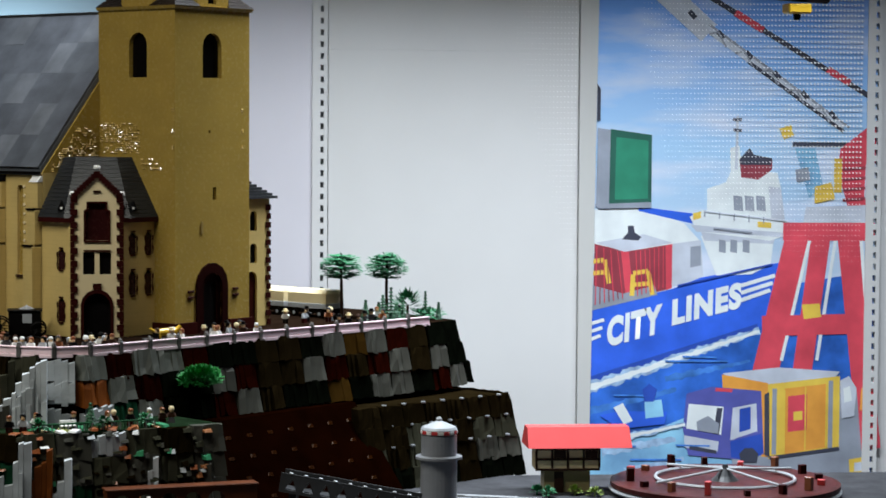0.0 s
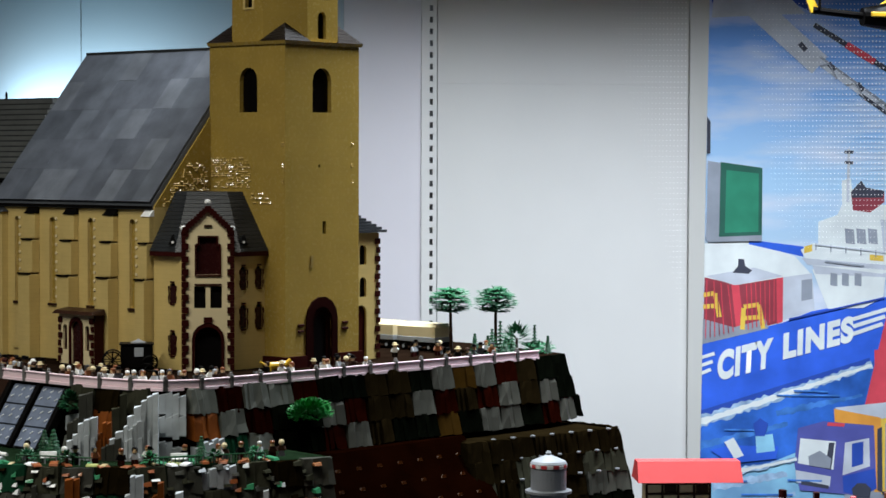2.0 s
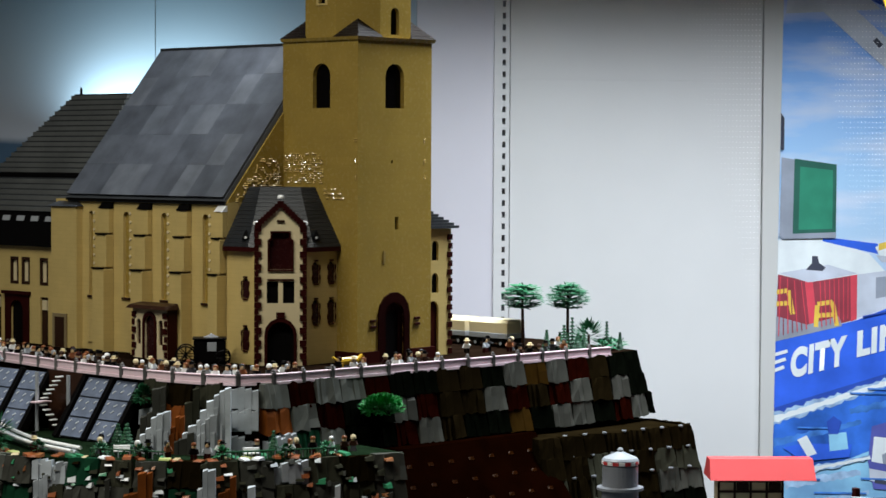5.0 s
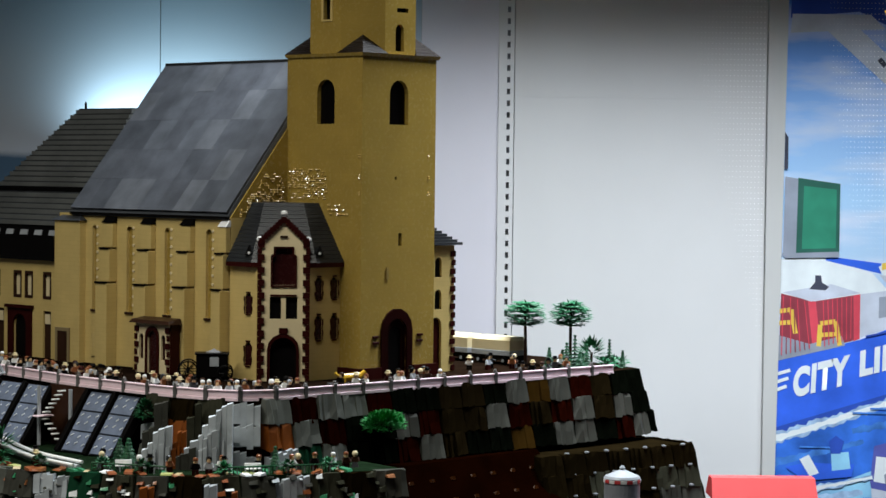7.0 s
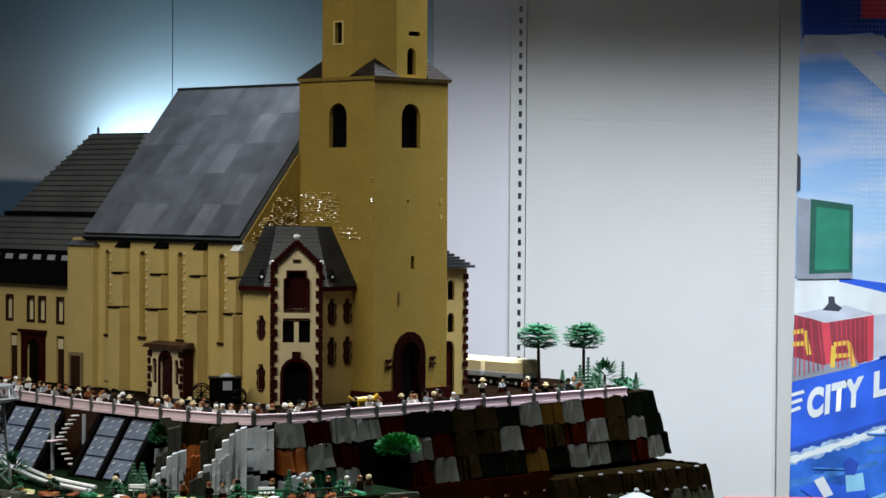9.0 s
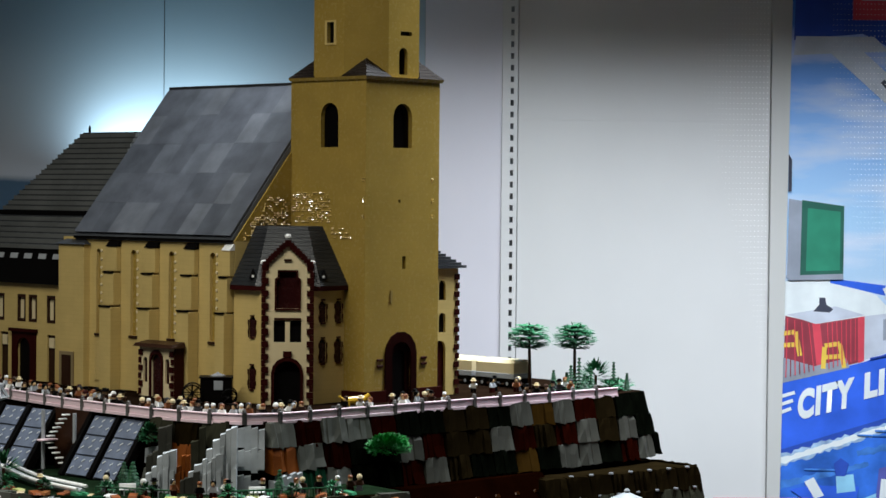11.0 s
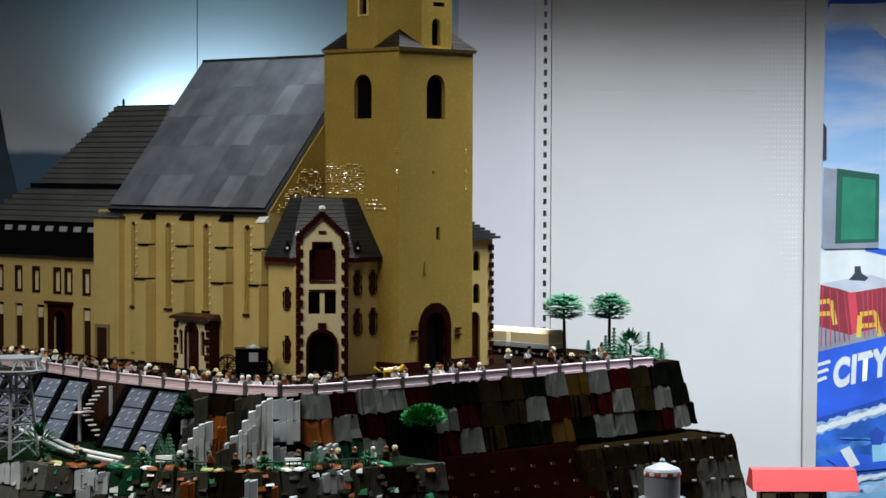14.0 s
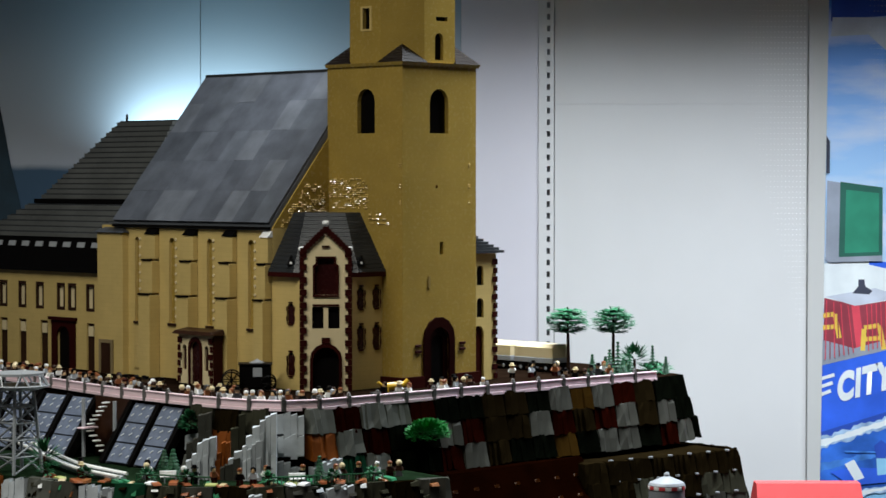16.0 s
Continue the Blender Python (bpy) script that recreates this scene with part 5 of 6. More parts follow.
# ---- toy figures ----
def figure_mesh(legs, torso, head, hat, style):
    """A jointed toy figure: legs, tapered top, arms, round head, and hair, cap, brimmed hat or bonnet."""
    bm = bmesh.new()
    seen = set()

    def mark(k):
        for f in bm.faces:
            if f not in seen:
                f.material_index = k
                seen.add(f)
    if style == 3:
        hull(bm, [(-0.009, -0.008, 0), (0.009, -0.008, 0), (0.009, 0.008, 0), (-0.009, 0.008, 0)],
             [(-0.006, -0.004, 0.0125), (0.006, -0.004, 0.0125), (0.006, 0.004, 0.0125), (-0.006, 0.004, 0.0125)])
    else:
        box(bm, -0.0075, -0.0004, -0.004, 0.004, 0, 0.012)
        box(bm, 0.0004, 0.0075, -0.004, 0.004, 0, 0.012)
    mark(0)
    hull(bm, [(-0.0078, -0.004, 0.0127), (0.0078, -0.004, 0.0127), (0.0078, 0.004, 0.0127), (-0.0078, 0.004, 0.0127)],
         [(-0.0058, -0.0035, 0.025), (0.0058, -0.0035, 0.025), (0.0058, 0.0035, 0.025), (-0.0058, 0.0035, 0.025)])
    for side in (-1, 1):
        reach = -0.009 if style == 1 and side > 0 else -0.005
        tube(bm, (side * 0.0072, 0, 0.0235), (side * 0.0098, reach, 0.0145 if reach > -0.006 else 0.020), 0.0022, 8)
    mark(1)
    lathe(bm, [(0.003, 0.0252), (0.0048, 0.0265), (0.0051, 0.030), (0.0048, 0.0335), (0.003, 0.0345)], 12)
    mark(2)
    if style == 0:
        lathe(bm, [(0.0056, 0.0315), (0.0060, 0.034), (0.0050, 0.037), (0.002, 0.0385)], 12)
    elif style == 1:
        lathe(bm, [(0.0092, 0.0330), (0.0094, 0.0340), (0.0056, 0.0346), (0.0052, 0.0395), (0.004, 0.0402)], 14)
    elif style == 2:
        lathe(bm, [(0.0058, 0.0270), (0.0064, 0.032), (0.0058, 0.0365), (0.002, 0.0385)], 12, pose(0, 0.0016, 0))
    else:
        lathe(bm, [(0.0072, 0.0305), (0.0070, 0.035), (0.0048, 0.039), (0.001, 0.040)], 12, pose(0, 0.001, 0))
    mark(3)
    return finish(bm, [legs, torso, head, hat])


SKIN = mat("figure_yellow", (0.62, 0.42, 0.22), 0.3, vary=0.03)
BLUE = mat("blue_plastic", (0.03, 0.09, 0.32), 0.3, vary=0.06)
TEAL = mat("teal_plastic", (0.08, 0.3, 0.28), 0.3, vary=0.06)
q = random.Random(21)
tones = [WHITE, DRED, BLACK, DGREY, BROWN, BROWN, LGREY, BLACK, RUST, WHITE]
hats = [WHITE, BROWN, WHITE, CREAM, RUST, BROWN, WHITE, BLACK]
fig = [figure_mesh(q.choice([BLACK, DGREY, BROWN, DRED]), tones[k % 10], SKIN, (hats[(k * 3) % 8], hats[(k * 3) % 8], (BROWN, BLACK, RUST, LGREY, DGREY)[k // 4], (WHITE, BROWN, DRED, CREAM, BLACK)[k // 4])[k % 4], k % 4) for k in range(20)]
words = ["white", "dark red", "black", "dark grey", "brown", "brown", "grey", "black", "rust", "white"]


def toy_figure(x, y, z, turn, k):
    ob = new("toy_figure", fig[k])
    ob.matrix_world = HILL @ pose(x, y, z, 0, 0, turn) @ Matrix.Scale(0.78 + 0.02 * (k % 7), 4)
    tagged(ob, "small plastic toy figure with a " + words[k % 10] + " top", "toy figure", "toy figures")


cells = along(RAILPATH, 0.0175)
for i, (p, q2) in enumerate(cells):
    d = (q2 - p).normalized()
    inn = Vector((-d.y, d.x))
    dense = 0.9 if (p.x < -0.30 and p.y < 0.9) else 0.35
    for lay in range(3):
        if q.random() < dense * (0.62, 0.55, 0.4)[lay]:
            s = p + inn * (0.018 + 0.024 * lay + q.uniform(0, 0.012)) + d * q.uniform(0, 0.012)
            if s.x > 0.54 or (-0.30 < s.x and 0.2 < s.y):
                continue
            toy_figure(s.x, s.y, 0, q.uniform(-90, 40), q.randrange(20))
for x, y, z in ((-0.60, -0.165, -0.132), (-0.575, -0.175, -0.132), (-0.55, -0.19, -0.132), (-0.53, -0.16, -0.132), (-0.48, -0.21, -0.132), (-0.42, -0.24, -0.132),
                (-0.40, -0.235, -0.132), (-0.375, -0.255, -0.132), (-0.335, -0.265, -0.132), (-0.32, -0.285, -0.132), (-0.29, -0.28, -0.132), (-0.65, -0.06, -0.132), (-0.64, -0.08, -0.132), (-0.66, 0.04, -0.132),
                (-0.645, 0.055, -0.132), (-0.72, 0.17, -0.132), (-0.74, 0.14, -0.132), (-0.61, -0.10, -0.132), (0.50, 0.0, 0), (0.47, -0.02, 0), (0.44, 0.02, 0), (0.60, -0.12, 0), (0.57, -0.08, 0), (0.41, 0.0, 0), (0.38, 0.03, 0)):
    toy_figure(x, y, z, q.uniform(-80, 20), q.randrange(20))
# golden beast beside the portal
bm = bmesh.new()
for a, b, r in (((0, 0, 0.008), (0.028, 0, 0.010), 0.006), ((0.028, 0, 0.010), (0.036, 0, 0.017), 0.004), ((-0.003, 0, 0.009), (-0.012, 0, 0.015), 0.002)):
    tube(bm, a, b, r, 10)
for xx in (0.003, 0.024):
    for yy in (-0.004, 0.004):
        tube(bm, (xx, yy, 0.0), (xx, yy, 0.009), 0.002, 6)
solid("toy_animal", bm, YELLOW, HILL @ pose(-0.125, -0.075, 0.008, 0, 0, -30) @ Matrix.Scale(1.35, 4), "small golden yellow toy animal on the square", "toy animal")

# fences and a bench on the lower terrace
for (x0, y0), (x1, y1) in (((-0.70, 0.02), (-0.635, -0.12)), ((-0.56, -0.205), (-0.47, -0.25)), ((-0.46, -0.258), (-0.36, -0.305))):
    f = thing("fence", HILL, "dark green spindled toy fence", "fence", "fences")
    n = 14
    for k in range(n):
        t = k / (n - 1)
        bm = bmesh.new()
        tube(bm, (x0 + (x1 - x0) * t, y0 + (y1 - y0) * t, -0.132), (x0 + (x1 - x0) * t, y0 + (y1 - y0) * t, -0.118), 0.0012, 6)
        part("spindle", bm, LGREY if k % 2 else DGREEN, f)
    bm = bmesh.new()
    tube(bm, (x0, y0, -0.117), (x1, y1, -0.117), 0.0018, 6)
    part("top_rail", bm, DGREEN, f)
for x, y in ((-0.505, -0.222), (-0.655, -0.02)):
    b = thing("bench", HILL @ pose(x, y, -0.132, 0, 0, -35), "small pale grey toy bench", "bench", "benches")
    bm = bmesh.new()
    bbox(bm, -0.016, 0.016, -0.006, 0.006, 0.008, 0.011)
    part("seat", bm, WHITE, b)
    bm = bmesh.new()
    bbox(bm, -0.016, 0.016, 0.005, 0.008, 0.0112, 0.020)
    part("backrest", bm, WHITE, b)
    for s in (-0.013, 0.011):
        bm = bmesh.new()
        bbox(bm, s, s + 0.003, -0.005, 0.005, 0, 0.0079)
        part("leg", bm, DGREY, b)

# ---- things on the table beyond the rocks ----
house = thing("signal_house", pose(0.749, 4.75, 0.72), "small half-timbered toy house with a bright red roof", "house model")
bm = bmesh.new()
bbox(bm, -0.068, 0.068, 0, 0.07, 0.048, 0.098)
part("wall", bm, CREAM, house)
for z in (0.048, 0.070, 0.092):
    bm = bmesh.new()
    bbox(bm, -0.07, 0.07, -0.003, -0.0003, z, z + 0.005)
    part("timber_rail", bm, BROWN, house)
for k in range(5):
    bm = bmesh.new()
    x = -0.068 + k * 0.034
    bbox(bm, x - 0.0025, x + 0.0025, -0.0025, -0.0003, 0.0532, 0.0918)
    part("timber_post", bm, BROWN, house)
for k in (1, 3):
    bm = bmesh.new()
    x = -0.068 + k * 0.034
    bbox(bm, x + 0.004, x + 0.030 if k == 3 else x + 0.030, -0.0022, -0.0004, 0.0755, 0.0915)
    part("window", bm, BROWN, house)
bm = bmesh.new()
hull(bm, [(-0.088, -0.02, 0.0985), (0.136, -0.02, 0.0985), (0.136, 0.09, 0.0985), (-0.088, 0.09, 0.0985)],
     [(-0.086, 0.012, 0.140), (0.134, 0.012, 0.140), (0.134, 0.058, 0.140), (-0.086, 0.058, 0.140)])
part("roof", bm, RED, house, "bright red roof")
bm = bmesh.new()
bbox(bm, -0.05, 0.05, 0.01, 0.06, 0, 0.0475)
part("lower_storey", bm, mat("khaki_wall", (0.30, 0.25, 0.12), 0.4), house)
bm = bmesh.new()
bbox(bm, -0.028, -0.008, 0.006, 0.0095, 0.0, 0.045)
part("door", bm, BROWN, house)

silo = thing("round_tower", pose(0.447, 4.5, 0.732), "grey round toy tower with white and red crown", "tower model")
bm = bmesh.new()
lathe(bm, [(0.037, -0.012), (0.037, 0.10), (0.047, 0.102), (0.047, 0.107), (0.036, 0.109), (0.036, 0.150)], 28)
part("shaft", bm, MGREY, silo)
for k in range(18):
    a = 2 * math.pi * k / 18
    bm = bmesh.new()
    bbox(bm, -0.006, 0.006, -0.0372, -0.033, 0.1525, 0.1595)
    ob = part("crown_block", bm, RED if k % 2 else WHITE, silo)
    ob.matrix_local = pose(0, 0, 0, 0, 0, math.degrees(a))
bm = bmesh.new()
lathe(bm, [(0.033, 0.150), (0.037, 0.1612), (0.034, 0.166), (0.015, 0.174), (0.006, 0.178)], 28)
part("cap", bm, LGREY, silo)
bm = bmesh.new()
lathe(bm, [(0.004, 0.177), (0.006, 0.182), (0.003, 0.186)], 10)
part("knob", bm, LGREY, silo)

# carousel
ride = thing("carousel", pose(1.083, 4.714, 0.72), "dark red round toy carousel with a white ring", "carousel model")
bm = bmesh.new()
lathe(bm, [(0.20, 0), (0.235, 0.004), (0.245, 0.02), (0.245, 0.028), (0.235, 0.030)], 56)
part("deck", bm, mat("wine_red_plastic", (0.05, 0.008, 0.007), 0.45, vary=0.4, spec=0.2), ride)
bm = bmesh.new()
for k in range(56):
    a, b = 6.2832 * k / 56, 6.2832 * (k + 1) / 56
    tube(bm, (0.148 * math.cos(a), 0.148 * math.sin(a), 0.036), (0.148 * math.cos(b), 0.148 * math.sin(b), 0.036), 0.0036, 6)
part("inner_ring", bm, LGREY, ride, "pale ring rail")
bm = bmesh.new()
for k in range(56):
    a, b = 6.2832 * k / 56, 6.2832 * (k + 1) / 56
    tube(bm, (0.244 * math.cos(a), 0.244 * math.sin(a), 0.012), (0.244 * math.cos(b), 0.244 * math.sin(b), 0.012), 0.004, 6)
part("outer_ring", bm, LGREY, ride)
for k in range(4):
    a = 0.5 + 1.5708 * k
    bm = bmesh.new()
    tube(bm, (0, 0, 0.055), (0.19 * math.cos(a), 0.19 * math.sin(a), 0.04), 0.0028, 8)
    part("arm", bm, LGREY, ride)
bm = bmesh.new()
lathe(bm, [(0.03, 0.030), (0.02, 0.04), (0.008, 0.055), (0.005, 0.064)], 20)
part("hub", bm, DGREY, ride)
for k in range(16):
    a = 6.2832 * k / 16
    bm = bmesh.new()
    bbox(bm, -0.008, 0.008, -0.006, 0.006, 0.030, 0.042 + 0.008 * (k % 3))
    ob = part("seat", bm, (DRED, DRED, RUST, RED)[k % 4], ride)
    ob.matrix_local = pose(0.205 * math.cos(a), 0.205 * math.sin(a), 0, 0, 0, math.degrees(a))
# rust arched bridge and dark girder bridge before the rocks
BR0, BR1 = Vector((-0.20, 4.19, 0.72)), Vector((0.078, 4.262, 0.72))
way = (BR1 - BR0).normalized()
bridge = thing("arched_bridge", Matrix(((way.x, -way.y, 0, BR0.x), (way.y, way.x, 0, BR0.y), (0, 0, 1, 0.72), (0, 0, 0, 1))), "rust brown toy bridge with a row of round arches", "bridge model")
length = (BR1 - BR0).length
holes = [arch(0.028 + 0.045 * k, 0.0005, 0.034, 0.094) for k in range(int((length - 0.02) / 0.045))]
bm = bmesh.new()
panel(bm, rect(0, length, 0, 0.102), holes, 0.032, Matrix())
part("arcade", bm, mat("deep_rust_bricks", (0.10, 0.026, 0.006), 0.4, vary=0.3, spec=0.2), bridge)
bm = bmesh.new()
bbox(bm, -0.003, length + 0.003, -0.003, 0.035, 0.1025, 0.106)
part("deck", bm, mat("orange_brown_plates", (0.085, 0.022, 0.005), 0.4, vary=0.3, spec=0.2), bridge)
girder = thing("girder_bridge", pose(0.125, 4.415, 0.776, 0, 9, -12), "dark grey toy girder ramp with pale studs", "bridge model")
length = 0.275
for o in (-0.026, 0.022):
    bm = bmesh.new()
    panel(bm, rect(0, length, 0.012, 0.050), [[(0.012 + 0.034 * k, 0.018), (0.034 + 0.034 * k, 0.018), (0.023 + 0.034 * k, 0.044)] for k in range(int((length - 0.02) / 0.034))], 0.004, face_y(o))
    part("girder", bm, DGREY, girder)
bm = bmesh.new()
bbox(bm, 0, length, -0.0215, 0.0215, 0.012, 0.020)
part("deck", bm, DGREY, girder)
for k in range(4):
    bm = bmesh.new()
    bbox(bm, 0.02 + k * (length - 0.05) / 3, 0.035 + k * (length - 0.05) / 3, -0.018, 0.018, -0.048 + 0.037 * k / 3, 0.0118)
    part("pier", bm, DGREY, girder)
for k in range(9):
    bm = bmesh.new()
    lathe(bm, [(0.004, 0.0502), (0.0042, 0.0522), (0.003, 0.053)], 10, pose(0.02 + k * (length - 0.04) / 8, -0.024, 0))
    part("stud", bm, LGREY, girder)
# rail tracks in front of the rocks
for k, (x, y, rz) in enumerate(((0.50, 4.60, -18), (0.62, 4.55, -18), (0.30, 4.45, -14))):
    tr = thing("railway_track", pose(x, y, 0.735, 0, 0, rz), "straight pale toy railway track on a viaduct", "railway", "railway tracks")
    for o in (-0.02, 0.02):
        bm = bmesh.new()
        bbox(bm, -0.12, 0.12, o - 0.003, o + 0.003, 0, 0.006)
        part("rail", bm, LGREY, tr)
    for j in range(10):
        bm = bmesh.new()
        bbox(bm, -0.115 + j * 0.025, -0.105 + j * 0.025, -0.03, 0.03, -0.006, -0.0005)
        part("sleeper", bm, DGREY, tr)
    bm = bmesh.new()
    bbox(bm, -0.12, 0.12, -0.022, 0.022, -0.015, -0.0065)
    part("trackbed", bm, DGREY, tr)
for k, (x, y, h) in enumerate(((0.70, 4.70, 0.03), (0.76, 4.72, 0.028), (0.68, 4.73, 0.025), (0.80, 4.70, 0.022))):
    t = thing("shrub", pose(x, y, 0.72), "small green toy shrub", "shrub", "shrubs")
    bm = bmesh.new()
    for j in range(50):
        a, e = q.uniform(0, 6.283), q.uniform(0, 1.4)
        d = Vector((math.cos(a) * math.cos(e), math.sin(a) * math.cos(e), math.sin(e)))
        blade(bm, Vector((d.x * 0.008, d.y * 0.008, 0.004 + d.z * h * 0.4)), d, 0.012, 0.004, 0.002)
    tube(bm, (0, 0, 0), (0, 0, h * 0.5), 0.002, 6)
    part("leaf_crown", bm, (GREEN, mat("lime_plastic", (0.15, 0.22, 0.03), 0.35))[k % 2], t)


# ---- poster of a harbour ----
PK, PZ = 0.00161, 0.001575
poster = thing("poster", pose(1.441, 6.188, 1.165), "large printed harbour poster with a ship and a red crane", "poster")
layer_no = [0]


def ink(name, colour, vary=0.2, scale=9):
    # every ink is raised towards white to hold the sheen over the print
    return mat("ink_" + name, [min(0.92, c * 1.22 + 0.022) for c in colour], 0.4, vary=vary, scale=scale)


def print_shape(name, pts, material, label=""):
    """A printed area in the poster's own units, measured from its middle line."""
    layer_no[0] += 1
    bm = bmesh.new()
    y = -0.00002 * layer_no[0]
    vs = [bm.verts.new(((px - 1300) * PK, y, (441 - py) * PZ)) for px, py in pts]
    es = [bm.edges.new((vs[i], vs[(i + 1) % len(vs)])) for i in range(len(vs))]
    bmesh.ops.triangle_fill(bm, use_beauty=True, edges=es)
    return part(name, bm, material, poster, label)


def bar(name, a, b, w, material):
    a, b = Vector(a), Vector(b)
    n = (b - a).normalized()
    n = Vector((-n.y, n.x)) * w / 2
    return print_shape(name, [a + n, b + n, b - n, a - n], material)


def sky_ink():
    m = ink("sky", (0.2, 0.4, 0.8))
    nt = m.node_tree
    tc = nt.nodes.new("ShaderNodeTexCoord")
    sep = nt.nodes.new("ShaderNodeSeparateXYZ")
    mp = nt.nodes.new("ShaderNodeMapping")
    mp.inputs["Scale"].default_value = (1.2, 1, 5)
    no = nt.nodes.new("ShaderNodeTexNoise")
    no.inputs["Scale"].default_value, no.inputs["Detail"].default_value = 2.0, 4
    rp = nt.nodes.new("ShaderNodeValToRGB")
    mr = nt.nodes.new("ShaderNodeMapRange")
    mr.inputs["From Min"].default_value, mr.inputs["From Max"].default_value = 0.0, 1.1
    els = rp.color_ramp.elements
    els[0].position, els[0].color = 0.0, (0.5, 0.66, 0.85, 1)
    els[1].position, els[1].color = 1.0, (0.04, 0.20, 0.55, 1)
    for p, c in ((0.25, (0.46, 0.72, 1.0, 1)), (0.45, (0.32, 0.58, 1.0, 1)), (0.6, (0.20, 0.43, 0.95, 1)), (0.8, (0.05, 0.24, 0.74, 1))):
        els.new(p).color = c
    rc = nt.nodes.new("ShaderNodeValToRGB")
    rc.color_ramp.elements[0].position, rc.color_ramp.elements[1].position = 0.46, 0.70
    mx = nt.nodes.new("ShaderNodeMix")
    mx.data_type = "RGBA"
    mx.inputs[7].default_value = (0.78, 0.84, 1.0, 1)
    nt.links.new(tc.outputs["Object"], sep.inputs[0])
    nt.links.new(tc.outputs["Object"], mp.inputs["Vector"])
    nt.links.new(mp.outputs[0], no.inputs["Vector"])
    nt.links.new(sep.outputs["Z"], mr.inputs["Value"])
    nt.links.new(mr.outputs[0], rp.inputs["Fac"])
    nt.links.new(no.outputs["Fac"], rc.inputs["Fac"])
    nt.links.new(rc.outputs["Color"], mx.inputs["Factor"])
    nt.links.new(rp.outputs["Color"], mx.inputs[6])
    nt.links.new(mx.outputs[2], nt.nodes["Principled BSDF"].inputs["Base Color"])
    return m


bm = bmesh.new()
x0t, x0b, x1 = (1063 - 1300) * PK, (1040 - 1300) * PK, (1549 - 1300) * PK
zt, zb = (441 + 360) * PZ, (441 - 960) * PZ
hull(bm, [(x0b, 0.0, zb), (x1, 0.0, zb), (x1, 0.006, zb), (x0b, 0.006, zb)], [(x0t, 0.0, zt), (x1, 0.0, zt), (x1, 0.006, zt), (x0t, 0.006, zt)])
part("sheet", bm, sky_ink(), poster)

I_BLUE = ink("ship_blue", (0.015, 0.10, 0.64))
I_DEEP = ink("deep_blue", (0.008, 0.055, 0.38))
I_WATER = ink("water", (0.012, 0.11, 0.50), vary=0.5, scale=9)
I_LWATER = ink("pale_water", (0.20, 0.44, 0.80), vary=0.35, scale=8)
I_WHITE = ink("white", (0.66, 0.71, 0.80), vary=0.12)
I_FOAM = ink("foam", (0.28, 0.42, 0.68), vary=0.4, scale=30)
I_SEA = ink("sea_streak", (0.035, 0.17, 0.54), vary=0.4, scale=20)
I_PALE = ink("pale_grey", (0.48, 0.52, 0.6))
I_GREY = ink("grey", (0.25, 0.28, 0.34))
I_DARK = ink("dark", (0.03, 0.035, 0.06))
I_RED = ink("red", (0.60, 0.05, 0.08))
I_DRED = ink("wine", (0.26, 0.03, 0.05))
I_YEL = ink("yellow", (0.75, 0.48, 0.06))
I_ORA = ink("orange", (0.80, 0.30, 0.04))
I_GRN = ink("green", (0.015, 0.22, 0.13))
I_DGRN = ink("dark_green", (0.01, 0.10, 0.07))
I_PURP = ink("violet_blue", (0.07, 0.08, 0.34))
# sky band behind the crane boom, logo block
print_shape("night_band", [(1066, -150), (1200, -150), (1240, -30), (1180, -60), (1063, -48)], I_DEEP)
print_shape("logo_block", [(1163, -190), (1296, -190), (1296, -84), (1163, -84)], I_RED)
print_shape("logo_bar", [(1178, -180), (1296, -180), (1296, -118), (1178, -118)], I_WHITE)
print_shape("boom_head", [(1066, -55), (1200, -55), (1225, -30), (1063, -22)], I_PALE)
# sea and ship
print_shape("sea", [(1047, 560), (1548, 480), (1548, 905), (1042, 905)], I_WATER)
print_shape("shallow_water", [(1043, 760), (1140, 772), (1230, 735), (1300, 800), (1300, 905), (1042, 905)], I_LWATER)
print_shape("cloud_bank", [(1052, 372), (1130, 368), (1210, 395), (1240, 428), (1240, 450), (1050, 450)], I_WHITE)
print_shape("horizon", [(1130, 366), (1225, 378), (1225, 396), (1130, 374)], I_BLUE)
print_shape("hull", [(1049, 548), (1190, 512), (1240, 492), (1395, 462), (1375, 545), (1340, 590), (1200, 632), (1044, 684)], I_BLUE)
print_shape("hull_shade", [(1046, 640), (1340, 560), (1340, 590), (1200, 632), (1044, 684)], I_BLUE)
foam_rng = random.Random(17)


def spray(name, a, b, w0, w1, material):
    """A ragged streak of foam that narrows from its near end to its far end."""
    a, b = Vector(a), Vector(b)
    d = (b - a).normalized()
    n = Vector((-d.y, d.x))
    count = max(8, round((b - a).length / 7))
    up, down = [], []
    for k in range(count + 1):
        t = k / count
        w = (w0 + (w1 - w0) * t) / 2
        up.append(a.lerp(b, t) - n * w * foam_rng.uniform(0.55, 1.3))
        down.append(a.lerp(b, t) + n * w * foam_rng.uniform(0.55, 1.3))
    print_shape(name, up + down[::-1], material)


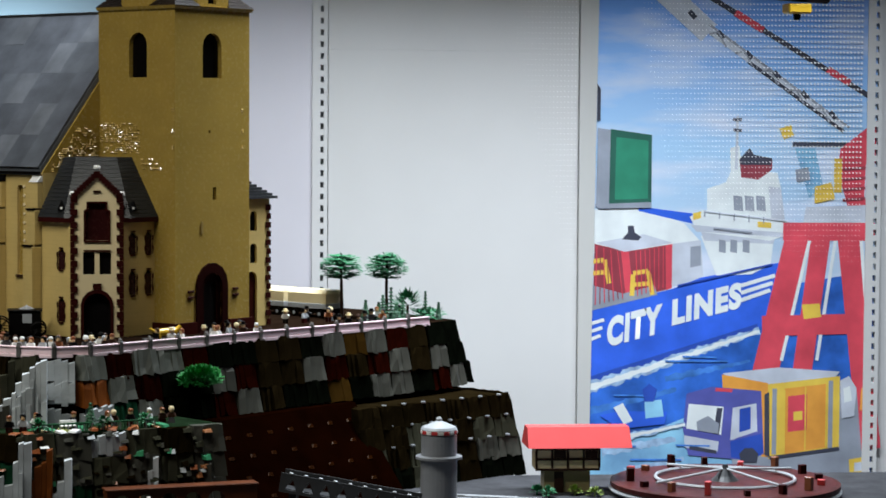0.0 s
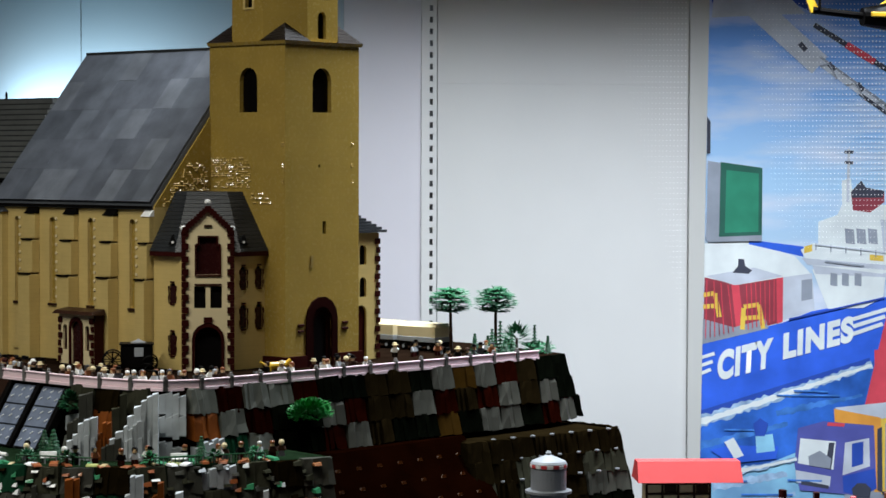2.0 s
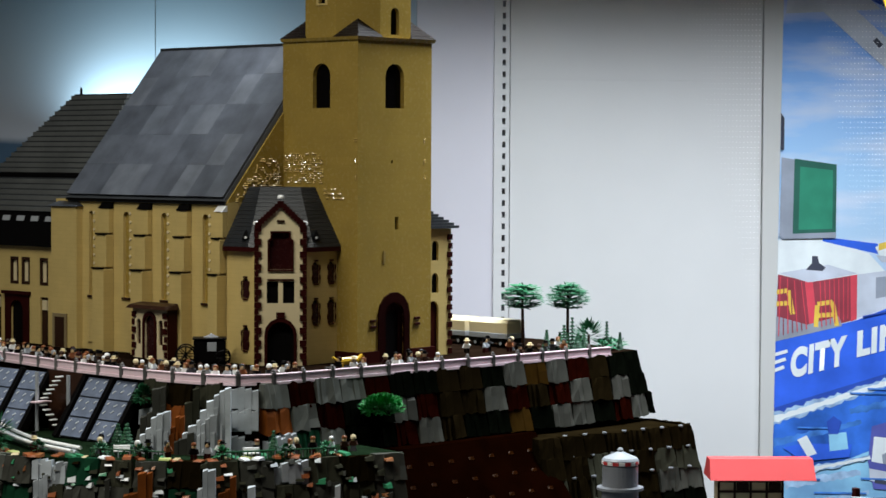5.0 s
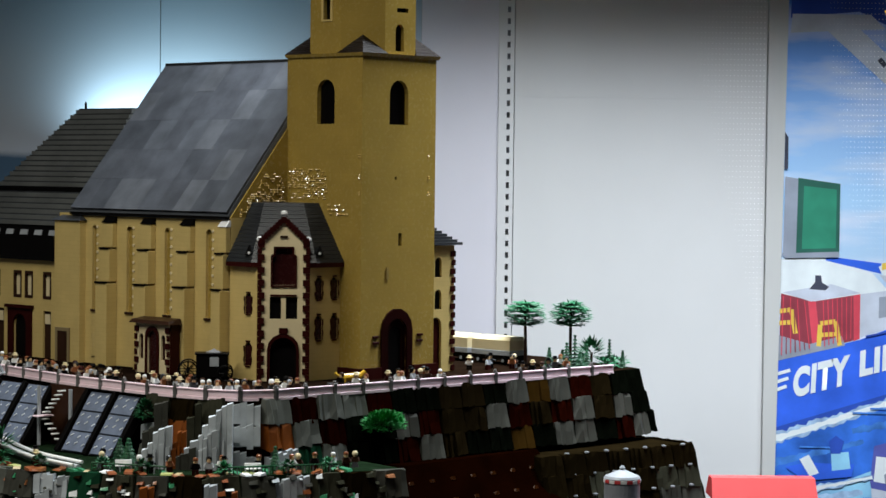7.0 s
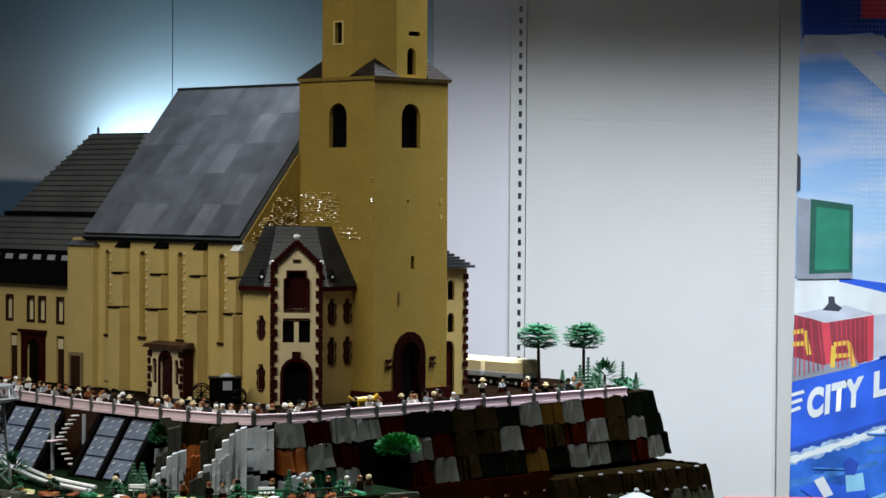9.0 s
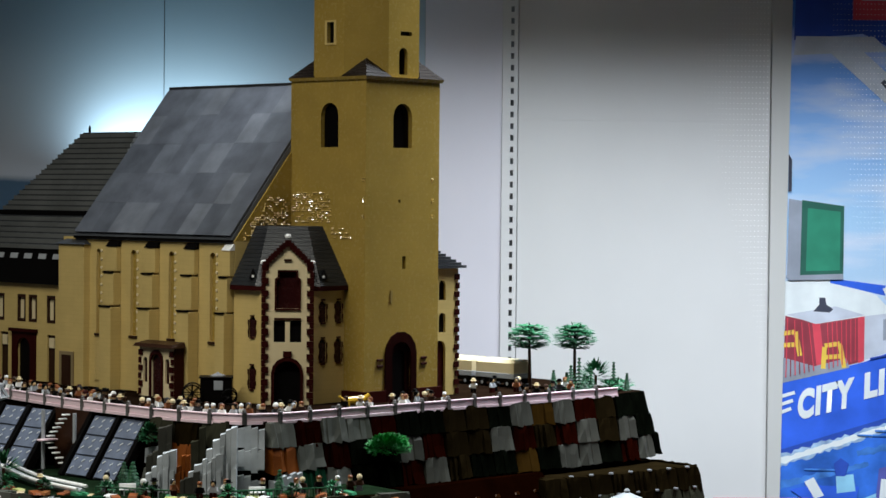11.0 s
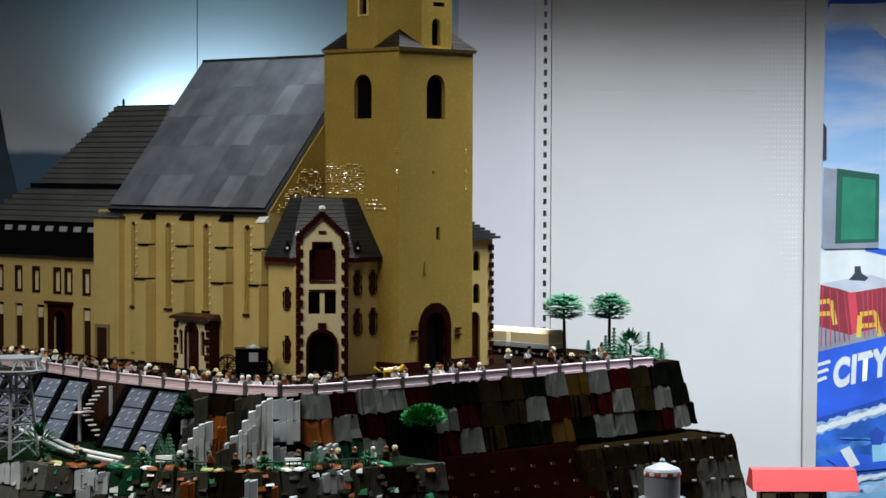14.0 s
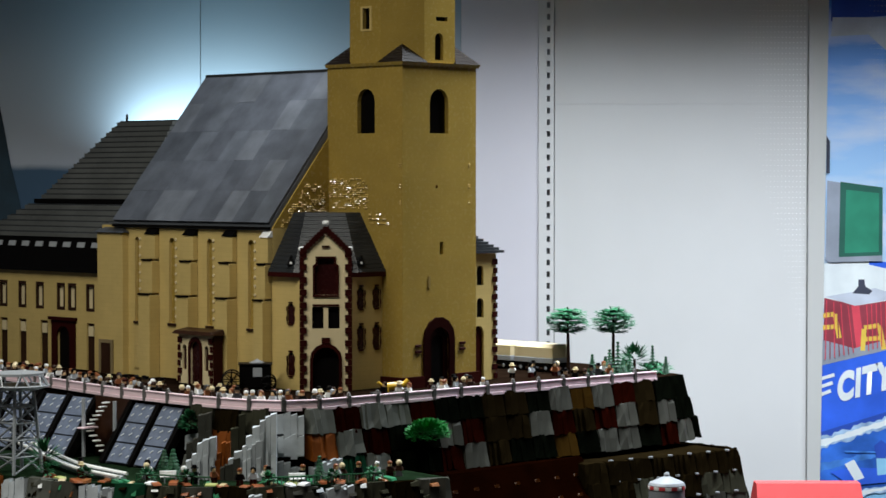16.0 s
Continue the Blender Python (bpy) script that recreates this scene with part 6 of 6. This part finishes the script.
print_shape("hull_foot", [(1044, 668), (1342, 574), (1342, 586), (1044, 690)], I_DEEP)
spray("bow_wave", (1043, 688), (1346, 586), 22, 12, I_FOAM)
spray("bow_wave", (1043, 689), (1346, 587), 12, 6, I_WHITE)
spray("sea_light", (1046, 730), (1200, 690), 16, 8, I_SEA)
spray("sea_light", (1180, 672), (1330, 640), 14, 6, I_SEA)
spray("sea_light", (1070, 800), (1200, 780), 18, 10, I_FOAM)
spray("sea_light", (1110, 835), (1215, 815), 16, 8, I_FOAM)
print_shape("deck_box", [(1190, 432), (1240, 425), (1245, 490), (1190, 508)], I_PALE)
print_shape("deck_window", [(1222, 437), (1240, 435), (1241, 470), (1222, 474)], I_GREY)
print_shape("red_container", [(1054, 432), (1105, 444), (1118, 530), (1052, 545)], I_DRED)
print_shape("red_container", [(1108, 446), (1190, 432), (1190, 510), (1120, 530)], I_DRED)
print_shape("container_edge", [(1100, 444), (1114, 446), (1124, 530), (1110, 532)], I_RED)
print_shape("container_edge", [(1178, 434), (1190, 432), (1190, 510), (1180, 514)], I_RED)
print_shape("container_top", [(1056, 430), (1140, 415), (1190, 430), (1106, 446)], I_PALE)
print_shape("winch", [(1102, 424), (1112, 412), (1112, 400), (1122, 400), (1124, 412), (1136, 420), (1130, 426)], I_DARK)
print_shape("deck_shadow", [(1051, 505), (1105, 520), (1160, 505), (1165, 522), (1049, 550)], I_GREY)
for cx, cy in ((1060, 480), (1136, 500)):
    for a, b in (((cx - 16, cy + 24), (cx - 14, cy - 14)), ((cx - 14, cy - 16), (cx + 12, cy - 20)), ((cx + 12, cy - 20), (cx + 20, cy + 22)), ((cx - 12, cy + 4), (cx + 15, cy + 2))):
        bar("yellow_rail", a, b, 8, I_YEL)
print_shape("bridge_base", [(1240, 418), (1370, 414), (1364, 468), (1330, 486), (1268, 488)], I_WHITE)
print_shape("bridge_shadow", [(1240, 410), (1372, 418), (1368, 432), (1246, 426)], I_PALE)
print_shape("bridge_deck", [(1220, 384), (1242, 372), (1392, 390), (1388, 418), (1362, 426), (1234, 410)], I_WHITE)
print_shape("deck_edge", [(1222, 398), (1386, 412), (1384, 420), (1232, 410)], I_PALE)
print_shape("wheelhouse", [(1250, 334), (1285, 322), (1380, 330), (1388, 390), (1250, 374)], I_WHITE)
print_shape("wheelhouse_shade", [(1358, 330), (1380, 330), (1388, 390), (1364, 386)], I_PALE)
print_shape("upper_deck", [(1282, 324), (1292, 302), (1312, 298), (1374, 306), (1380, 332)], I_WHITE)
print_shape("radar_house", [(1290, 262), (1306, 258), (1311, 302), (1291, 306)], I_WHITE)
print_shape("deck_mark", [(1226, 378), (1240, 374), (1240, 386), (1226, 390)], I_YEL)
print_shape("deck_mark", [(1340, 392), (1364, 394), (1364, 404), (1340, 402)], I_YEL)
for x in (1296, 1316, 1336):
    print_shape("bridge_window", [(x, 346), (x + 16, 348), (x + 18, 374), (x + 2, 372)], I_GREY)
for x in (1272, 1292, 1314):
    print_shape("lower_window", [(x, 424), (x + 12, 426), (x + 12, 448), (x, 446)], I_GREY)
print_shape("funnel", [(1306, 282), (1324, 262), (1332, 274), (1364, 280), (1364, 300), (1340, 318), (1310, 314)], I_DRED)
print_shape("funnel_top", [(1306, 282), (1324, 262), (1332, 274), (1364, 280), (1362, 292), (1308, 292)], I_DARK)
bar("ship_mast", (1302, 206), (1301, 300), 5, I_PALE)
bar("mast_cross", (1294, 212), (1310, 212), 5, I_DARK)
bar("mast_cross", (1295, 230), (1310, 231), 5, I_DARK)
for k in range(3):
    bar("stripe", (1046, 574 + 14 * k), (1072 - 3 * k, 566 + 14 * k), 6, I_WHITE)
    bar("stripe", (1312, 506 + 13 * k), (1372 - 4 * k, 488 + 13 * k), 7, I_WHITE)


def lettering(text, px, py, width, cap, turn, lean):
    layer_no[0] += 1
    c = bpy.data.curves.new("lettering", "FONT")
    c.body, c.size, c.offset, c.extrude = text, 1.0, 0.06, 0.0
    c.space_character = 1.14
    c.materials.append(I_WHITE)
    ob = new("lettering", c)
    bpy.context.view_layer.update()
    w = ob.dimensions.x
    sx, sy = width * PK / w, cap * PZ / 0.70
    shear = Matrix(((1, lean, 0, 0), (0, 1, 0, 0), (0, 0, 1, 0), (0, 0, 0, 1)))
    stand = Matrix(((1, 0, 0, 0), (0, 0, -1, 0), (0, 1, 0, 0), (0, 0, 0, 1)))
    slant = Matrix(((1, 0, 0, 0), (math.tan(radians(turn)), 1, 0, 0), (0, 0, 1, 0), (0, 0, 0, 1)))
    me = bpy.data.meshes.new_from_object(ob)
    scene.collection.objects.unlink(ob)
    bpy.data.objects.remove(ob)
    me.transform(stand @ slant @ shear @ Matrix.Diagonal((sx, sy, 1, 1)))
    o2 = new("lettering", me)
    o2.parent = poster
    o2.location = ((px - 1300) * PK, -0.00002 * layer_no[0] - 0.0001, (441 - py) * PZ)


lettering("CITY", 1077, 611, 96, 45, 14.5, 0.04)
lettering("LINES", 1190, 574, 122, 40, 14.5, 0.02)
# crane booms and cables
bar("boom", (1140, -40), (1250, 60), 40, I_PALE)
bar("boom", (1230, 40), (1490, 225), 13, I_PALE)
bar("boom_edge", (1250, 45), (1500, 225), 4, I_GREY)
bar("boom_cable", (1320, 110), (1490, 232), 6, I_DARK)
bar("jib", (1240, -10), (1546, 176), 9, I_DARK)
bar("jib_band", (1296, 24), (1345, 54), 12, I_RED)
bar("jib_band", (1460, 122), (1500, 146), 12, I_RED)
for k in range(6):
    bar("boom_joint", (1215 + 50 * k, 22 + 35 * k), (1226 + 50 * k, 34 + 35 * k), 9, I_DARK)
bar("arm", (1400, 255), (1520, 255), 8, I_DARK)
print_shape("lamp_head", [(1376, 228), (1396, 220), (1402, 240), (1384, 246)], I_YEL)
# crane tower and legs
print_shape("crane_cab", [(1485, 262), (1548, 212), (1548, 368), (1500, 368), (1480, 300)], I_RED)
print_shape("cab_panel", [(1530, 290), (1548, 288), (1548, 355), (1528, 350)], I_PALE)
print_shape("cab_window", [(1404, 262), (1440, 262), (1455, 330), (1430, 350)], I_LWATER)
print_shape("cab_stripe", [(1474, 280), (1488, 280), (1488, 340), (1474, 340)], I_YEL)
print_shape("platform", [(1425, 366), (1548, 362), (1548, 394), (1420, 394)], I_PALE)
print_shape("crane_beam", [(1385, 394), (1548, 394), (1548, 426), (1385, 426)], I_RED)
bar("crane_leg", (1412, 420), (1350, 690), 46, I_RED)
bar("crane_leg", (1452, 420), (1420, 680), 34, I_RED)
bar("crane_leg", (1502, 420), (1545, 800), 40, I_RED)
bar("leg_edge", (1432, 426), (1385, 640), 6, I_WHITE)
bar("leg_edge", (1478, 426), (1448, 640), 6, I_WHITE)
bar("leg_edge", (1524, 426), (1548, 690), 6, I_WHITE)
bar("cross_beam", (1350, 578), (1535, 574), 36, I_RED)
print_shape("beam_lamp", [(1420, 540), (1452, 538), (1455, 562), (1424, 566)], I_YEL)
# quay, lorry and box
print_shape("quay", [(1300, 800), (1480, 690), (1520, 690), (1540, 905), (1300, 905)], I_GREY)
print_shape("box_top", [(1282, 662), (1380, 652), (1490, 660), (1470, 684), (1385, 690), (1300, 684)], I_PALE)
print_shape("box_end", [(1280, 664), (1362, 680), (1364, 812), (1352, 812), (1350, 700), (1282, 690)], I_ORA)
print_shape("box_side", [(1362, 682), (1490, 668), (1490, 800), (1364, 816)], I_YEL)
print_shape("box_panel", [(1392, 690), (1466, 682), (1466, 796), (1392, 808)], I_ORA)
print_shape("box_sign", [(1398, 704), (1432, 700), (1432, 764), (1398, 768)], I_RED)
print_shape("sign_mark", [(1408, 732), (1424, 730), (1424, 746), (1408, 748)], I_YEL)
bar("box_post", (1374, 690), (1374, 808), 8, I_GREY)
bar("box_post", (1474, 676), (1474, 798), 8, I_GREY)
print_shape("lorry_cab", [(1218, 698), (1262, 686), (1350, 694), (1356, 806), (1330, 818), (1222, 808), (1212, 760)], I_PURP)
print_shape("windscreen", [(1222, 716), (1284, 722), (1280, 772), (1218, 760)], I_WHITE)
print_shape("bumper", [(1214, 772), (1276, 784), (1274, 802), (1216, 794)], I_PALE)
print_shape("side_window", [(1300, 724), (1342, 716), (1344, 766), (1296, 782)], I_PALE)
print_shape("door_window", [(1312, 726), (1332, 722), (1332, 762), (1312, 768)], I_DEEP)
print_shape("grille", [(1224, 790), (1272, 800), (1272, 806), (1224, 798)], I_DARK)
print_shape("cab_shadow", [(1296, 784), (1352, 770), (1356, 806), (1330, 818), (1298, 812)], I_DEEP)
print_shape("wiper", [(1272, 724), (1282, 724), (1276, 772), (1266, 770)], I_DARK)
print_shape("cab_roof_light", [(1270, 688), (1300, 690), (1298, 696), (1268, 694)], I_RED)
for k, (wx, wy, wl) in enumerate(((1090, 700, 70), (1180, 640, 110), (1210, 632, 60), (1070, 790, 60), (1120, 815, 90), (1200, 790, 60))):
    bar("water_streak", (wx, wy), (wx + wl, wy + 3 - wl * 0.02), 3, I_SEA)
for k in range(4):
    bar("crane_rib", (1490, 300 + 18 * k), (1530, 296 + 18 * k), 5, I_DRED)
print_shape("crane_block", [(1440, 330), (1470, 322), (1476, 352), (1440, 360)], I_YEL)
print_shape("crane_block", [(1405, 300), (1428, 296), (1432, 318), (1408, 322)], I_GREY)
print_shape("orange_cargo", [(1528, 690), (1546, 684), (1546, 726), (1526, 730)], I_ORA)
print_shape("boat", [(1066, 736), (1100, 728), (1184, 730), (1180, 752), (1100, 760)], I_BLUE)
print_shape("boat_mark", [(1090, 722), (1106, 714), (1124, 746), (1108, 752)], I_WHITE)
print_shape("boat_mark", [(1144, 712), (1174, 708), (1178, 738), (1146, 742)], I_LWATER)
print_shape("boat_mark", [(1140, 690), (1152, 680), (1166, 690), (1160, 712), (1144, 712)], I_DEEP)
spray("wake", (1108, 776), (1216, 752), 14, 8, I_FOAM)
spray("wake", (1110, 775), (1216, 753), 7, 5, I_WHITE)
print_shape("quay_box", [(1508, 818), (1544, 812), (1546, 846), (1510, 850)], I_YEL)
print_shape("quay_box_mark", [(1518, 824), (1536, 822), (1536, 838), (1518, 840)], I_PALE)
for k in range(7):
    bar("container_rib", (1058 + 6 * k, 436 + 1.5 * k), (1056 + 8 * k, 540 - 2 * k), 1.6, I_DRED if k % 2 else I_RED)
    bar("container_rib", (1126 + 8 * k, 444 - 1.4 * k), (1130 + 7.4 * k, 524 - 2.4 * k), 1.6, I_RED)
for k in range(5):
    bar("deck_rail", (1246 + 26 * k, 372 + 3 * k), (1246 + 26 * k, 384 + 3 * k), 2, I_GREY)
bar("deck_rail", (1244, 374), (1390, 391), 2, I_PALE)
bar("deck_line", (1262, 404), (1330, 412), 3, I_GREY)
bar("hull_line", (1200, 506), (1366, 468), 3, I_DEEP)
print_shape("lorry_gap", [(1356, 700), (1364, 696), (1366, 812), (1357, 808)], I_DARK)
print_shape("lorry_wheel", [(1312, 806), (1322, 796), (1336, 796), (1346, 806), (1344, 822), (1316, 822)], I_DARK)
print_shape("seat_shape", [(1236, 748), (1256, 738), (1276, 752), (1274, 770), (1238, 764)], I_GREY)
bar("box_foot", (1366, 814), (1490, 798), 6, I_DARK)
for k in range(3):
    bar("box_edge", (1392 + 37 * k, 692 - 5 * k), (1392 + 37 * k, 808 - 6 * k), 2.5, I_YEL)
for k in range(5):
    bar("boom_lattice", (1250 + 46 * k, 62 + 33 * k), (1266 + 46 * k, 58 + 33 * k), 3, I_GREY)
    bar("boom_lattice", (1266 + 46 * k, 58 + 33 * k), (1280 + 46 * k, 84 + 33 * k), 3, I_GREY)
print_shape("quay_mark", [(1490, 676), (1506, 668), (1520, 690), (1516, 740), (1494, 744)], I_PALE)
print_shape("quay_mark", [(1496, 690), (1508, 686), (1512, 712), (1498, 716)], I_WHITE)
# green container hanging at the edge
print_shape("container_side", [(1058, 228), (1082, 232), (1082, 364), (1056, 362)], I_GREY)
print_shape("container_front", [(1080, 230), (1152, 240), (1152, 366), (1078, 364)], I_DGRN)
print_shape("container_panel", [(1090, 244), (1146, 250), (1146, 352), (1088, 354)], I_GRN)
print_shape("container_foot", [(1054, 362), (1152, 358), (1152, 368), (1060, 370)], I_GREY)
print_shape("chain", [(1056, 150), (1062, 160), (1062, 215), (1056, 215)], I_DARK)

# white diamonds for the glints on the metal's pressed dimples, larger towards the posts
GLINT = mat("glint_white", (0.9, 0.9, 0.9), 0.3, vary=0.02)


def dimples(name, x0, x1, z0, z1, y, fade, size, label):
    bm_v, bm_f = [], []
    nx, nz = round((x1 - x0) / 0.0103), round((z1 - z0) / 0.0146)
    for i in range(nx):
        x = x0 + (i + 0.5) * (x1 - x0) / nx
        for j in range(nz):
            z = z0 + (j + 0.5) * 0.0146
            s = min(1, max(0.0, (x - fade[0] - fade[2] * max(0, 1.9 - z)) / (fade[1] - fade[0])))
            if s < 0.1:
                continue
            r = (0.0006 + size * s) * min(1, max(0, (z - z0) / 0.45))
            if r < 0.0006:
                continue
            k = len(bm_v)
            bm_v += [(x - r, y - 0.0006, z), (x, y - 0.0012, z - r), (x + r, y - 0.0006, z), (x, y, z + r)]
            bm_f += [(k, k + 1, k + 2, k + 3)]
    me = bpy.data.meshes.new(name)
    me.from_pydata(bm_v, [], bm_f)
    me.materials.append(GLINT)
    ob = new(name, me)
    tagged(ob, label, "wall dimples", kind="stuff")


dimples("panel_glints", 0.76, 0.995, 0.60, 2.2, 6.199, (0.76, 1.0, 0.24), 0.0023, "rows of small white glints painted on the dimples of white sheet metal")
dimples("poster_glints", 1.10, 1.80, 1.05, 2.2, 6.184, (1.10, 1.7, 0.15), 0.0033, "rows of small white glints painted over the poster")

# ---- toy helicopter hung from the ceiling ----
heli = thing("helicopter", pose(1.385, 5.4, 1.835, 0, 0, 8), "black and yellow toy helicopter hung on a thread", "helicopter")
bm = bmesh.new()
for a, b, r0, r1 in (((-0.10, 0, 0.012), (-0.02, 0, 0.012), 0.022, 0.036), ((-0.02, 0, 0.012), (0.10, 0, 0.0), 0.036, 0.030)):
    v = Vector(b) - Vector(a)
    lathe(bm, [(r0, 0), (r1, v.length)], 14, Matrix.Translation(a) @ v.to_track_quat("Z", "Y").to_matrix().to_4x4())
part("body", bm, BLACK, heli)
bm = bmesh.new()
bbox(bm, -0.09, 0.09, -0.037, -0.030, 0.010, 0.022, 0.002)
part("stripe", bm, YELLOW, heli)
bm = bmesh.new()
hull(bm, [(-0.045, -0.025, 0.045), (0.05, -0.025, 0.045), (0.05, 0.025, 0.045), (-0.045, 0.025, 0.045)], [(-0.015, -0.015, 0.064), (0.03, -0.015, 0.064), (0.03, 0.015, 0.064), (-0.015, 0.015, 0.064)])
part("engine_cover", bm, YELLOW, heli)
bm = bmesh.new()
tube(bm, (-0.10, 0, 0.014), (-0.225, 0, 0.026), 0.009, 10)
part("tail_boom", bm, BLACK, heli)
bm = bmesh.new()
hull(bm, [(-0.23, -0.004, 0.02), (-0.205, -0.004, 0.02), (-0.205, 0.004, 0.02), (-0.23, 0.004, 0.02)], [(-0.245, -0.003, 0.062), (-0.228, -0.003, 0.062), (-0.228, 0.003, 0.062), (-0.245, 0.003, 0.062)])
part("tail_fin", bm, YELLOW, heli)
bm = bmesh.new()
bbox(bm, -0.214, -0.208, -0.012, -0.007, 0.028, 0.066)
part("tail_rotor", bm, BLACK, heli)
bm = bmesh.new()
bbox(bm, -0.01, 0.05, -0.024, 0.024, -0.055, -0.030, 0.004)
part("belly", bm, YELLOW, heli)
bm = bmesh.new()
lathe(bm, [(0.008, -0.070), (0.010, -0.055)], 12, pose(0.02, 0, 0))
part("lamp", bm, BLACK, heli)
bm = bmesh.new()
lathe(bm, [(0.008, 0.064), (0.012, 0.068), (0.012, 0.078), (0.005, 0.082)], 14, pose(0.01, 0, 0))
part("rotor_hub", bm, BLACK, heli)
for k, a in enumerate((200, 340, 80)):
    bm = bmesh.new()
    hull(bm, [(0.01, -0.006, 0.074), (0.16, -0.008, 0.084), (0.16, 0.008, 0.084), (0.01, 0.006, 0.074)], [(0.01, -0.006, 0.077), (0.16, -0.008, 0.087), (0.16, 0.008, 0.087), (0.01, 0.006, 0.077)])
    ob = part("rotor_blade", bm, BLACK, heli)
    ob.matrix_local = pose(0.01, 0, 0, 0, 0, a)
bm = bmesh.new()
tube(bm, (0.01, 0, 0.082), (0.01, 0, 1.0645), 0.0004, 5)
part("thread", bm, LGREY, heli)
